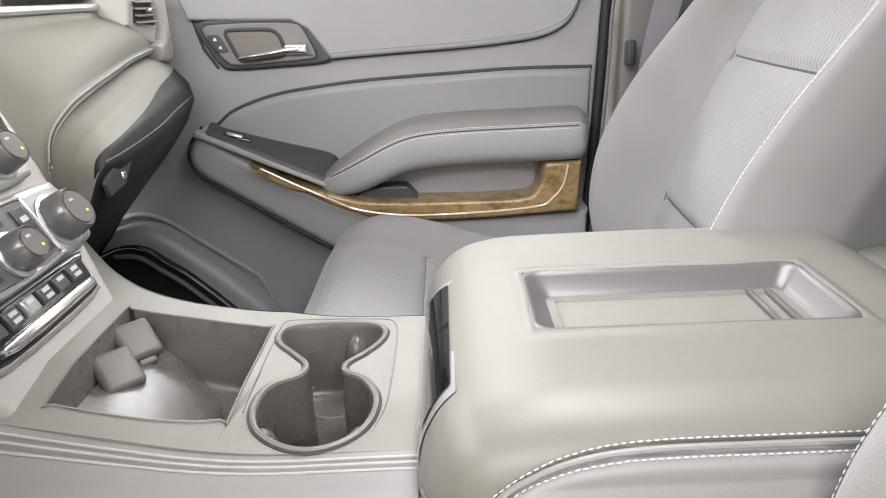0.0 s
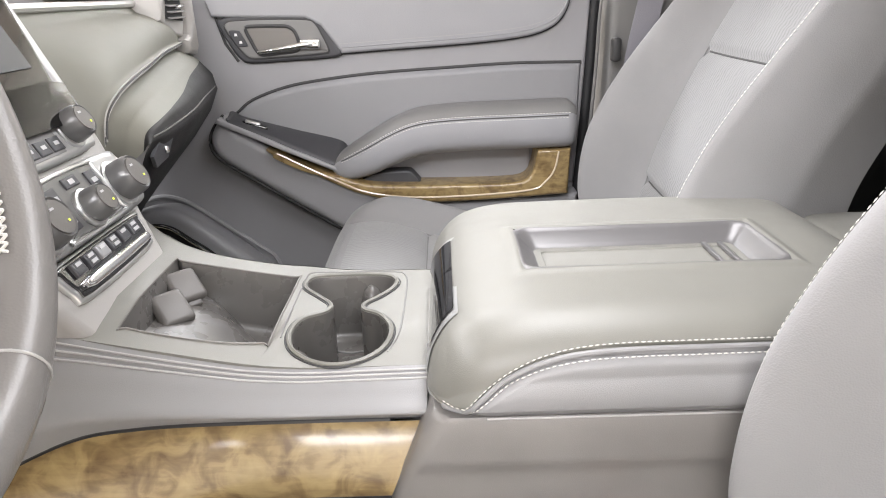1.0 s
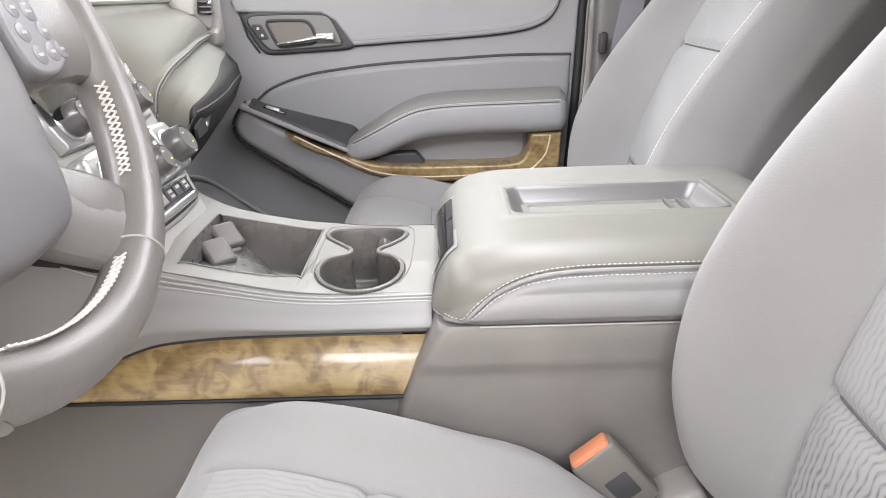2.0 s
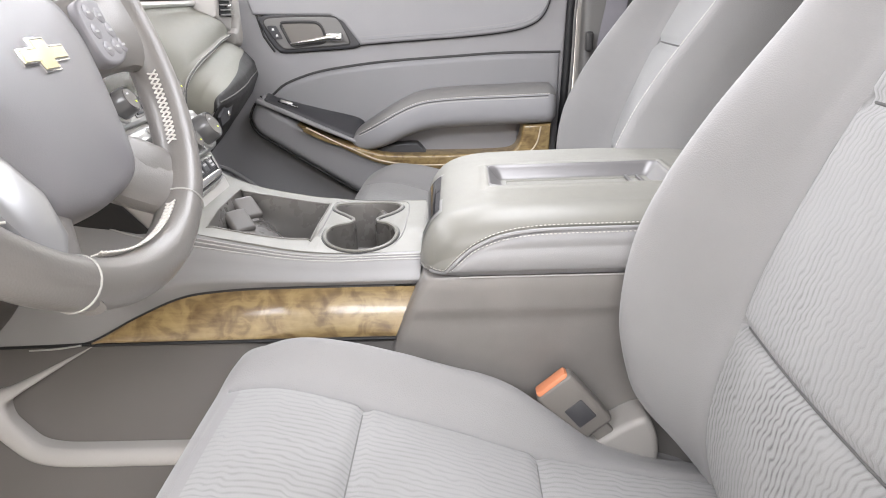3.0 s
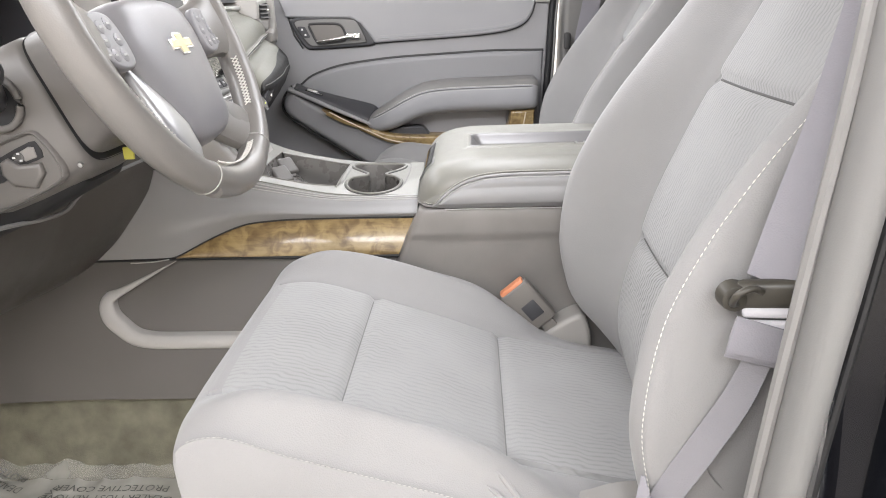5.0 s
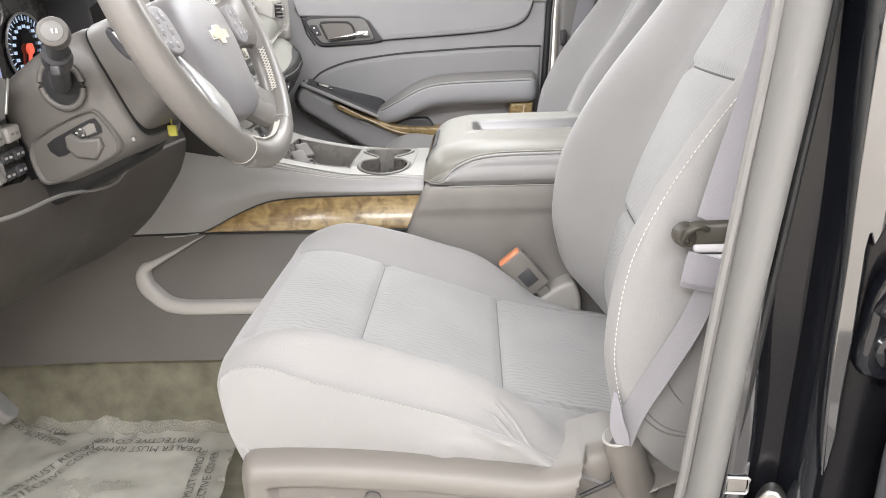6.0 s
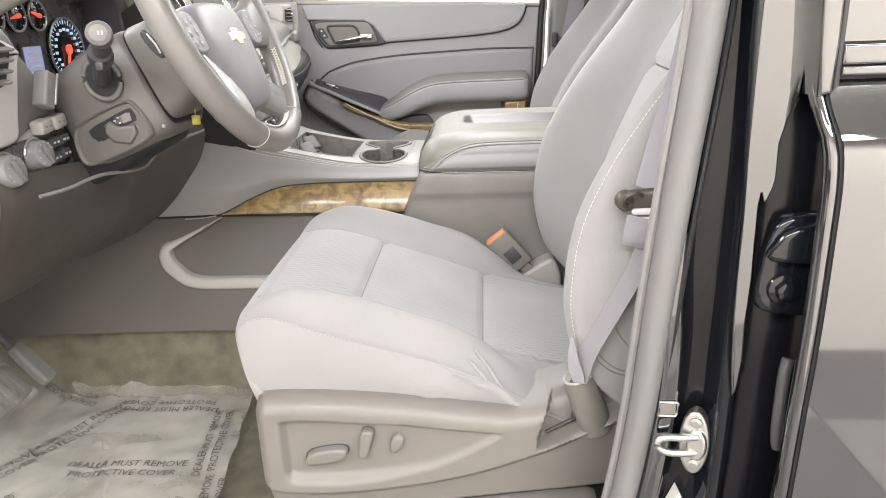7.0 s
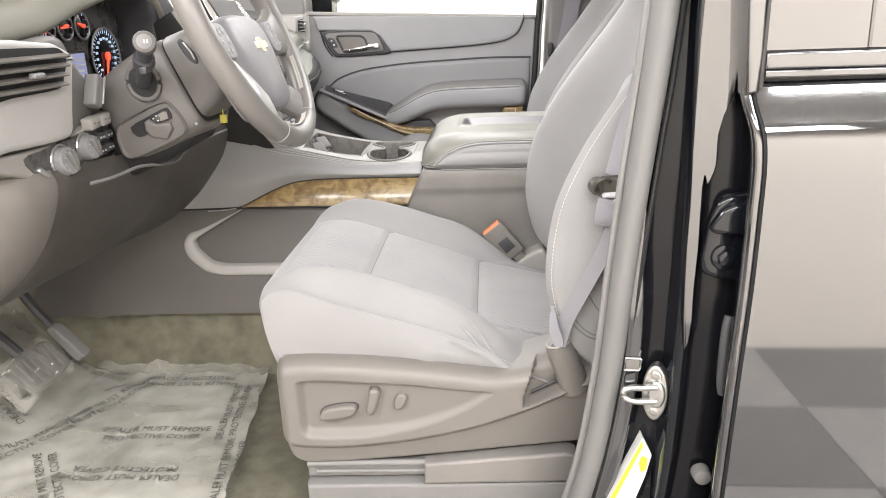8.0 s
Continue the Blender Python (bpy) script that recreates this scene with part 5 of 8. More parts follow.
def low_pt(u, v):
    """Below the pad: back under its edge, out again, then down and forward to the glove box."""
    p = pe[round(u * NP)]
    pr = [(0.0, 0.0), (-0.008, -0.004), (0.004, -0.010), (0.026, -0.022), (0.050, -0.045), (0.056, -0.070), (0.040, -0.105), (0.005, -0.150), (-0.05, -0.210), (-0.12, -0.290), (-0.22, -0.40), (-0.32, -0.47)]
    k = v * (len(pr) - 1)
    i = min(int(k), len(pr) - 2)
    a, b = pr[i], pr[i + 1]
    dx, dz = a[0] + (b[0] - a[0]) * (k - i), a[1] + (b[1] - a[1]) * (k - i)
    end = step(0.80, 1.0, u)
    flat = step(0.15, 0.5, v)
    z = p.z * (1 - flat) + 1.375 * flat
    return Vector((p.x + dx * (1 - 0.35 * end), p.y + 0.012 * u * step(0, 0.3, v), z + dz))


bm = B()
grid(bm, pad_pt, NQ, 40)
pad_d = part("pad", bm, LEATHER_DASH, dash, "pale olive grey leather pad")
for v, m_, r_ in ((0.008, THREAD_GREY, 0.0012), (0.022, SEAM_DARK, 0.0011), (0.036, THREAD_GREY, 0.0012), (0.052, SEAM_DARK, 0.0011), (0.066, THREAD_GREY, 0.0012)):
    bm = B()
    tube(bm, [pad_pt(i / NQ, v) + Vector((0.0008, 0, 0.0003)) for i in range(4, NQ + 1)], r_, 6)
    part("seam_cord", bm, m_, pad_d, "")


def turn_under(u):
    """Where the dark colour starts: shade under the roll, then the glove box."""
    return 0.355 - 0.085 * step(0.25, 0.95, u)


bm = B()
grid(bm, lambda u, v: low_pt(u, v * turn_under(u)), NP, 26)
part("lower_dash", bm, LEATHER_DASH, dash)
bm = B()
grid(bm, lambda u, v: low_pt(u, turn_under(u) + v * (1 - turn_under(u))), NP, 42)
glove = part("glove_box", bm, SHADOW_DARK, dash, "dark glove box front with painted shade on the roll above")
bm = B()
tube(bm, [low_pt(i / NP, 28 / 66) + Vector((0.0005, 0, 0)) for i in range(9, 48)], 0.0010, 6)
part("glove_gap", bm, COLUMN, glove)
gp = low_pt(16 / NP, 0.50)
bm = B()
prism(bm, [(-0.045, -0.004), (-0.02, 0.018), (0.030, 0.022), (0.040, 0.014), (0.018, -0.018), (-0.03, -0.024)], "x", -0.004, 0.0022, 0.001, 2, Matrix.Translation(gp) @ Matrix.Rotation(radians(10), 4, "Y") @ Matrix.Scale(0.8, 4))
hb = part("glove_handle", bm, DARK, glove)
bm = B()
rbox(bm, gp + Vector((0.003, 0.004, -0.002)), (0.004, 0.009, 0.009), 0.002, 2)
part("lock", bm, CHROME, hb, "chrome lock")
# top of the dash with a bright trim line
bm = B()


def dtop(u, v):
    y = -0.80 + 1.47 * v
    x = -0.86 + 0.40 * u + 0.06 * step(0.2, 0.65, y) * u
    return Vector((x, y, 1.50 - 0.03 * u * u + 0.02 * math.sin(u * 3)))


grid(bm, dtop, 12, 40, keep=lambda u, v: not 0.13 < v < 0.42 or u < 0.5)
part("dash_top", bm, DARK, dash)
bm = B()
tube(bm, [pad_pt(i / NQ, 0.99) + Vector((0.004, 0, 0.002)) for i in range(NQ - 2)], 0.006, 8)
part("trim_line", bm, SATIN, dash, "satin silver trim line")
# end vent and end cap
bm = B()
prism(bm, [(0.560, 1.432), (0.575, 1.475), (0.665, 1.480), (0.672, 1.425), (0.655, 1.400), (0.62, 1.405)], "x", -0.50, -0.352, 0.006, 3)
vent = part("end_vent", bm, PLASTIC_LIGHT, dash, "grey end vent")
bm = B()
prism(bm, [(0.580, 1.434), (0.590, 1.466), (0.655, 1.470), (0.660, 1.428)], "x", -0.356, -0.350, 0.0)
part("vent_mouth", bm, BLACK, vent)
for k in range(4):
    bm = B()
    rbox(bm, (-0.350, 0.622, 1.435 + 0.010 * k), (0.014, 0.072, 0.0025), 0.001, 1, Matrix.Rotation(radians(15), 3, "Y"))
    part("slat", bm, PLASTIC, vent)
bm = B()
rbox(bm, (-0.342, 0.622, 1.452), (0.012, 0.010, 0.006), 0.002, 2)
part("tab", bm, CHROME, vent)
bm = B()
prism(bm, [(0.652, 1.372), (0.642, 1.396), (0.668, 1.405), (0.676, 1.43), (0.676, 1.485), (0.70, 1.485), (0.705, 1.38), (0.69, 1.365)], "x", -0.60, -0.340, 0.010, 4)
part("end_cap", bm, PLASTIC_LIGHT, dash)

# ---- centre stack ----
SM = Matrix.Translation((-0.216, YC, 1.217)) @ Matrix.Rotation(radians(-30), 4, "Y")
stack = thing("centre_stack", (-0.25, YC, 1.2), "silver centre stack with knobs, buttons and a dark screen", "control panel")


def on_stack(a, h, out=0.0):
    return SM @ Vector((out, a, h))


def plate(pts, a, b, r, material, name, parent, label=""):
    b_ = B()
    prism(b_, pts, "x", a, b, r, 3, SM)
    return part(name, b_, material, parent, label)


plate([(-0.090, -0.06), (0.090, -0.06), (0.125, 0.04), (0.150, 0.12), (0.158, 0.20), (0.165, 0.34), (-0.165, 0.34), (-0.150, 0.12), (-0.125, 0.04)], -0.12, -0.006, 0.010, PLASTIC_LIGHT, "housing", stack)
plate(xy([(-0.085, 0.004), (-0.07, -0.008), (0.07, -0.008), (0.086, 0.004), (0.092, 0.026), (0.085, 0.034), (-0.085, 0.034), (-0.092, 0.026)], 3, True), -0.02, 0.000, 0.003, SATIN, "switch_frame", stack)
# Near-black strip put where the wheel and dash cast their shadow.
plate([(-0.110, -0.01), (-0.128, 0.04), (-0.153, 0.12), (-0.162, 0.20), (-0.168, 0.34), (-0.174, 0.34), (-0.168, 0.20), (-0.159, 0.12), (-0.134, 0.04), (-0.116, -0.01)], -0.118, -0.042, 0.002, SHADOW_DARK, "dark_cheek", stack, "dark side cheek behind the wheel")
swp = plate(xy([(-0.079, 0.005), (-0.066, -0.004), (0.066, -0.004), (0.080, 0.005), (0.085, 0.024), (0.079, 0.031), (-0.079, 0.031), (-0.085, 0.024)], 3, True), -0.01, 0.002, 0.002, GLOSS, "switch_panel", stack, "glossy black switch panel")
for k in range(6):
    a = -0.062 + 0.0245 * k
    plate([(a - 0.0095, 0.014), (a + 0.0095, 0.014), (a + 0.0095, 0.028), (a - 0.0095, 0.028)], 0.0, 0.006, 0.002, (DARK, SATIN_GREY)[k == 2], "button", swp)
    for j in (0, 1) if k % 2 else (1,):
        plate([(a - 0.005, 0.0165 + 0.006 * j), (a + 0.005, 0.0165 + 0.006 * j), (a + 0.005, 0.0200 + 0.006 * j), (a - 0.005, 0.0200 + 0.006 * j)], 0.005, 0.0068, 0.0, MARK_DIM, "mark", swp)
plate(xy([(-0.06, 0.000), (0.06, 0.000), (0.072, 0.004), (0.072, 0.008), (0.06, 0.010), (-0.06, 0.010), (-0.072, 0.006)], 2, True), 0.0, 0.009, 0.003, CHROME, "bright_bar", swp, "bright silver bar")
hv = plate(xy([(-0.115, 0.042), (-0.09, 0.036), (0.09, 0.036), (0.118, 0.044), (0.128, 0.068), (0.118, 0.094), (0.095, 0.104), (-0.095, 0.104), (-0.118, 0.094), (-0.128, 0.068)], 4, True), -0.02, 0.012, 0.008, TRIM_SOFT, "climate_panel", stack, "satin silver climate panel")
plate(xy([(-0.05, 0.044), (0.046, 0.044), (0.050, 0.050), (0.050, 0.090), (0.044, 0.097), (-0.05, 0.097)], 2, True), 0.010, 0.0135, 0.0, KNOB, "climate_field", hv)
b_ = B()
tube(b_, [on_stack(p[0], p[1], 0.0135) for p in xy([(-0.052, 0.040), (0.048, 0.040), (0.054, 0.047), (0.054, 0.092), (0.046, 0.100), (-0.052, 0.100), (-0.058, 0.092), (-0.058, 0.048)], 3, True)], 0.0022, 8, closed=True)
part("field_frame", b_, SATIN, hv)
for a0, a1, h0, h1 in ((0.030, 0.048, 0.048, 0.066), (0.030, 0.048, 0.070, 0.092), (-0.048, -0.030, 0.048, 0.066), (-0.048, -0.030, 0.070, 0.092), (-0.012, 0.014, 0.084, 0.095)):
    k = plate([(a0, h0), (a1, h0), (a1, h1), (a0, h1)], 0.012, 0.0155, 0.001, DARK, "button", hv)
    m_, n_ = (a0 + a1) / 2, (h0 + h1) / 2
    plate([(m_ - 0.005, n_ - 0.0025), (m_ + 0.005, n_ - 0.0025), (m_ + 0.005, n_ + 0.0025), (m_ - 0.005, n_ + 0.0025)], 0.015, 0.0161, 0.0, MARK_DIM, "mark", hv)


def knob(a, h, r, base, parent, deep=0.030):
    axis = SM.to_3x3() @ Vector((1, 0, 0))
    b = B()
    cyl(b, on_stack(a, h, base), axis, r * 1.18, r * 1.18, 0.006, 28, 0.002)
    part("knob_ring", b, SATIN, parent, "satin silver ring")
    b = B()
    n = 30
    s = axis.orthogonal().normalized()
    w = axis.cross(s)
    c = on_stack(a, h, base)
    prof_k = [(1.0, 0.004), (0.98, deep * 0.55), (0.93, deep * 0.9), (0.84, deep), (0.78, deep * 0.94), (0.05, deep * 0.95)]
    loft(b, [[c + axis * z + (s * math.cos(2 * math.pi * k / n) + w * math.sin(2 * math.pi * k / n)) * r * q * (1 - 0.03 * (k % 3 == 0) * (q > 0.9)) for k in range(n)] for q, z in prof_k])
    kb = part("knob", b, KNOB, parent, "ridged dark silver knob")
    b = B()
    cyl(b, c + axis * (deep * 0.95), axis, r * 0.74, r * 0.72, 0.0015, 24)
    face = part("knob_face", b, COLUMN, kb)
    for a_, m_, wd_ in ((1.2, MARK_DIM, 0.006), (4.7, LIT_GREEN, 0.002)):
        b = B()
        rbox(b, c + axis * (deep * 0.95 + 0.0018) + (s * math.cos(a_) + w * math.sin(a_)) * r * 0.42, (0.001, wd_, 0.0022), 0, 1, Matrix.Rotation(radians(-30), 3, "Y"))
        part("mark", b, m_, face)
    return kb


knob(0.083, 0.066, 0.0225, 0.008, hv, 0.028)
knob(-0.083, 0.066, 0.0225, 0.008, hv, 0.028)
knob(0.0, 0.060, 0.0175, 0.012, hv, 0.024)
rd = plate(xy([(-0.112, 0.118), (-0.09, 0.112), (0.09, 0.112), (0.114, 0.120), (0.122, 0.145), (0.114, 0.162), (0.09, 0.168), (-0.09, 0.168), (-0.114, 0.160)], 3, True), -0.02, 0.006, 0.005, TRIM_SOFT, "radio_panel", stack, "satin silver radio panel")
plate([(-0.050, 0.118), (0.046, 0.118), (0.048, 0.162), (-0.050, 0.162)], 0.004, 0.0075, 0.0, PLASTIC, "radio_field", rd)
for k in range(4):
    a = -0.036 + 0.024 * k
    plate([(a - 0.010, 0.121), (a + 0.010, 0.121), (a + 0.010, 0.136), (a - 0.010, 0.136)], 0.006, 0.0095, 0.001, DARK, "button", rd)
    plate([(a - 0.004, 0.127), (a + 0.004, 0.127), (a + 0.004, 0.131), (a - 0.004, 0.131)], 0.0085, 0.0101, 0.0, MARK_DIM, "mark", rd)
    plate([(a - 0.004, 0.148), (a + 0.004, 0.148), (a + 0.004, 0.153), (a - 0.004, 0.153)], 0.0065, 0.0082, 0.0, MARK_DIM, "mark", rd)
knob(0.078, 0.138, 0.0185, 0.003, rd, 0.026)
knob(-0.078, 0.138, 0.0185, 0.003, rd, 0.026)
sc = plate(xy([(-0.112, 0.186), (-0.095, 0.178), (0.090, 0.178), (0.108, 0.186), (0.125, 0.34), (-0.125, 0.34)], 3, True), -0.02, 0.014, 0.010, GLOSS, "screen_surround", stack, "glossy black screen surround")
plate([(-0.088, 0.205), (0.082, 0.205), (0.090, 0.335), (-0.088, 0.335)], 0.010, 0.0155, 0.0, SHADE, "screen", sc)
plate([(0.120, 0.150), (0.138, 0.150), (0.165, 0.34), (0.140, 0.34)], -0.02, 0.004, 0.006, TRIM_SOFT, "side_trim", stack)

# ---- steering wheel ----
WC = Vector((-0.1787, -0.4746, 1.4525))
WA = radians(23.1)
WN = Vector((math.cos(WA), 0, math.sin(WA)))
WU = Vector((-WN.z, 0, WN.x))
WR = Vector((0, 1, 0))
RR, RT = 0.2005, 0.0180
wheel = thing("steering_wheel", WC, "grey leather steering wheel with stitched rim and four spokes", "steering wheel")
FRM = Matrix(((WR.x, WU.x, WN.x, WC.x), (WR.y, WU.y, WN.y, WC.y), (WR.z, WU.z, WN.z, WC.z), (0, 0, 0, 1)))


def wp(a, r, h=0.0):
    return WC + (WR * math.cos(a) + WU * math.sin(a)) * r + WN * h


bm = B()
rings = []
for i in range(120):
    a = 2 * math.pi * i / 120
    fat = 1 + 0.10 * math.exp(-((math.degrees(a) - 35) / 14) ** 2) + 0.10 * math.exp(-((math.degrees(a) - 145) / 14) ** 2)
    rings.append([wp(a, RR + RT * fat * math.cos(b), RT * 1.12 * fat * math.sin(b)) for b in [2 * math.pi * k / 18 for k in range(18)]])
loft(bm, rings, closed=True)
rim = part("rim", bm, RIM, wheel, "smooth grey leather rim")
# cross stitching on the inner side of the rim, where it is open
for a0, a1 in ((-44, -19), (199, 224), (-112, -68)):
    bm = B()
    n = int((a1 - a0) / 1.6)
    for k in range(n):
        a, b = radians(a0 + 1.6 * k), radians(a0 + 1.6 * (k + 1))
        for h0, h1 in ((-0.0045, 0.0045), (0.0045, -0.0045)):
            p = [wp(a + (b - a) * t, RR - RT * 1.02 - 0.0005, h0 + (h1 - h0) * t + 0.008) for t in (0, 0.5, 1)]
            tube(bm, p, 0.0009, 5)
    part("cross_stitching", bm, THREAD, rim, "pale cross stitched thread")
for ang in (-118, -62, 20, 160):
    bm = B()
    tube(bm, [wp(radians(ang), RR + (RT + 0.0002) * math.cos(b), (RT * 1.12 + 0.0002) * math.sin(b)) for b in [2 * math.pi * k / 24 for k in range(24)]], 0.0009, 5, closed=True)
    part("rim_joint", bm, THREAD_GREY, rim)
# airbag cover


def wq2(a, u, h=0.0):
    return WC + WR * a + WU * u + WN * h


hub = xy([(-0.104, -0.010), (-0.090, 0.020), (-0.04, 0.030), (0.04, 0.030), (0.090, 0.020), (0.104, -0.010), (0.100, -0.045), (0.088, -0.085), (0.074, -0.124), (0.056, -0.141), (0.0, -0.148), (-0.056, -0.141), (-0.074, -0.124), (-0.088, -0.085), (-0.100, -0.045)], 4, True)
hc = Vector((0, -0.058, 0))
rings = []
for f, h in ((1.0, -0.055), (1.0, -0.022), (0.993, -0.014), (0.972, -0.0065), (0.935, -0.001), (0.88, 0.0035), (0.78, 0.0072), (0.64, 0.0098), (0.46, 0.0113), (0.26, 0.0120), (0.08, 0.0122)):
    rings.append([FRM @ Vector((hc.x + (p[0] - hc.x) * f, hc.y + (p[1] - hc.y) * f, h)) for p in hub])
bm = B()
loft(bm, rings)
cover = part("airbag_cover", bm, HUB, wheel, "smooth grey airbag cover")
# badge as a plain cross bar
EM = FRM @ Matrix.Translation((0.004, -0.034, 0)) @ Matrix.Diagonal((0.82, 0.82, 1.0, 1.0))
bm = B()
prism(bm, [(-0.037, -0.008), (-0.014, -0.008), (-0.011, -0.016), (0.015, -0.016), (0.012, -0.008), (0.037, -0.008), (0.037, 0.008), (0.014, 0.008), (0.011, 0.016), (-0.015, 0.016), (-0.012, 0.008), (-0.037, 0.008)], "z", 0.010, 0.0145, 0.001, 2, EM)
bd = part("badge", bm, CHROME, cover, "chrome edged plain badge")
bm = B()
prism(bm, [(-0.033, -0.005), (-0.011, -0.005), (-0.008, -0.013), (0.011, -0.013), (0.009, -0.005), (0.033, -0.005), (0.033, 0.005), (0.011, 0.005), (0.008, 0.013), (-0.011, 0.013), (-0.009, 0.005), (-0.033, 0.005)], "z", 0.014, 0.0155, 0.0, 2, EM)
part("badge_face", bm, GOLD, bd, "gold badge face")


def bar(bm, pts, n=16):
    """A spoke: (across, up, height, half width, half thickness) stations."""
    rings = []
    for i, (a, u, h, w, t) in enumerate(pts):
        p0, p1 = pts[max(i - 1, 0)], pts[min(i + 1, len(pts) - 1)]
        d = (WR * (p1[0] - p0[0]) + WU * (p1[1] - p0[1])).normalized()
        tan = WN.cross(d)
        c = wq2(a, u, h)
        rings.append([c + tan * (w * math.copysign(abs(math.cos(b)) ** 0.7, math.cos(b))) + WN * (t * math.copysign(abs(math.sin(b)) ** 0.7, math.sin(b))) for b in [2 * math.pi * k / n for k in range(n)]])
    loft(bm, rings)


for s_ in (1, -1):
    bm = B()
    bar(bm, [(s_ * 0.080, -0.020, -0.026, 0.036, 0.018), (s_ * 0.105, -0.018, -0.022, 0.036, 0.018), (s_ * 0.135, -0.016, -0.014, 0.036, 0.016), (s_ * 0.160, -0.014, -0.007, 0.039, 0.014), (s_ * 0.180, -0.012, -0.002, 0.048, 0.013), (s_ * 0.196, -0.010, 0.0, 0.062, 0.012)])
    sp = part("spoke", bm, RIM, wheel, "upper spoke with buttons")
    bm = B()
    prism(bm, xy([(s_ * 0.108, -0.044), (s_ * 0.104, -0.02), (s_ * 0.112, 0.006), (s_ * 0.135, 0.012), (s_ * 0.165, 0.006), (s_ * 0.176, -0.012), (s_ * 0.160, -0.036), (s_ * 0.135, -0.048)], 4, True), "z", -0.012, 0.0045, 0.003, 3, FRM)
    bp = part("button_pad", bm, HUB, sp, "grey button pad")
    for a_, u_ in ((0.124, -0.001), (0.120, -0.018), (0.124, -0.034), (0.141, -0.004), (0.146, -0.018), (0.141, -0.033), (0.158, -0.006), (0.163, -0.020), (0.154, -0.032)):
        bm = B()
        cyl(bm, wq2(s_ * a_, u_, 0.0035), WN, 0.0072, 0.0070, 0.0014, 16, 0.0003)
        bt = part("button", bm, HUB, bp)
        bm = B()
        rbox(bm, wq2(s_ * a_, u_, 0.0050), (0.0008, 0.0060, 0.0022), 0, 1, Matrix.Rotation(-WA, 3, "Y"))
        part("mark", bm, MARK_DIM, bt)
    bm = B()
    bar(bm, [(s_ * 0.050, -0.112, -0.024, 0.034, 0.014), (s_ * 0.070, -0.135, -0.016, 0.030, 0.013), (s_ * 0.092, -0.158, -0.007, 0.026, 0.012), (s_ * 0.112, -0.176, 0.0, 0.036, 0.012)])
    sp = part("spoke", bm, RIM, wheel, "lower spoke")
    bm = B()
    bar(bm, [(0.080, -0.108, -0.012, 0.012, 0.005), (0.092, -0.126, -0.007, 0.021, 0.006), (0.105, -0.143, -0.002, 0.024, 0.006), (0.124, -0.158, 0.001, 0.018, 0.005)] if s_ > 0 else [(s_ * 0.112, -0.046, -0.010, 0.004, 0.004), (s_ * 0.110, -0.070, -0.005, 0.013, 0.006), (s_ * 0.106, -0.096, 0.000, 0.021, 0.007), (s_ * 0.102, -0.120, 0.004, 0.025, 0.007), (s_ * 0.104, -0.142, 0.007, 0.021, 0.006), (s_ * 0.114, -0.160, 0.009, 0.010, 0.004)])
    part("spoke_trim", bm, (SATIN_GREY, RIM)[s_ > 0], sp, "silver grey spoke trim" if s_ < 0 else "")

# ---- column, stalk ----
column = thing("steering_column", WC + WN * -0.2, "dark grey plastic steering column shroud with ignition opening", "steering column")
CM = Matrix.Translation(WC + WU * -0.025) @ Matrix.Rotation(-WA, 4, "Y")


def sleeve_of(bm, stations, n=36, e=0.36):
    """A squarish tube on the column's axis: (along, half width, low, high) stations."""
    rings = []
    for x, w_, zl, zh in stations:
        rg = []
        for k in range(n):
            a = 2 * math.pi * (k + 0.5) / n
            c, sn = math.cos(a), math.sin(a)
            rg.append(CM @ Vector((x, w_ * math.copysign(abs(c) ** e, c), (zl + zh) / 2 + (zh - zl) / 2 * math.copysign(abs(sn) ** e, sn))))
        rings.append(rg)
    loft(bm, rings)


bm = B()
sleeve_of(bm, [(-0.118, 0.070, -0.088, 0.058), (-0.126, 0.078, -0.096, 0.066), (-0.16, 0.080, -0.102, 0.068), (-0.20, 0.080, -0.103, 0.064), (-0.24, 0.079, -0.102, 0.056), (-0.262, 0.075, -0.098, 0.048), (-0.275, 0.064, -0.088, 0.036)])
shroud = part("shroud", bm, COLUMN, column, "dark grey lower shroud", 50)
bm = B()
sleeve_of(bm, [(-0.040, 0.052, -0.046, 0.050), (-0.050, 0.062, -0.057, 0.060), (-0.080, 0.068, -0.070, 0.064), (-0.112, 0.071, -0.081, 0.066), (-0.124, 0.068, -0.080, 0.062)])
fshroud = part("front_shroud", bm, COLUMN, column, "", 50)
bm = B()
sleeve_of(bm, [(-0.1165, 0.069, -0.083, 0.060), (-0.1185, 0.073, -0.089, 0.064), (-0.1205, 0.069, -0.085, 0.060)])
part("shroud_gap", bm, BLACK, shroud)
# Black sleeve added in place of the shade between shroud and knee panel.
bm = B()
sleeve_of(bm, [(-0.150, 0.058, -0.104, 0.0), (-0.16, 0.064, -0.110, 0.0), (-0.25, 0.068, -0.116, 0.0), (-0.29, 0.066, -0.116, 0.0)])
part("column_gap", bm, BLACK, column, "black sleeve standing for the shaded gap under the shroud")
bm = B()
prism(bm, xy([(-0.092, 0.046), (-0.084, 0.048), (-0.075, 0.024), (-0.075, 0.006), (-0.082, 0.004), (-0.090, 0.022)], 3, True), "y", -0.060, -0.071, 0.003, 3, CM)
pd = part("tilt_button", bm, DARK, fshroud)
bm = B()
tube(bm, [CM @ Vector(p) for p in ((-0.082, -0.0712, 0.042), (-0.078, -0.0712, 0.024), (-0.078, -0.0712, 0.010))], 0.0016, 8)
part("bright_edge", bm, SATIN, pd)
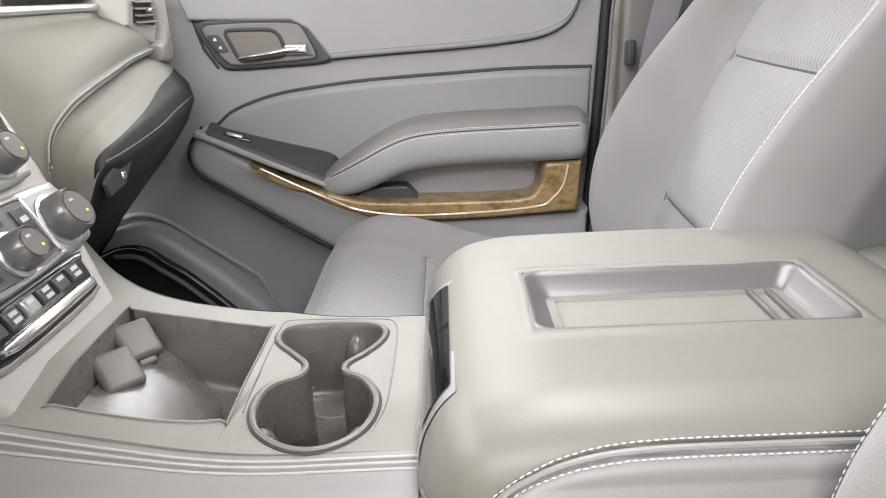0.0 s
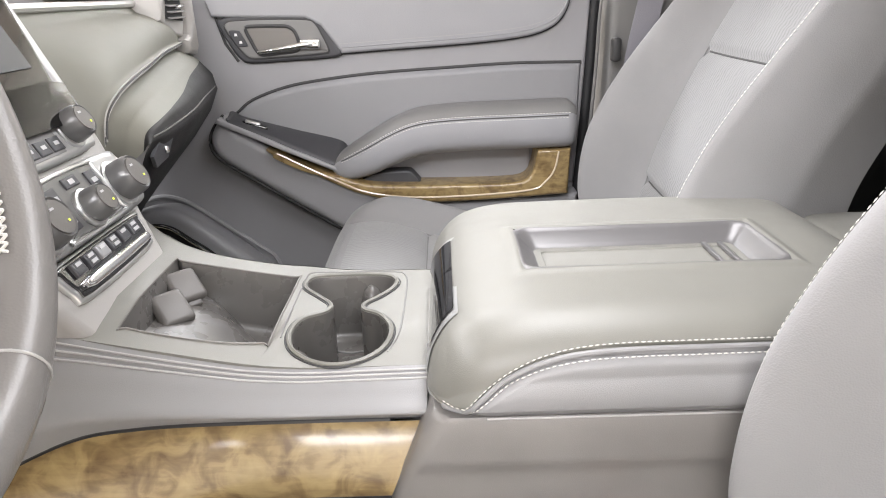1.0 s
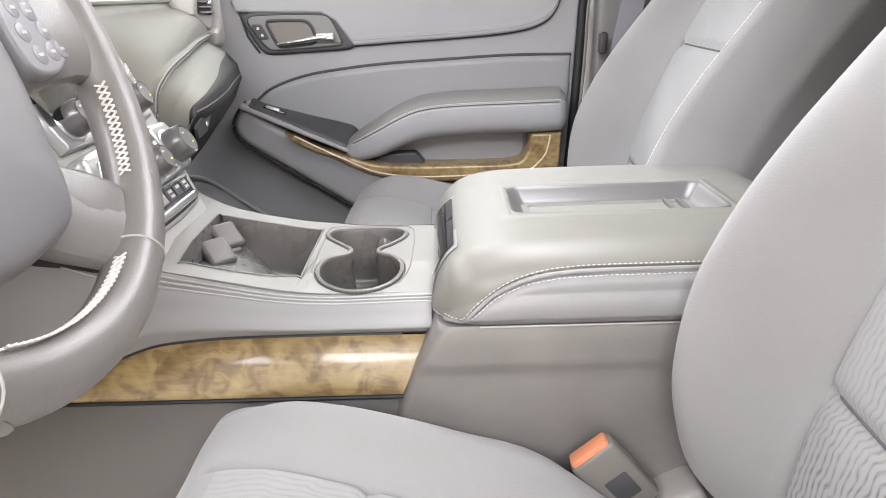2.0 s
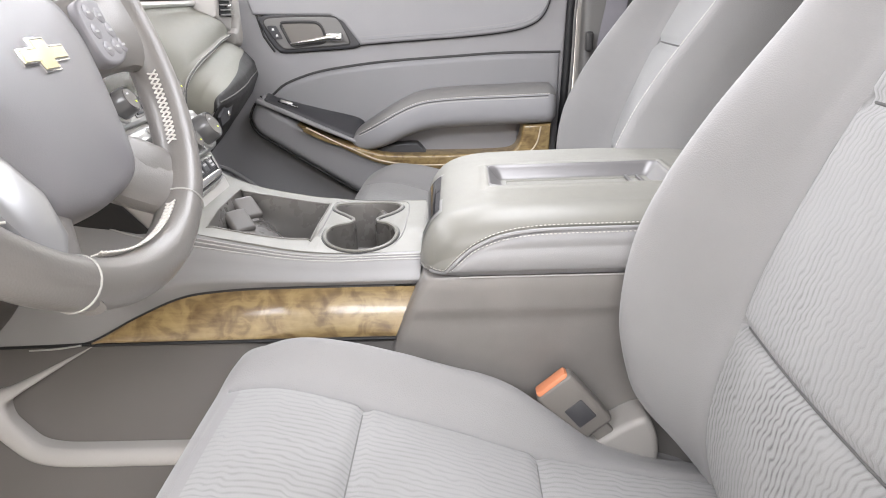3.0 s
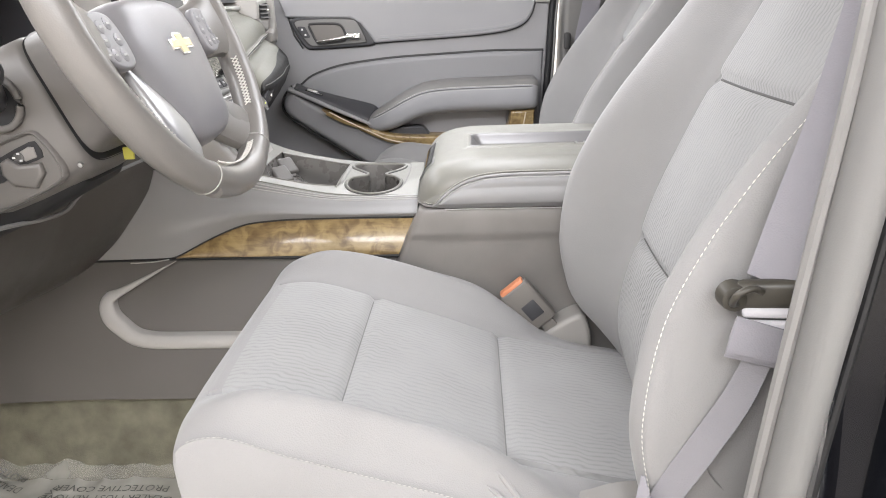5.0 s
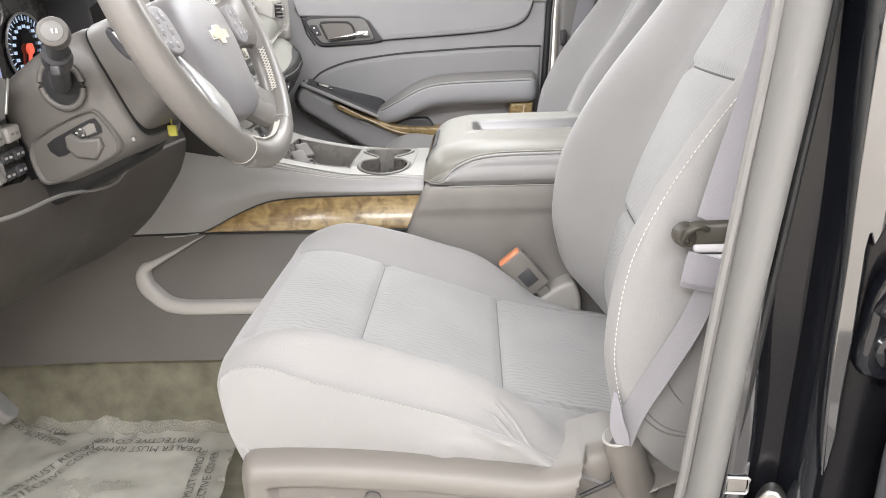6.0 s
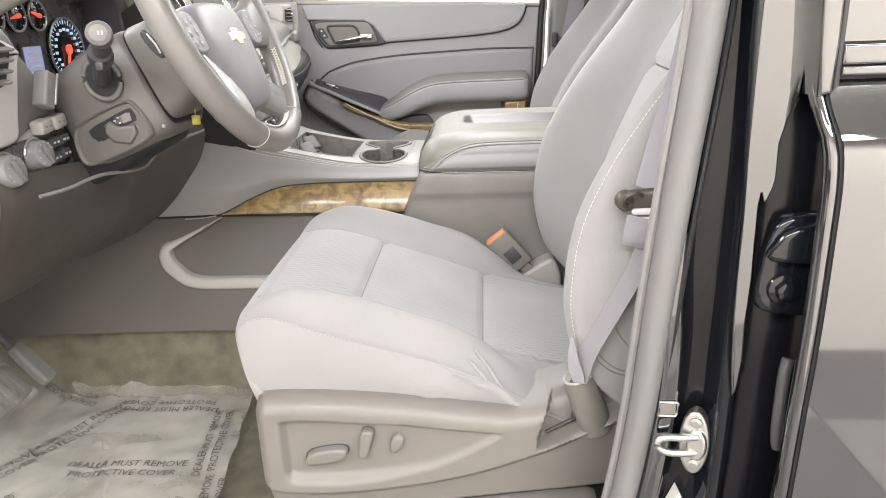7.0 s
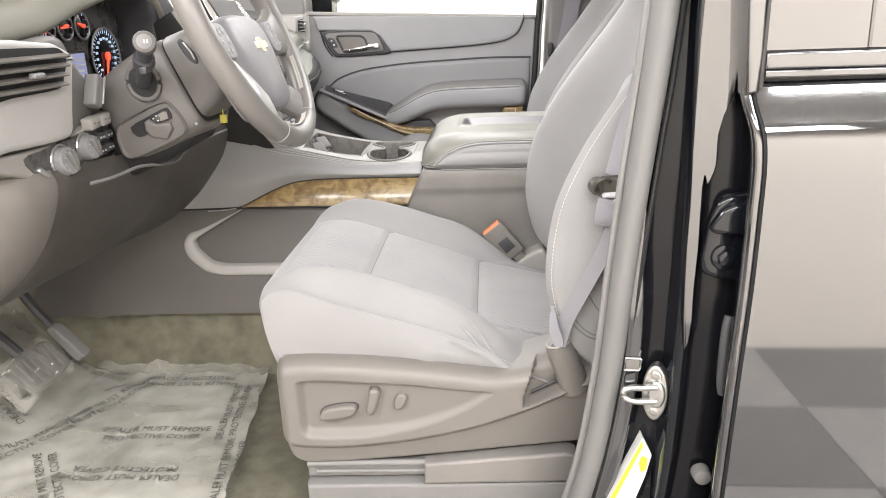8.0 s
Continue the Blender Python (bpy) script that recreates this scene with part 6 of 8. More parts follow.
# ignition opening in the near side, with a raised surround
su = xy([(-0.252, -0.034), (-0.240, -0.029), (-0.206, -0.026), (-0.166, -0.027), (-0.152, -0.034), (-0.146, -0.062), (-0.148, -0.081), (-0.160, -0.089), (-0.200, -0.091), (-0.250, -0.088), (-0.266, -0.077), (-0.262, -0.050)], 3, True)
bm = B()
c_ = Vector((-0.198, -0.060))
rings = [[CM @ Vector((c_.x + (p[0] - c_.x) * f, h, c_.y + (p[1] - c_.y) * f)) for p in su] for f, h in ((1.07, -0.076), (1.05, -0.0835), (1.01, -0.0850), (0.97, -0.0835), (0.94, -0.0785), (0.90, -0.0770))]
loft(bm, rings, cap=False)
fld = part("key_surround", bm, COLUMN, column, "moulded surround of the ignition opening", 60)
bm = B()
prism(bm, [(c_.x + (p[0] - c_.x) * 0.96, c_.y + (p[1] - c_.y) * 0.96) for p in su], "y", -0.070, -0.0805, 0.001, 2, CM)
part("key_field", bm, COLUMN, fld)
bm = B()
prism(bm, xy([(-0.234, -0.041), (-0.203, -0.038), (-0.164, -0.037), (-0.157, -0.042), (-0.159, -0.058), (-0.178, -0.057), (-0.206, -0.062), (-0.229, -0.061)], 2, True), "y", -0.075, -0.0818, 0.0, 2, CM)
part("key_recess", bm, BLACK, fld)
bm = B()
prism(bm, [(-0.206, -0.043), (-0.196, -0.042), (-0.188, -0.054), (-0.164, -0.062), (-0.166, -0.074), (-0.184, -0.085), (-0.207, -0.072), (-0.212, -0.056)], "y", -0.075, -0.0872, 0.005, 5, CM)
part("lever", bm, COLUMN, fld)
bm = B()
prism(bm, [(-0.180, -0.054), (-0.165, -0.055), (-0.162, -0.044), (-0.168, -0.041), (-0.180, -0.042)], "y", -0.078, -0.0830, 0.001, 1, CM)
part("key_plate", bm, PLASTIC_BOX, fld)
bm = B()
cyl(bm, CM @ Vector((-0.184, -0.080, -0.047)), (0, -1, 0), 0.0070, 0.0065, 0.004, 18, 0.001)
part("lock_barrel", bm, DARK_SATIN, fld, "lock barrel")
for dx_, dz_ in ((-0.004, 0.002), (0.003, 0.004), (0.002, -0.004)):
    bm = B()
    rbox(bm, CM @ Vector((-0.184 + dx_, -0.0846, -0.047 + dz_)), (0.003, 0.001, 0.002), 0)
    part("mark", bm, MARK_DIM, fld)
bm = B()
cyl(bm, CM @ Vector((-0.128, -0.076, -0.082)), (0, -1, -0.3), 0.003, 0.0028, 0.003, 12, 0.0006)
part("screw", bm, SATIN, shroud)
# stalk
st0 = CM @ Vector((-0.171, -0.0835, 0.014))
st1 = Vector((-0.276, -0.653, 1.440))
sd = (st1 - st0).normalized()
ax = Vector((0.36, -0.90, 0.24)).normalized()
bm = B()
tube(bm, [st0 + (WN * math.cos(k * 0.2618) + WU * math.sin(k * 0.2618) * 1.12) * 0.0265 for k in range(24)], 0.0042, 10, closed=True)
part("boot_ring", bm, COLUMN, column)
bm = B()
prism(bm, [(0.0255 * math.cos(k * 0.2618), 0.0285 * math.sin(k * 0.2618)) for k in range(24)], "y", 0.01, -0.0012, 0, 1, Matrix.Translation(st0) @ Matrix.Rotation(-WA, 4, "Y"))
part("boot", bm, BLACK, column)
bm = B()
tube(bm, crv([st0, st0.lerp(st1, 0.5), st1 - ax * 0.014], 4), [0.0125, 0.0125, 0.012, 0.0118, 0.0115, 0.0115, 0.0115, 0.0118, 0.012], 18)
stalk = part("stalk", bm, DARK, column, "dark turn signal stalk")
bm = B()
tube(bm, [st0.lerp(st1, 0.48), st0.lerp(st1, 0.56), st0.lerp(st1, 0.64)], [0.0165, 0.0175, 0.0160], 20)
rbox(bm, st0.lerp(st1, 0.56) + Vector((0.004, -0.012, -0.014)), (0.012, 0.012, 0.012), 0.003, 2)
part("stalk_ring", bm, DARK, stalk)
kb0 = st1 - ax * 0.020 + sd * 0.002
bm = B()
cyl(bm, kb0, ax, 0.0160, 0.0170, 0.022, 28, 0.004)
knb = part("stalk_knob", bm, COLUMN, stalk, "grey stalk end knob")
top_ = kb0 + ax * 0.022
bm = B()
cyl(bm, top_ - ax * 0.0005, ax, 0.0118, 0.0112, 0.0014, 24, 0.0004)
part("knob_cap", bm, PLASTIC, knb, "pale round marking")
for q in (-0.005, 0.0, 0.005):
    bm = B()
    rbox(bm, top_ + ax * 0.0012 + Vector((q, 0, 0)), (0.002, 0.001, 0.005), 0)
    part("mark", bm, MARK, knb)

# ---- driver side of the dashboard ----
ddash = thing("driver_dashboard", (-0.5, -0.55, 1.0), "grey plastic driver side dashboard with vent and light switches", "dashboard")
# knee panel
kn = [(-0.395, 1.262), (-0.388, 1.235), (-0.400, 1.195), (-0.43, 1.140), (-0.48, 1.085), (-0.56, 1.030), (-0.68, 0.985), (-0.85, 0.94)]
kc = [Vector((q[0], 0, q[1])) for q in kn]
kc = crv([(p.x, 0, p.z) for p in kc], 5)


def knee(u, v):
    y = -0.800 + 0.62 * v
    p = kc[round(u * (len(kc) - 1))]
    bow = 0.035 * step(0.65, 1.0, v) + 0.03 * (v - 0.5)
    return Vector((p.x + bow - 0.03 * step(0.15, 0.0, v), y, p.z - 0.015 * math.exp(-((v - 0.55) / 0.2) ** 2) * (1 - u)))


# Knee plastic is darkened for the shade on its downward face.
bm = B()
grid(bm, knee, len(kc) - 1, 50, keep=lambda u, v: v > 0.10)
kp = part("knee_panel", bm, PLASTIC_KNEE, ddash, "warm grey lower knee panel, darkened for its shaded underside")
# Paler rod imitates the highlight along the knee panel's edge.
bm = B()
tube(bm, crv([(-0.372, -0.70, 1.236), (-0.358, -0.654, 1.236), (-0.352, -0.577, 1.237), (-0.345, -0.50, 1.226), (-0.340, -0.455, 1.224), (-0.338, -0.41, 1.237), (-0.335, -0.32, 1.243), (-0.325, -0.22, 1.245)], 8), 0.0028, 8)
part("knee_edge", bm, PLASTIC, kp)
bm = B()
prism(bm, [(-0.60, 1.19), (-0.31, 1.235), (-0.19, 1.28), (-0.19, 1.335), (-0.60, 1.335)], "x", -0.60, -0.43)
part("dash_back", bm, SHADE, ddash)
# rounded end of the knee panel next to the door, coloured lighter where lit
bm = B()


def knee_end(u, v):
    p = knee(u, 0.10)
    q = v * 1.9
    return Vector((p.x + 0.006 - 0.10 * (1 - math.cos(q)), p.y - 0.10 * math.sin(q), p.z + 0.004))


grid(bm, knee_end, len(kc) - 1, 16, keep=lambda u, v: u < 0.75)
part("end_piece", bm, PLASTIC_BROWN, ddash, "warm grey dash end")
# vent housing
bm = B()
prism(bm, xy([(-0.90, 1.318), (-0.815, 1.306), (-0.70, 1.302), (-0.664, 1.308), (-0.652, 1.34), (-0.630, 1.405), (-0.622, 1.422), (-0.655, 1.438), (-0.70, 1.446), (-0.90, 1.446)], 3, True), "x", -0.54, -0.405, 0.008, 4)
vh = part("vent_housing", bm, VENT, ddash, "pale grey air vent housing")
bm = B()
prism(bm, xy([(-0.88, 1.374), (-0.80, 1.376), (-0.685, 1.378), (-0.666, 1.392), (-0.650, 1.420), (-0.662, 1.434), (-0.70, 1.438), (-0.88, 1.436)], 3, True), "x", -0.41, -0.4035, 0.0)
part("vent_mouth", bm, BLACK, vh)
for k in range(4):
    bm = B()
    prism(bm, [(-0.86, -0.0017), (-0.676 + 0.006 * k, -0.0017), (-0.672 + 0.006 * k, 0.0017), (-0.86, 0.0017)], "x", -0.010, 0.010, 0.0012, 2, Matrix.Translation((-0.401, 0, 1.386 + 0.0135 * k)) @ Matrix.Rotation(radians(16), 4, "Y"))
    part("slat", bm, PLASTIC_BROWN, vh)
for k in range(8):
    bm = B()
    rbox(bm, (-0.408, -0.845 + 0.022 * k, 1.406), (0.006, 0.002, 0.052), 0)
    part("vane", bm, SHADE, vh)
bm = B()
rbox(bm, (-0.391, -0.752, 1.402), (0.012, 0.026, 0.008), 0.003, 2)
part("tab", bm, SATIN_GREY, vh)
# dark inner cheek between the vent and the column
bm = B()
prism(bm, xy([(-0.70, 1.29), (-0.70, 1.43), (-0.66, 1.452), (-0.615, 1.450), (-0.590, 1.415), (-0.545, 1.36), (-0.53, 1.29)], 3, True), "x", -0.56, -0.425, 0.010, 4)
part("inner_cheek", bm, PLASTIC, ddash)
# light switch panel
bm = B()
prism(bm, xy([(-0.86, 1.306), (-0.80, 1.300), (-0.665, 1.300), (-0.60, 1.315), (-0.53, 1.312), (-0.53, 1.245), (-0.60, 1.232), (-0.70, 1.228), (-0.78, 1.262), (-0.86, 1.290)], 3, True), "x", -0.50, -0.415, 0.005, 3)
lp = part("light_panel", bm, PLASTIC_LIGHT, ddash, "grey panel with light switches")
bm = B()
prism(bm, xy([(-0.785, 1.290), (-0.72, 1.296), (-0.62, 1.304), (-0.545, 1.304), (-0.540, 1.255), (-0.62, 1.244), (-0.70, 1.240), (-0.755, 1.258)], 3, True), "x", -0.42, -0.4130, 0.001, 1)
part("switch_plate", bm, DARK_SATIN, lp, "glossy dark switch plate")
for y, z, r in ((-0.700, 1.270, 0.0235), (-0.628, 1.279, 0.0215)):
    bm = B()
    tube(bm, [(-0.412, y + r * 1.10 * math.cos(k * 0.2244), z + r * 1.10 * math.sin(k * 0.2244)) for k in range(28)], 0.0022, 8, closed=True)
    part("switch_ring", bm, SATIN, lp)
    bm = B()
    cyl(bm, (-0.413, y, z), (1, -0.1, 0.15), r, r * 0.90, 0.018, 30, 0.003)
    kb = part("light_switch", bm, SATIN_GREY, lp, "round grey light switch")
    bm = B()
    rbox(bm, (-0.392, y - 0.001, z + 0.002), (0.008, 0.007, r * 1.5), 0.002, 2, Matrix.Rotation(radians(30), 3, "X"))
    part("grip", bm, PLASTIC, kb)
    for k in range(9):
        a = radians(20 + 35 * k)
        bm = B()
        rbox(bm, (-0.3945, y - 0.0015 + r * 0.72 * math.cos(a), z + 0.003 + r * 0.72 * math.sin(a)), (0.0012, 0.0028, 0.0018), 0)
        part("mark", bm, MARK_DIM, kb)
for i, (y, z) in enumerate(((-0.606, 1.316), (-0.571, 1.318), (-0.588, 1.290), (-0.562, 1.291), (-0.590, 1.268), (-0.564, 1.270))):
    bm = B()
    rbox(bm, (-0.408, y, z), (0.020 if i < 2 else 0.012, 0.030 if i < 2 else 0.020, 0.020 if i < 2 else 0.013), 0.004 if i < 2 else 0.002, 3, Matrix.Rotation(radians(6), 3, "X"))
    b_ = part("button", bm, PLASTIC_LIGHT if i < 2 else DARK, lp, "pale grey push button" if i < 2 else "")
    for q in (-1, 1):
        bm = B()
        rbox(bm, (-0.3975 if i < 2 else -0.4015, y + q * 0.005, z), (0.001, 0.005, 0.003), 0)
        part("mark", bm, PLASTIC if i < 2 else MARK_DIM, b_)
bm = B()
rbox(bm, (-0.410, -0.752, 1.262), (0.010, 0.034, 0.009), 0.003, 2, Matrix.Rotation(radians(-38), 3, "X"))
part("dimmer", bm, SATIN, lp)
# paddle between vent and column
bm = B()
rbox(bm, (-0.398, -0.598, 1.366), (0.022, 0.024, 0.052), 0.004, 3, Matrix.Rotation(radians(-26), 3, "X"))
pdl = part("side_lever", bm, PLASTIC, ddash)
bm = B()
rbox(bm, (-0.386, -0.588, 1.366), (0.003, 0.004, 0.046), 0.001, 1, Matrix.Rotation(radians(-26), 3, "X"))
part("bright_edge", bm, SATIN, pdl)

# ---- instrument cluster ----
cluster = thing("instrument_cluster", (-0.54, -0.42, 1.43), "lit instrument cluster with red pointers and pale blue figures", "instrument cluster")
bm = B()
prism(bm, xy([(-0.62, 1.32), (-0.10, 1.32), (-0.10, 1.50), (-0.26, 1.55), (-0.56, 1.55), (-0.62, 1.48)], 2, True), "x", -0.60, -0.535, 0.004)
part("backplate", bm, DARK_SATIN, cluster)
DIAL = glow("dial_blue", (0.50, 0.62, 0.80), 0.75)
DIAL_RED = glow("dial_red", (0.90, 0.13, 0.07), 0.8)
LCD = glow("lit_display", (0.26, 0.28, 0.45), 0.8)


def dial(y, z, r, ticks, needle, small=False):
    b = B()
    cyl(b, (-0.536, y, z), (1, 0, 0), r, r, 0.006, 32, 0.001)
    face = part("dial", b, GLOSS, cluster, "round dial")
    b = B()
    tube(b, [(-0.528, y + r * 0.98 * math.cos(2 * math.pi * k / 40), z + r * 0.98 * math.sin(2 * math.pi * k / 40)) for k in range(40)], 0.0022, 6, closed=True)
    part("dial_ring", b, SATIN_GREY, face)
    for k in range(ticks):
        a = radians(225 - 270 * k / (ticks - 1))
        b = B()
        rbox(b, (-0.5285, y + r * 0.86 * math.cos(a), z + r * 0.86 * math.sin(a)), (0.001, 0.0012 if small else 0.0015 if k % 2 == 0 else 0.0008, r * (0.16 if k % 2 == 0 else 0.10)), 0, 1, Matrix.Rotation(a - math.pi / 2, 3, "X"))
        part("tick", b, DIAL, face)
        if not small and k % 2 == 0:
            b = B()
            for q in (-0.0024, 0.0024):
                rbox(b, (-0.5285, y + r * 0.64 * math.cos(a) + q, z + r * 0.63 * math.sin(a)), (0.001, 0.0030, 0.0048), 0)
            part("figure", b, DIAL, face)
    a = radians(needle)
    b = B()
    tube(b, [(-0.525, y - r * 0.15 * math.cos(a), z - r * 0.15 * math.sin(a)), (-0.525, y + r * 0.8 * math.cos(a), z + r * 0.8 * math.sin(a))], [0.004, 0.0015], 6)
    cyl(b, (-0.527, y, z), (1, 0, 0), r * 0.16, r * 0.14, 0.004, 14)
    part("pointer", b, DIAL_RED, face, "red pointer")


dial(-0.288, 1.408, 0.056, 29, 250)
dial(-0.500, 1.408, 0.056, 29, 235)
for k in range(3):
    dial(-0.478 + 0.058 * k, 1.468, 0.025, 8, 215 - 25 * k, True)
bm = B()
rbox(bm, (-0.532, -0.394, 1.392), (0.004, 0.062, 0.066), 0.002, 1)
lcd = part("display", bm, SHADE, cluster)
bm = B()
rbox(bm, (-0.5295, -0.394, 1.392), (0.001, 0.050, 0.054), 0)
lit = part("display_field", bm, LCD, lcd, "lit display")
for k in range(4):
    bm = B()
    rbox(bm, (-0.5285, -0.394, 1.377 + 0.010 * k), (0.001, 0.036 - 0.006 * (k % 2), 0.004), 0)
    part("bar", bm, MARK, lit)
# hood over the cluster: its lip runs down to the vent, the top is olive grey
hd = crv([(-0.80, 0, 1.440), (-0.70, 0, 1.448), (-0.616, 0, 1.458), (-0.525, 0, 1.483), (-0.423, 0, 1.507), (-0.305, 0, 1.530), (-0.22, 0, 1.515), (-0.165, 0, 1.455), (-0.155, 0, 1.40)], 6)
bm = B()
grid(bm, lambda u, v: Vector((-0.60 + 0.15 * u, hd[round(v * (len(hd) - 1))].x, hd[round(v * (len(hd) - 1))].z + 0.004 * u)), 4, len(hd) - 1)
hood = part("hood", bm, SHADE, cluster, "dark underside of the hood")
bm = B()
rings = []
for q in hd:
    k = step(-0.62, -0.45, q.x)
    rings.append([Vector((-0.452, q.x, q.z)), Vector((-0.446, q.x, q.z + 0.004)), Vector((-0.444, q.x, q.z + 0.010)), Vector((-0.447, q.x, q.z + 0.020)), Vector((-0.456, q.x, q.z + 0.030)), Vector((-0.49, q.x, q.z + 0.040)), Vector((-0.60, q.x, q.z + 0.052)), Vector((-0.75, q.x, q.z + 0.055)), Vector((-0.75, q.x, q.z + 0.03)), Vector((-0.60, q.x, q.z + 0.006))])
loft(bm, rings)
part("hood_lip", bm, LEATHER_DASH, hood, "olive grey hood with a soft lip", 60)
# panel closing the dash between the cluster and the centre
bm = B()
prism(bm, xy([(-0.20, 1.30), (-0.08, 1.30), (-0.07, 1.42), (-0.09, 1.50), (-0.16, 1.54), (-0.24, 1.545), (-0.20, 1.47)], 3, True), "x", -0.58, -0.455, 0.012, 4)
part("side_panel", bm, DARK, ddash)
bm = B()
tube(bm, crv([(-0.49, -0.345, 1.352), (-0.485, -0.325, 1.362), (-0.478, -0.295, 1.368), (-0.47, -0.25, 1.366), (-0.465, -0.21, 1.36)], 5), 0.006, 10)
part("lower_bezel", bm, SATIN_GREY, cluster)
# small green tag under the column
bm = B()
rbox(bm, (-0.2325, -0.480, 1.3015), (0.013, 0.004, 0.015), 0.001, 1)
rbox(bm, (-0.2325, -0.480, 1.3125), (0.0015, 0.003, 0.012), 0.0004, 1)
solid("paper_tag", bm, mat("tag_yellow", (0.58, 0.55, 0.10), 0.6), "small yellow green tag hanging under the column", "tag")

# ---- pedals ----
pedal = thing("accelerator_pedal", (-0.66, -0.37, 0.80), "grey plastic accelerator pedal", "pedal")
bm = B()
prism(bm, xy([(-0.016, -0.045), (0.016, -0.045), (0.019, -0.02), (0.016, 0.042), (-0.014, 0.045), (-0.018, 0.0)], 3, True), "x", -0.008, 0.010, 0.006, 3, Matrix.Translation((-0.672, -0.378, 0.822)) @ Matrix.Rotation(radians(-38), 4, "Y"))
part("plate", bm, PLASTIC, pedal)
bm = B()
tube(bm, crv([(-0.69, -0.378, 0.835), (-0.76, -0.38, 0.95), (-0.82, -0.36, 1.10)], 4), 0.010, 8)
part("arm", bm, DARK, pedal)
brake = thing("brake_pedal", (-0.74, -0.50, 0.80), "ribbed brake pedal with worn rubber pad", "pedal")
BM_ = Matrix.Translation((-0.655, -0.52, 0.830)) @ Matrix.Rotation(radians(-40), 4, "Y")
bm = B()
prism(bm, xy([(-0.065, -0.036), (0.065, -0.036), (0.07, 0.0), (0.062, 0.036), (-0.062, 0.036), (-0.07, 0.0)], 3, True), "x", -0.012, 0.006, 0.004, 3, BM_)
part("pad", bm, RUBBER, brake, "worn grey rubber pad")
for k in range(7):
    bm = B()
    prism(bm, [(-0.055 + 0.018 * k - 0.005, -0.028), (-0.055 + 0.018 * k + 0.004, -0.028), (-0.055 + 0.018 * k + 0.004, 0.028), (-0.055 + 0.018 * k - 0.005, 0.028)], "x", 0.004, 0.010, 0.001, 1, BM_)
    part("rib", bm, RUBBER, brake)
bm = B()
tube(bm, crv([(-0.67, -0.52, 0.84), (-0.78, -0.50, 0.95), (-0.84, -0.47, 1.10)], 4), 0.012, 8)
part("arm", bm, DARK, brake)

# clear plastic crumpled over the brake pedal
bm = B()


def wrap(u, v):
    y, z = (u - 0.5) * 0.185, (v - 0.5) * 0.120
    e = max(abs(u - 0.5), abs(v - 0.5)) * 2
    q = noise.noise((y * 40, z * 40, 3)) + 0.6 * abs(noise.noise((y * 90, z * 90, 8)))
    return BM_ @ Vector((0.018 + 0.010 * q - 0.045 * e ** 5, y * (1 - 0.12 * e ** 4), z * (1 - 0.12 * e ** 4)))


grid(bm, wrap, 40, 28)
solid("plastic_wrap", bm, WRAP, "clear crumpled plastic wrapped over the brake pedal", "plastic film", smooth=20)

# ---- driver seat: shield, switches, rails, buckle ----
s_top = prof([(-0.105, 0.943), (-0.092, 0.960), (-0.070, 0.965), (0.007, 0.965), (0.093, 0.959), (0.179, 0.949), (0.239, 0.942), (0.269, 0.944), (0.299, 0.951), (0.34, 0.962), (0.40, 0.958), (0.45, 0.938)])
s_bot = prof([(-0.105, 0.889), (-0.098, 0.829), (-0.088, 0.794), (-0.070, 0.777), (-0.046, 0.774), (0.083, 0.785), (0.264, 0.802), (0.361, 0.809), (0.45, 0.819)])
s_ridge = prof([(-0.10, 0.855), (-0.066, 0.835), (-0.050, 0.825), (-0.02, 0.823), (0.041, 0.826), (0.132, 0.846), (0.20, 0.877), (0.25, 0.910), (0.281, 0.935), (0.32, 0.955)])
s_low = prof([(-0.10, 0.830), (-0.059, 0.821), (0.041, 0.824), (0.176, 0.847), (0.281, 0.882), (0.391, 0.934), (0.45, 0.960)])
s_field = prof([(-0.08, 0.930), (-0.031, 0.933), (0.092, 0.928), (0.17, 0.920), (0.221, 0.916), (0.30, 0.911)])


def shield_y(x, z):
    """Depth of the side shield: rolled shoulder, sunk switch field, swept ridge, lower flank and the hollow at the belt anchor."""
    y = -0.772
    d = s_top(x) - z
    if d < 0.024:
        y += 0.030 * (1 - math.sqrt(max(0.0, 1 - (1 - d / 0.024) ** 2)))
    e = (x + 0.105) / 0.026
    if e < 1:
        y += 0.060 * (1 - math.sqrt(max(0.0, 1 - (1 - e) ** 2)))
    low = s_low(x) - z
    y += 0.16 * max(low - 0.004, 0) + 0.010 * step(0.0, 0.012, low)
    g = z - s_bot(x)
    if g < 0.008:
        y += 0.012 * (1 - math.sqrt(max(0.0, 1 - (1 - g / 0.008) ** 2)))
    up = s_field(x) - z
    inner = s_ridge(x) + 0.006
    deep = 0.013 * step(0.235, 0.02, x)
    y += deep * step(-0.0015, 0.0035, up) * step(inner, inner + 0.018, z) * step(-0.066, -0.052, x)
    # a soft fall below the shoulder line towards the ridge
    y += 0.005 * step(0.0, 0.004, up) * step(0.10, 0.20, x) * step(0.27, 0.22, x) * step(inner, inner + 0.012, z)
    edge = 0.285 + 0.5 * max(z - 0.90, 0) ** 1.15
    hol = step(edge, edge + 0.009, x) * step(s_low(x) - 0.002, s_low(x) + 0.008, z) * step(0.274, 0.290, x)
    y += 0.032 * hol
    return y


def shield_at(u, v):
    x = -0.105 + 0.553 * (0.25 * u * u + 0.75 * u)
    w = 0.5 - 0.5 * math.cos(math.pi * v)
    w = 0.45 * w + 0.55 * v
    z = s_bot(x) + (s_top(x) - s_bot(x)) * w
    return Vector((x, shield_y(x, z), z))


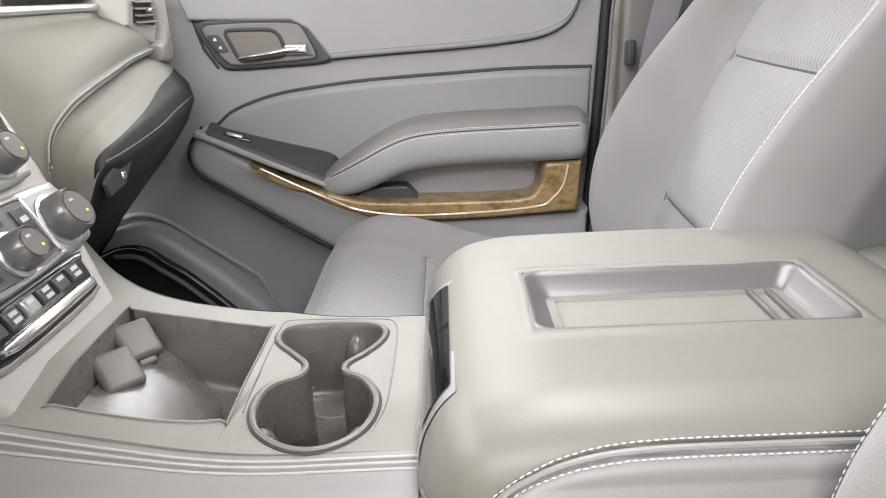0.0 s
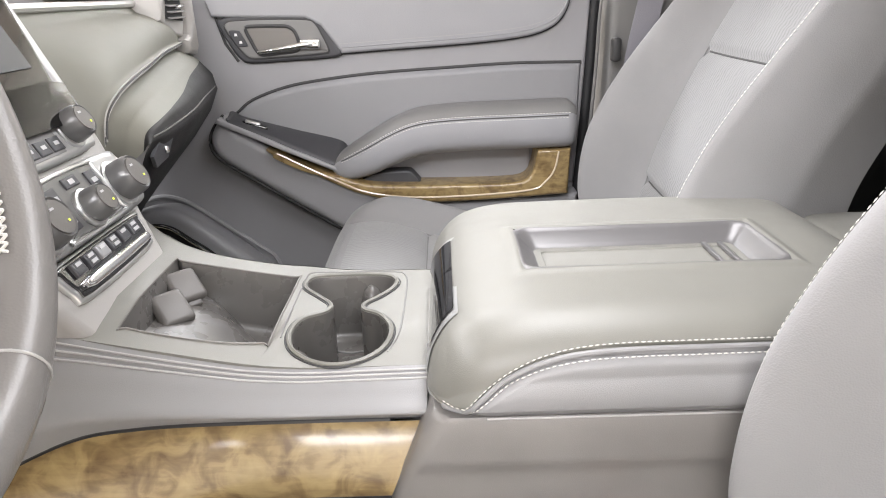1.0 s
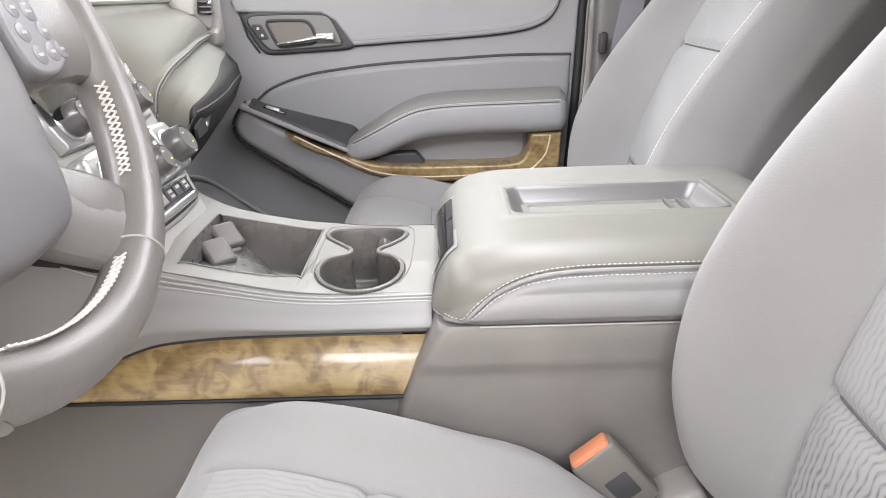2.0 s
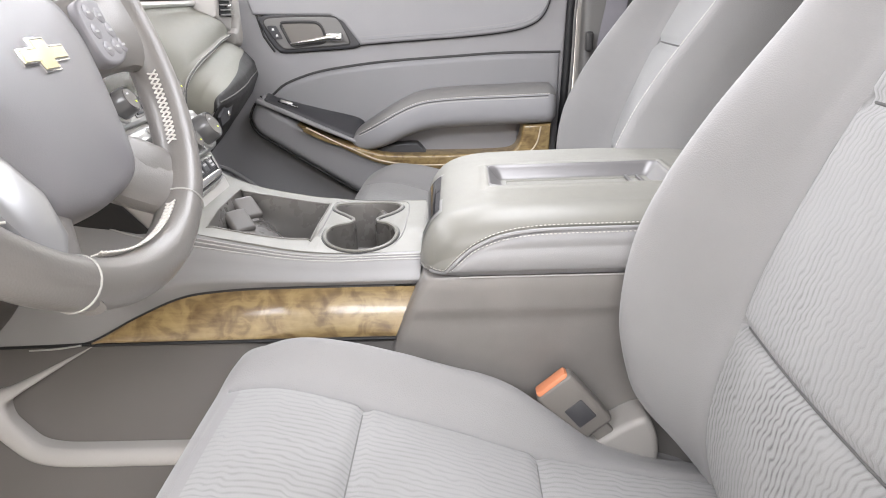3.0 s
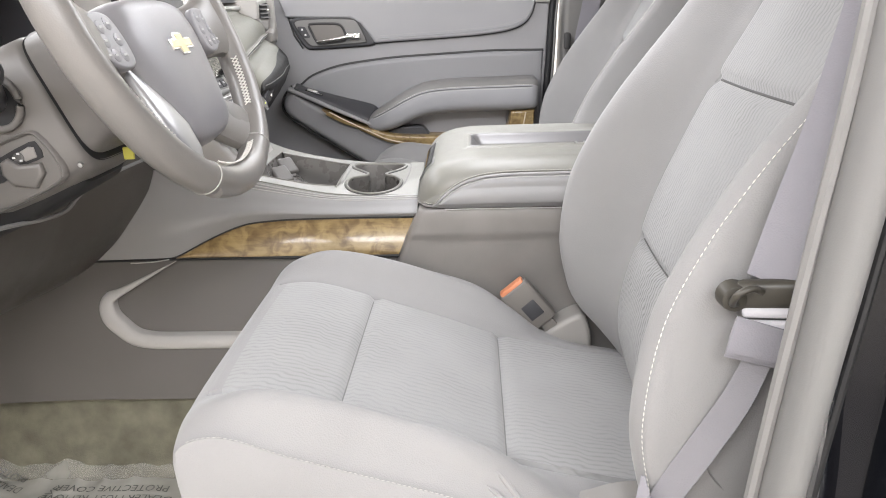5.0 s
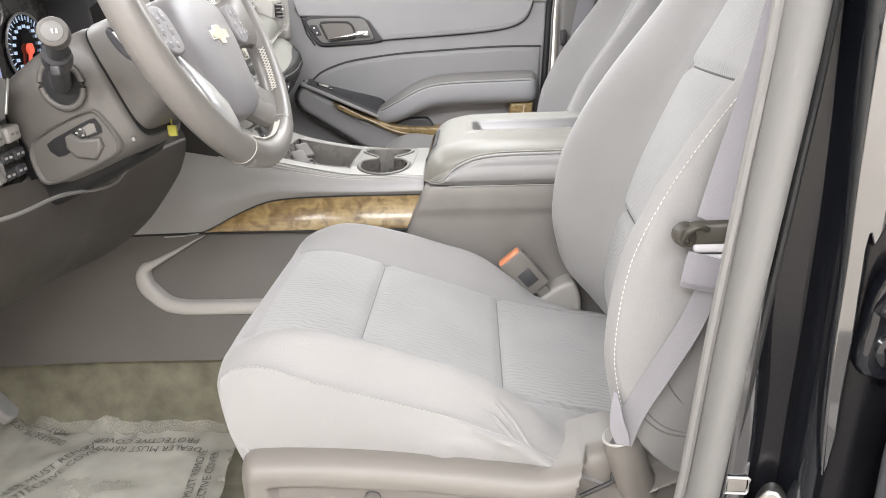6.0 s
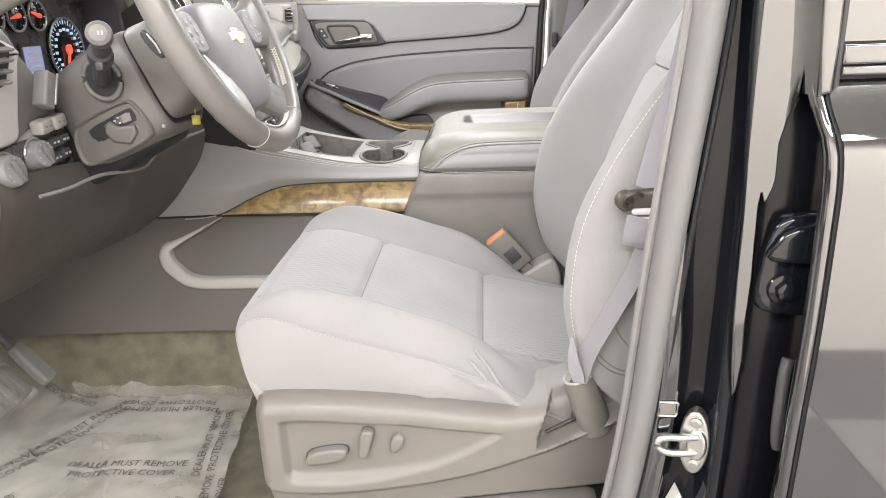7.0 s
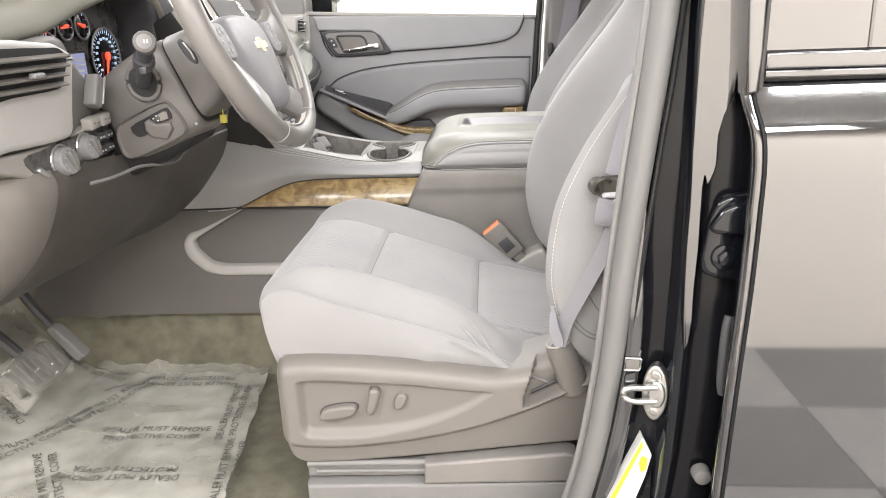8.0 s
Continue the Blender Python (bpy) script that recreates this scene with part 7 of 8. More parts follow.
bm = B()
rows = grid(bm, shield_at, 190, 96)
back = [[r[0] for r in rows][::-1] + rows[0] + [r[-1] for r in rows]]
lip = [bm.verts.new((v.co.x + (0.004 if i < 290 else 0), -0.66, v.co.z)) for i, v in enumerate(back[0])]
for i in range(len(lip) - 1):
    if (back[0][i].co - back[0][i + 1].co).length > 1e-7:
        bm.faces.new((back[0][i], back[0][i + 1], lip[i + 1], lip[i]))
shield = part("side_shield", bm, PLASTIC_BROWN, driver_seat, "warm grey plastic side shield with a sunk switch field", 55)
for pts, out in (([(-0.026, 0.864), (0.012, 0.870), (0.026, 0.878), (0.026, 0.888), (0.010, 0.890), (-0.020, 0.884), (-0.030, 0.874)], 0.010), ([(0.044, 0.878), (0.054, 0.876), (0.060, 0.890), (0.066, 0.912), (0.060, 0.918), (0.050, 0.916), (0.046, 0.898)], 0.010), ([(0.088, 0.886), (0.096, 0.884), (0.104, 0.892), (0.108, 0.904), (0.102, 0.911), (0.094, 0.910), (0.088, 0.900)], 0.009)):
    bm = B()
    prism(bm, xy(pts, 3, True), "y", -0.755, -0.764 - out, 0.0045, 4)
    part("seat_switch", bm, PLASTIC_BROWN, shield)
    bm = B()
    cx, cz = sum(p[0] for p in pts) / 7, sum(p[1] for p in pts) / 7
    prism(bm, xy([(cx + (p[0] - cx) * 1.07, cz + (p[1] - cz) * 1.07) for p in pts], 3, True), "y", -0.755, -0.7612, 0.0005, 1)
    part("switch_gap", bm, SHADE, shield)
# bracket in the hollow at the belt anchor
bm = B()
tube(bm, [(0.300, -0.748, 0.902), (0.322, -0.748, 0.914), (0.340, -0.748, 0.924)], 0.0026, 6)
rbox(bm, (0.345, -0.748, 0.928), (0.022, 0.006, 0.014), 0.003, 2)
part("anchor_bracket", bm, SHADE, shield)
bm = B()
rbox(bm, (0.17, -0.485, 0.82), (0.40, 0.42, 0.14), 0.02)
part("seat_base", bm, SHADE, driver_seat)
bm = B()
rbox(bm, (0.215, 0.435, 0.82), (0.40, 0.42, 0.14), 0.02)
part("seat_base", bm, SHADE, pass_seat)
for yy in (-0.735, -0.26):
    bm = B()
    prism(bm, [(-0.065, 0.690), (-0.065, 0.740), (0.47, 0.752), (0.47, 0.690)], "y", yy + 0.03, yy - 0.030, 0.006, 4)
    rail = part("seat_rail", bm, PLASTIC, driver_seat, "grey covered seat rail")
    bm = B()
    prism(bm, [(-0.066, 0.744), (-0.066, 0.775), (0.135, 0.779), (0.135, 0.748)], "y", yy + 0.03, yy - 0.012, 0.005, 3)
    part("upper_rail", bm, PLASTIC, rail)
    bm = B()
    tube(bm, [(-0.064, yy - 0.014, 0.772), (0.135, yy - 0.014, 0.776)], 0.006, 10)
    tube(bm, [(-0.050, yy - 0.014, 0.757), (0.135, yy - 0.014, 0.760)], 0.0035, 10)
    part("rail_bar", bm, PLASTIC, rail)
    bm = B()
    prism(bm, [(0.128, 0.746), (0.130, 0.784), (0.355, 0.806), (0.37, 0.800), (0.36, 0.752)], "y", yy, yy - 0.034, 0.006, 4)
    part("rail_cover", bm, PLASTIC_BOX, rail)

# buckle beside the cushion
BK = Matrix.Translation((0.268, -0.236, 0.988)) @ Matrix.Rotation(radians(-40), 4, "Y")
buckle = thing("seat_belt_buckle", (0.27, -0.24, 0.95), "dark seat belt buckle with an orange release button", "seat belt buckle")
bm = B()
rbox(bm, (0, 0, 0), (0.052, 0.022, 0.082), 0.005, 3)
bmesh.ops.transform(bm, matrix=BK, verts=bm.verts[:])
bb = part("buckle_body", bm, PLASTIC_BROWN, buckle)
bm = B()
rbox(bm, (0, 0, 0.040), (0.044, 0.018, 0.012), 0.003, 2)
bmesh.ops.transform(bm, matrix=BK, verts=bm.verts[:])
part("release_button", bm, ORANGE, buckle, "orange release button")
bm = B()
rbox(bm, (0.002, -0.0105, -0.008), (0.026, 0.004, 0.030), 0.002, 2)
bmesh.ops.transform(bm, matrix=BK, verts=bm.verts[:])
part("embossed_plate", bm, DARK, bb)
bm = B()
rbox(bm, (0.004, 0, -0.062), (0.024, 0.010, 0.060), 0.003, 2)
bmesh.ops.transform(bm, matrix=BK, verts=bm.verts[:])
part("stem", bm, PLASTIC_BROWN, buckle)
bm = B()
prism(bm, xy([(0.285, 0.925), (0.30, 0.945), (0.345, 0.972), (0.362, 0.965), (0.372, 0.925), (0.36, 0.88), (0.29, 0.88)], 3, True), "y", -0.20, -0.245, 0.008, 3)
part("sleeve", bm, PLASTIC_LIGHT, buckle, "pale plastic sleeve")

for pts in ([(0.3970, -0.786, 1.127), (0.3780, -0.7865, 1.093), (0.3844, -0.7865, 1.0667), (0.404, -0.784, 1.040)], [(0.350, -0.783, 1.040), (0.3691, -0.7806, 1.0183), (0.3867, -0.7808, 1.0075), (0.412, -0.781, 1.003)], [(0.3545, -0.783, 1.046), (0.372, -0.7812, 1.0245), (0.389, -0.7813, 1.0135), (0.412, -0.7815, 1.009)]):
    bm = B()
    tube(bm, crv(pts, 6), 0.0011, 6)
    part("side_seam", bm, SEAM, driver_seat)
for pts in ([(0.196, -0.704, 1.014), (0.2056, -0.7085, 1.0051), (0.2223, -0.7166, 0.9851), (0.2384, -0.7345, 0.9664), (0.2505, -0.7424, 0.9567)], [(0.190, -0.716, 1.000), (0.2009, -0.7193, 0.9918), (0.214, -0.730, 0.980), (0.2294, -0.7439, 0.9675)]):
    pts = crv(pts, 6)
    bm = B()
    tube(bm, pts, [0.0004 + 0.0032 * math.sin(math.pi * i / (len(pts) - 1)) for i in range(len(pts))], 8)
    part("pucker", bm, CLOTH, driver_seat)

# ---- driver belt ----
belt = thing("driver_seat_belt", (0.36, -0.78, 0.95), "lilac grey webbing seat belt with a dark tongue", "seat belt")
bp = crv([(0.480, -0.828, 1.66), (0.462, -0.824, 1.52), (0.442, -0.818, 1.39), (0.424, -0.814, 1.31), (0.412, -0.810, 1.252)], 6)
bm = B()
ribbon(bm, bp, [(0.75, -0.6, -0.1)] * len(bp), 0.046)
part("upper_webbing", bm, WEBBING, belt)
bp = crv([(0.405, -0.813, 1.216), (0.403, -0.812, 1.205), (0.401, -0.810, 1.186)], 4)
for k in range(3):
    bm = B()
    ribbon(bm, [p + Vector((-0.002 * k, -0.003 * k, 0.004 * k)) for p in bp], [(0.9, -0.3, 0.15)] * len(bp), 0.043 - 0.003 * k, 0.0022)
    part("folded_webbing", bm, WEBBING, belt)
# Same webbing below, its colour darkened for the twist away from light.
bp = crv([(0.408, -0.806, 1.190), (0.394, -0.802, 1.145), (0.371, -0.797, 1.095), (0.348, -0.789, 1.042), (0.338, -0.783, 1.000)], 8)
bm = B()
n = len(bp)
ribbon(bm, bp, [(1.0, -0.5 - 0.5 * math.sin(i / n * 3.0), 0.3) for i in range(n)], [0.020 + 0.006 * math.sin(i / n * 3.0) for i in range(n)])
part("lower_webbing", bm, WEBBING_DARK, belt, "lower webbing, grey darkened for its shaded twist")
bp = crv([(0.328, -0.786, 1.062), (0.330, -0.788, 1.030), (0.338, -0.786, 0.998)], 5)
bm = B()
ribbon(bm, bp, [(0.8, -0.6, 0.2)] * len(bp), [0.004, 0.006, 0.010, 0.012, 0.014, 0.016, 0.018, 0.020, 0.020, 0.018, 0.016])
part("turned_edge", bm, WEBBING, belt)
bm = B()
rbox(bm, (0.412, -0.811, 1.245), (0.058, 0.014, 0.024), 0.006, 3, Matrix.Rotation(radians(-10), 3, "Y") @ Matrix.Rotation(radians(-22), 3, "Z"))
cyl(bm, (0.383, -0.796, 1.240), (0, -1, 0), 0.012, 0.011, 0.014, 16, 0.003)
tg = part("tongue", bm, TONGUE, belt, "dark olive plastic belt tongue")
bm = B()
tube(bm, crv([(0.384, -0.808, 1.236), (0.378, -0.816, 1.240), (0.380, -0.822, 1.250), (0.390, -0.822, 1.254), (0.398, -0.819, 1.250)], 4), 0.0028, 10)
part("tongue_bow", bm, TONGUE, tg)
for z_ in (1.231, 1.2205):
    bm = B()
    rbox(bm, (0.4095, -0.815, z_), (0.044, 0.007, 0.0085), 0.0035, 4, Matrix.Rotation(radians(-8), 3, "Y") @ Matrix.Rotation(radians(-22), 3, "Z"))
    part("folded_edge", bm, WEBBING_PALE, belt, "pale folded webbing edge")
sl = [Vector((0.368, -0.752, 0.912)), Vector((0.356, -0.757, 0.945)), Vector((0.341, -0.764, 0.990)), Vector((0.339, -0.765, 0.996))]
bm = B()
tube(bm, sl, [0.0200, 0.0195, 0.0190, 0.0180], 20, flat=1.15)
an_ = part("anchor_sleeve", bm, PLASTIC_BROWN, belt, "grey plastic sleeve over the belt anchor", 60)
bm = B()
tube(bm, [sl[3] + Vector((0.0175 * math.cos(k * 0.314), 0.019 * math.sin(k * 0.314), 0.006 * math.cos(k * 0.314))) for k in range(20)], 0.0018, 6, closed=True)
part("sleeve_lip", bm, PLASTIC_LIGHT, an_)
bm = B()
tube(bm, [sl[3] + Vector((0, 0, 0.0005)), sl[3] + Vector((-0.0005, 0, 0.0014))], [0.0165, 0.016], 18)
part("sleeve_mouth", bm, SHADE, an_)

# ---- driver side pillar ----


def column_of(name, foot, lean, material, parent, label="", shift=None, slide=None, deep=0.06, count=52):
    """An upright moulding: a smooth outline in plan carried up, leaning and bending with height."""
    b = B()
    foot = crv([(p[0], p[1], 0) for p in foot], 6)
    back = [Vector((foot[-1].x, foot[-1].y + deep, 0)), Vector((foot[0].x, foot[0].y + deep, 0))]
    loft(b, [[Vector((p.x + lean(z) + (slide(z) if slide else 0), p.y + 0.05 * step(1.25, 1.8, z) + (shift(z) if shift else 0), z)) for p in foot + back] for z in [0.55 + 0.025 * k for k in range(count)]])
    return part(name, b, material, parent, label, 60)


lean = prof([(0.55, -0.085), (0.66, -0.075), (0.75, -0.050), (0.90, -0.020), (1.05, -0.004), (1.20, 0.004), (1.40, 0.012), (1.60, 0.028), (1.80, 0.05)])
wave = prof([(0.55, -0.062), (0.75, -0.042), (0.90, -0.010), (1.00, 0.004), (1.10, 0.008), (1.20, 0.003), (1.40, 0.010), (1.60, 0.028), (1.80, 0.05)])
flat = prof([(0.55, -0.030), (0.75, -0.018), (0.9, -0.004), (1.1, 0.002), (1.4, 0.008), (1.8, 0.022)])
column_of("pillar_panel", [(0.407, -0.850), (0.408, -0.872), (0.412, -0.8795), (0.422, -0.8805), (0.431, -0.8795), (0.4335, -0.876), (0.4345, -0.865)], lean, PAINT, car, "glossy black pillar panel", shift=None, slide=lambda z: 0.010 - 0.013 * step(1.02, 1.21, z), deep=0.004, count=28)
# Recess and hinge pocket use dull paint so no reflection shows there.
column_of("pillar_recess", [(0.430, -0.872), (0.440, -0.866), (0.452, -0.866), (0.466, -0.872), (0.476, -0.884)], wave, PAINT_SOFT, car, deep=0.010)
column_of("pillar_ridge", [(0.466, -0.880), (0.4685, -0.902), (0.473, -0.912), (0.480, -0.914), (0.485, -0.906), (0.489, -0.902)], flat, PAINT_DEEP, car, deep=0.02)
column_of("hinge_pocket", [(0.486, -0.880), (0.490, -0.900), (0.505, -0.908), (0.530, -0.910), (0.55, -0.90)], flat, PAINT_SOFT, car, deep=0.03, shift=lambda z: 0.05 * max(1.10 - z, 0))
# Outline cut to the jagged edge of a reflection on the pillar.
reach = ((1.06, 0.4800), (1.07, 0.4825), (1.10, 0.4850), (1.14, 0.4842), (1.19, 0.4858), (1.24, 0.4852), (1.2655, 0.4850), (1.278, 0.4862), (1.2785, 0.4872), (1.268, 0.4900), (1.272, 0.4930), (1.282, 0.4970), (1.292, 0.4990), (1.325, 0.4985),
         (1.347, 0.5035), (1.3665, 0.5120), (1.3670, 0.5105), (1.386, 0.5125), (1.410, 0.5150), (1.434, 0.5160), (1.469, 0.5150), (1.80, 0.5200))
inner_x = prof([(1.06, 0.478), (1.10, 0.4745), (1.18, 0.4722), (1.25, 0.4726), (1.32, 0.4712), (1.47, 0.4722), (1.80, 0.488)])
face_z = [1.06 + 0.74 * k / 50 for k in range(51)]
bm = B()
prism(bm, [(inner_x(z), z) for z in face_z[::-1]] + [(x, z) for z, x in reach], "y", -0.900, -0.9255, 0.0008, 2)
part("pillar_face", bm, PAINT, car, "", 50)
weather = thing("weatherstrip", (0.40, -0.87, 0.70), "grey rubber weatherstrip round the door opening", "weatherstrip")
wc = crv([(0.318, -0.858, 0.66), (0.347, -0.863, 0.74), (0.377, -0.868, 0.86), (0.397, -0.872, 1.00), (0.410, -0.874, 1.15), (0.424, -0.874, 1.29), (0.441, -0.868, 1.44), (0.465, -0.850, 1.70)], 8)
bm = B()
tube(bm, wc, 0.0190, 24, flat=0.8)
part("bulb", bm, SEAL_GREY, weather)
bm = B()
tube(bm, [p + Vector((0.0205, -0.004, 0)) for p in wc], 0.0035, 8)
part("dark_lip", bm, BLACK, weather)
bm = B()
tube(bm, [p + Vector((-0.0185, 0.006, 0)) for p in wc], 0.005, 8)
part("trim_edge", bm, PLASTIC, weather)
# striker
SK = Matrix.Translation((0.452, -0.898, 0.984)) @ Matrix.Rotation(radians(-22), 4, "Z")
strk = thing("door_striker", (0.452, -0.895, 0.984), "bright zinc door striker bolted to the pillar", "door striker")
bm = B()
prism(bm, [(0.0165 * math.cos(a), 0.040 * math.sin(a)) for a in [math.pi * k / 14 for k in range(28)]], "y", 0.012, -0.003, 0.003, 3, SK)
plate = part("plate", bm, STEEL, strk)
bm = B()
prism(bm, [(0.003 + 0.0115 * math.cos(a), 0.020 * math.sin(a)) for a in [math.pi * k / 10 for k in range(20)]], "y", 0.0, -0.008, 0.004, 3, SK)
part("boss", bm, STEEL, plate)
bm = B()
tube(bm, crv([SK @ Vector(p) for p in ((0.004, -0.004, 0.0105), (-0.012, -0.012, 0.0105), (-0.028, -0.017, 0.010), (-0.036, -0.019, 0.005), (-0.036, -0.019, -0.003), (-0.028, -0.017, -0.0085), (-0.012, -0.012, -0.0095), (0.004, -0.004, -0.0095))], 5), 0.0042, 12)
part("loop", bm, STEEL, strk)
for dz in (-0.026, 0.027):
    bm = B()
    cyl(bm, SK @ Vector((0.001, -0.002, dz)), SK.to_3x3() @ Vector((0, -1, 0)), 0.0072, 0.0066, 0.0035, 18, 0.0012)
    cyl(bm, SK @ Vector((0.001, -0.005, dz)), SK.to_3x3() @ Vector((0, -1, 0)), 0.0036, 0.0034, 0.0012, 6)
    part("bolt", bm, STEEL, strk)
cl = thing("pillar_clip", (0.425, -0.882, 1.017), "small clear plastic clip on the pillar", "clip")
bm = B()
tube(bm, [(0.414, -0.8825, 1.0095), (0.4335, -0.8825, 1.0085), (0.435, -0.8825, 1.012), (0.436, -0.8825, 1.024), (0.4345, -0.8825, 1.0255), (0.4155, -0.8825, 1.0265)], 0.0014, 8, closed=True)
part("clip_frame", bm, PALE, cl)
bm = B()
rbox(bm, (0.425, -0.8815, 1.017), (0.018, 0.002, 0.014), 0.001, 1)
part("clip_face", bm, PLASTIC_BROWN, cl)
# label on the pillar
LBL = (-0.890, -0.8904)
bm = B()
prism(bm, [(0.398, 0.806), (0.409, 0.832), (0.424, 0.868), (0.442, 0.911), (0.455, 0.884), (0.448, 0.850), (0.434, 0.806)], "y", LBL[0] + 0.02, LBL[0])
lb = solid("pillar_label", bm, PAPER, "white paper label with a yellow band on the pillar", "label")
bm = B()
prism(bm, [(0.3985, 0.807), (0.410, 0.834), (0.425, 0.869), (0.4415, 0.9075), (0.4425, 0.897), (0.430, 0.866), (0.416, 0.832), (0.406, 0.807)], "y", LBL[0], LBL[1])
part("yellow_band", bm, YELLOW, lb)
bm = B()
prism(bm, [(0.438, 0.872), (0.442, 0.883), (0.450, 0.879), (0.449, 0.862), (0.442, 0.856)], "y", LBL[0], LBL[1])
part("yellow_patch", bm, YELLOW, lb)
# ---- rear door ----
rear_door = thing("rear_door", (0.53, -0.96, 0.45), "black painted rear door with bright reflections, closed", "car door")
front = prof([(0.45, 0.515), (0.88, 0.5225), (0.98, 0.5255), (1.06, 0.5285), (1.154, 0.5325), (1.26, 0.5345), (1.30, 0.5345), (1.336, 0.531), (1.368, 0.525), (1.40, 0.526), (1.9, 0.55)])
bulge = prof([(0.45, -0.955), (0.62, -0.978), (0.90, -0.985), (1.15, -0.984), (1.29, -0.981), (1.326, -0.9795), (1.333, -0.9785), (1.338, -0.9755), (1.345, -0.971), (1.39, -0.945)])


def skin(u, v):
    z = 0.45 + 0.935 * v
    x = front(z) + 1.1 * u
    return Vector((x, bulge(z) - 0.004 * math.sin(u * 3.14), z))


bm = B()
grid(bm, skin, 30, 90)
part("door_skin", bm, PAINT_DOOR, rear_door)
bm = B()
zz = [0.45 + 0.935 * k / 60 for k in range(61)]
loft(bm, [[Vector((front(z) - 0.0068 + 0.0062 * math.cos(a), bulge(z) + 0.011 + 0.010 * math.sin(a), z)) for a in [math.pi * (2 * k + 1) / 24 for k in range(24)]] for z in zz])
part("door_edge", bm, PAINT_DOOR, rear_door, "", 60)
bm = B()
loft(bm, [[Vector((front(z) + 0.012, bulge(z) + 0.001, z)), Vector((front(z) + 0.012, bulge(z) + 0.03, z)), Vector((front(z) - 0.004, bulge(z) + 0.03, z)), Vector((front(z) - 0.002, bulge(z) + 0.004, z))] for z in zz])
part("edge_seal", bm, BLACK, rear_door)
bm = B()
prism(bm, [(0.531, 1.3895), (0.531, 1.3972), (1.6, 1.3972), (1.6, 1.3895)], "y", -0.94, -0.9600, 0.002)
part("belt_bead", bm, PAINT_DOOR, rear_door)
bm = B()
prism(bm, [(0.531, 1.3978), (0.531, 1.4152), (1.6, 1.4152), (1.6, 1.3978)], "y", -0.94, -0.9580, 0.003)
part("belt_strip", bm, PAINT_DOOR, rear_door)
bm = B()
prism(bm, [(0.530, 1.386), (0.530, 1.4185), (1.6, 1.4185), (1.6, 1.386)], "y", -0.935, -0.9525)
part("belt_gap", bm, BLACK, rear_door)
bm = B()
prism(bm, [(0.5305, 1.4175), (0.530, 1.47), (0.526, 1.80), (1.6, 1.80), (1.6, 1.4175)], "y", -0.945, -0.954)
part("tinted_glass", bm, PAINT_DOOR, rear_door, "dark tinted window")
bm = B()
prism(bm, [(0.6335, 1.4175), (0.626, 1.80), (0.629, 1.80), (0.6365, 1.4175)], "y", -0.951, -0.9555, 0.0006)
part("glass_divider", bm, PAINT, rear_door)
bm = B()
prism(bm, [(0.5135, 1.3715), (0.5265, 1.3735), (0.5280, 1.417), (0.5270, 1.468), (0.522, 1.80), (0.503, 1.80), (0.508, 1.468), (0.512, 1.412)], "y", -0.925, -0.9575, 0.004, 3)
part("frame_upright", bm, PAINT_DOOR, rear_door)
bm = B()
prism(bm, [(0.5265, 1.376), (0.5312, 1.380), (0.5312, 1.47), (0.527, 1.80), (0.5235, 1.80), (0.5275, 1.47)], "y", -0.945, -0.9560, 0.001)
part("frame_seal", bm, SHADE, rear_door)
# rear door hinge on the pillar
HY = -0.934
bm = B()
prism(bm, xy([(0.494, 1.160), (0.492, 1.205), (0.497, 1.235), (0.510, 1.254), (0.545, 1.258), (0.560, 1.25), (0.560, 1.160)], 4, True), "y", -0.92, HY, 0.006, 4)
hinge = part("hinge", bm, PAINT_DEEP, rear_door, "glossy black painted hinge")
bm = B()
prism(bm, xy([(0.497, 1.214), (0.501, 1.235), (0.516, 1.248), (0.560, 1.250), (0.560, 1.214)], 4, True), "y", HY, HY - 0.012, 0.006, 4)
part("knuckle", bm, PAINT_DEEP, hinge)
bm = B()
cyl(bm, (0.514, HY, 1.183), (0, -1, 0), 0.0165, 0.0155, 0.004, 24, 0.0015)
cyl(bm, (0.514, HY - 0.004, 1.183), (0, -1, 0), 0.0105, 0.0095, 0.006, 6, 0.001)
cyl(bm, (0.514, HY - 0.010, 1.183), (0, -1, 0), 0.004, 0.0035, 0.0015, 12)
part("hinge_bolt", bm, PAINT_DEEP, hinge)
bm = B()
tube(bm, crv([(0.5225, -0.945, 1.112), (0.519, -0.948, 1.095), (0.518, -0.949, 1.055), (0.519, -0.948, 1.025), (0.5225, -0.945, 1.010)], 4), 0.006, 12, up=(0, 1, 0))
part("buffer", bm, DARK, rear_door, "grey rubber buffer")
bm = B()
cyl(bm, (0.516, -0.905, 0.870), (0, -1, 0), 0.0125, 0.0115, 0.018, 20, 0.004)
part("buffer", bm, PLASTIC, rear_door, "grey rubber buffer")

# ---- clear protective film on the driver's floor ----
film = thing("protective_film", (-0.55, -0.5, FLOOR), "crumpled clear protective floor film with printed words", "floor film")


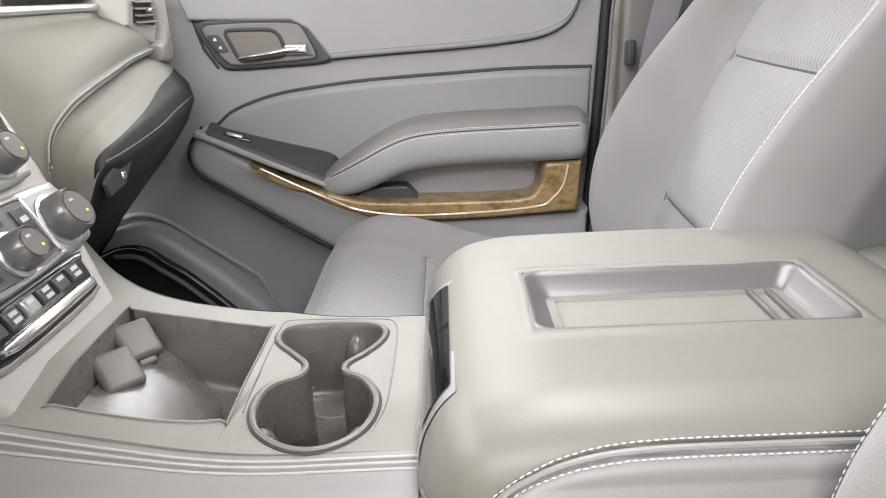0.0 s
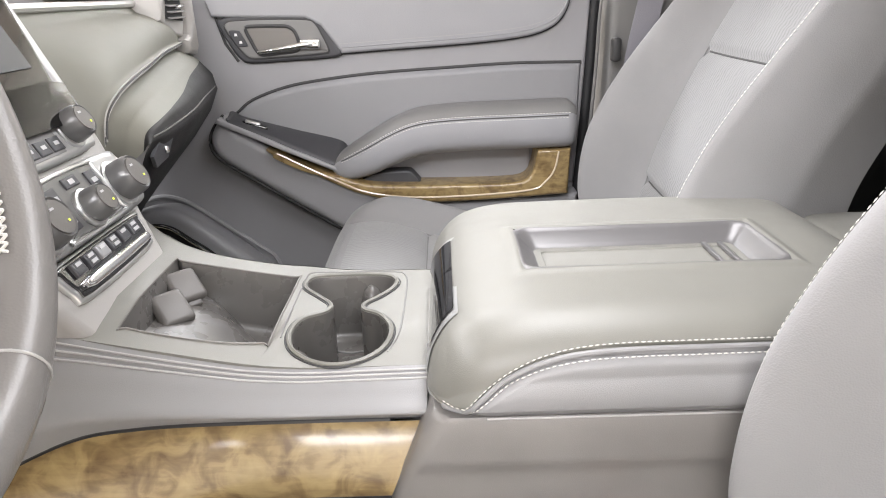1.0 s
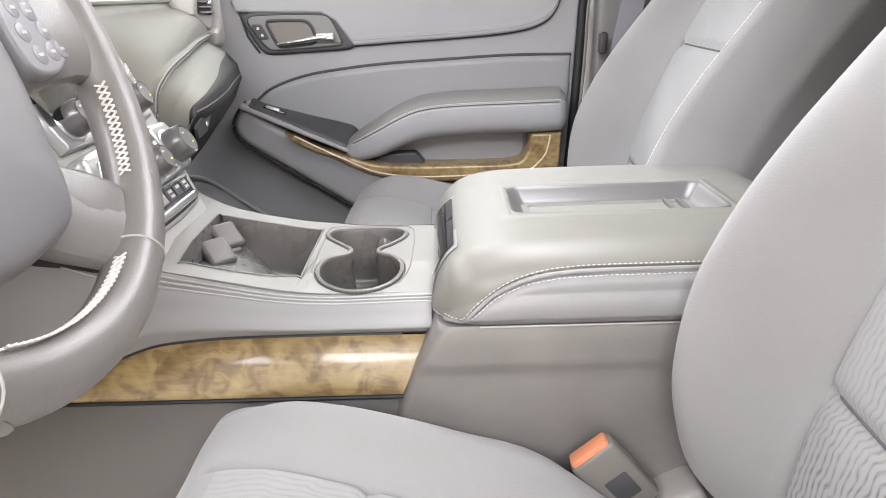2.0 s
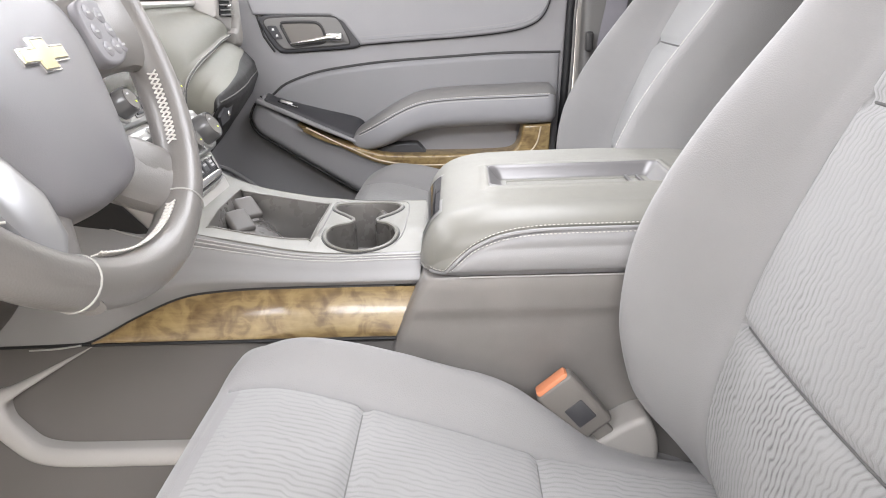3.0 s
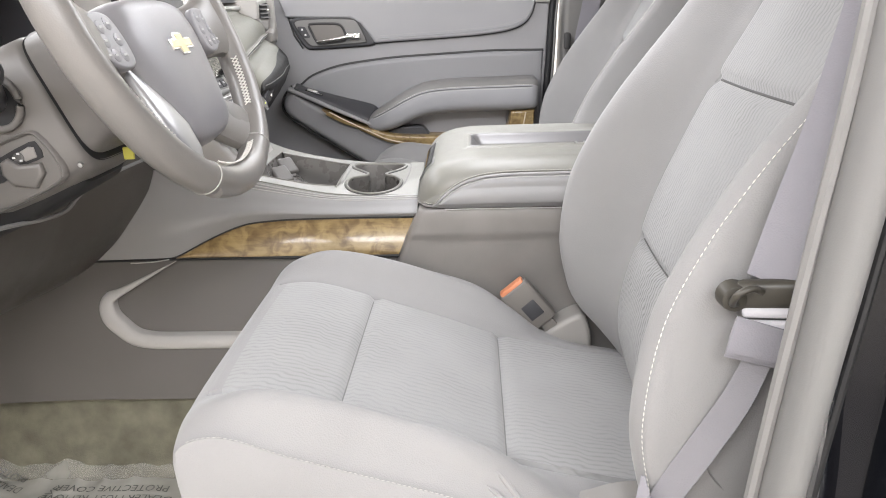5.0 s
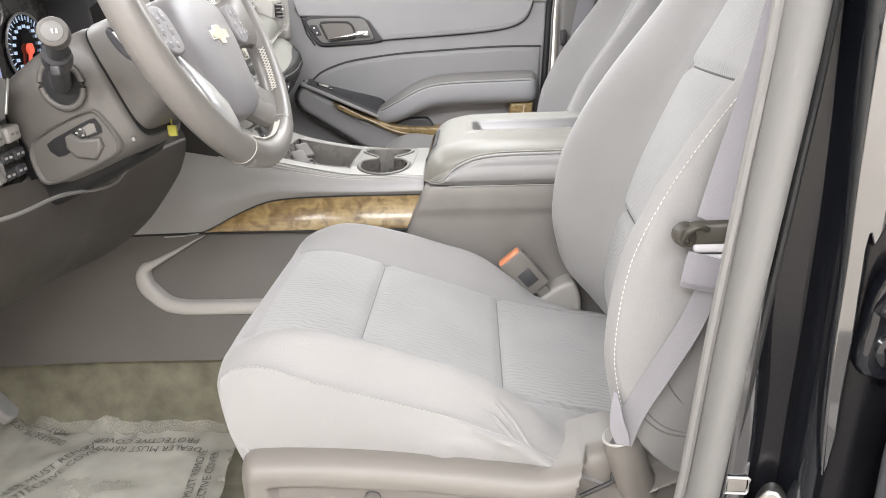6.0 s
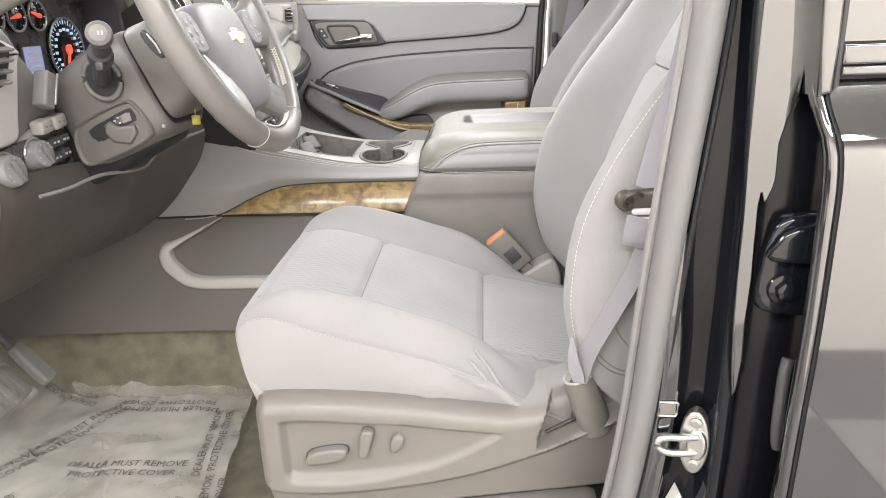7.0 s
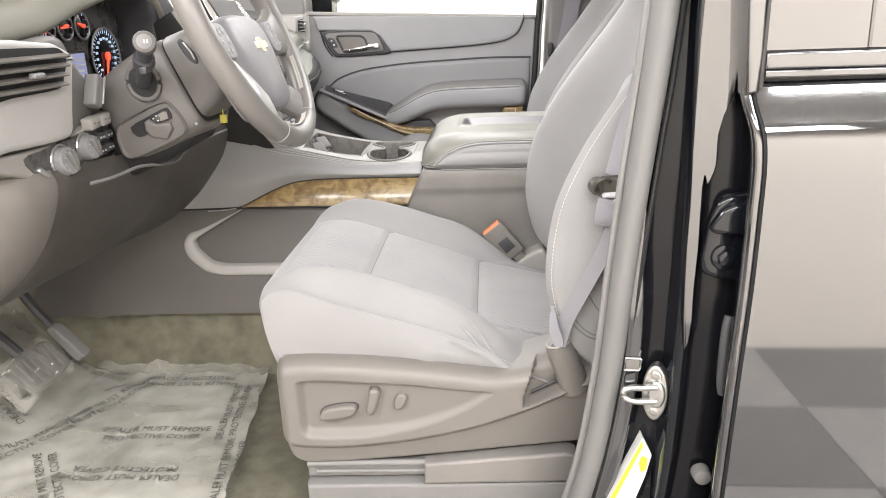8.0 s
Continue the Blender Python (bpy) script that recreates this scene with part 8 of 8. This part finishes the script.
def film_z(x, y):
    w = 0.010 * noise.noise((x * 9, y * 9, 4)) + 0.005 * noise.noise((x * 24, y * 24, 8)) + 0.012 * step(-0.335, -0.28, y) * abs(noise.noise((x * 22, y * 10, 0)))
    pleat = step(-0.37, -0.285, y) * (0.5 + 0.5 * math.sin(x * 95 + 5 * noise.noise((x * 7, y * 5, 1)))) ** 3
    return FLOOR + 0.40 * step(-0.66, -1.1, x) + 0.016 + w * 0.8 + 0.006 * pleat


bm = B()


def film_pt(u, v):
    y = -0.282 + 0.055 * step(-0.60, -0.80, -0.98 + 0.72 * u) - 0.505 * v
    x1 = -0.268 + 0.060 * v + 0.006 * noise.noise((v * 9, 0, 2))
    x0 = -0.98
    x = x0 + (x1 - x0) * u
    y += 0.004 * noise.noise((x * 5, 5, 0)) * (1 - v)
    curl = 0.020 * max(0.0, 1 - v / 0.05) ** 1.5 * (0.25 + 1.5 * abs(noise.noise((x * 16, 0, 6))))
    return Vector((x, y, film_z(x, y) + curl))


grid(bm, film_pt, 200, 90, keep=lambda u, v: v > 0.055)
part("sheet", bm, FILM, film)
bm = B()
grid(bm, film_pt, 200, 90, keep=lambda u, v: v <= 0.055)
part("clear_edge", bm, FILM_EDGE, film, "clear glossy edge of the film")


def printed(text1, text2, x, y, turn):
    for k, tx in enumerate((text1, text2)):
        off = Matrix.Rotation(radians(turn), 4, "Z") @ Vector((0, -0.024 * k, 0))
        px, py = x + off.x, y + off.y
        m = Matrix.Translation((px, py, 0)) @ Matrix.Rotation(radians(turn), 4, "Z")
        ob = words(tx, 0.021, m, INK, film)
        for v in ob.data.vertices:
            v.co.z = film_z(v.co.x, v.co.y) + 0.0015


one, two = "DEALER MUST REMOVE", "PROTECTIVE COVER"
for x, y, a in ((-0.42, -0.545, 0), (-0.43, -0.36, 180), (-0.30, -0.47, 98), (-0.575, -0.43, 60), (-0.69, -0.30, 160), (-0.42, -0.70, 180), (-0.67, -0.60, 55), (-0.80, -0.50, 160), (-0.55, -0.72, 125), (-0.24, -0.68, 100)):
    printed(one, two, x, y, a)
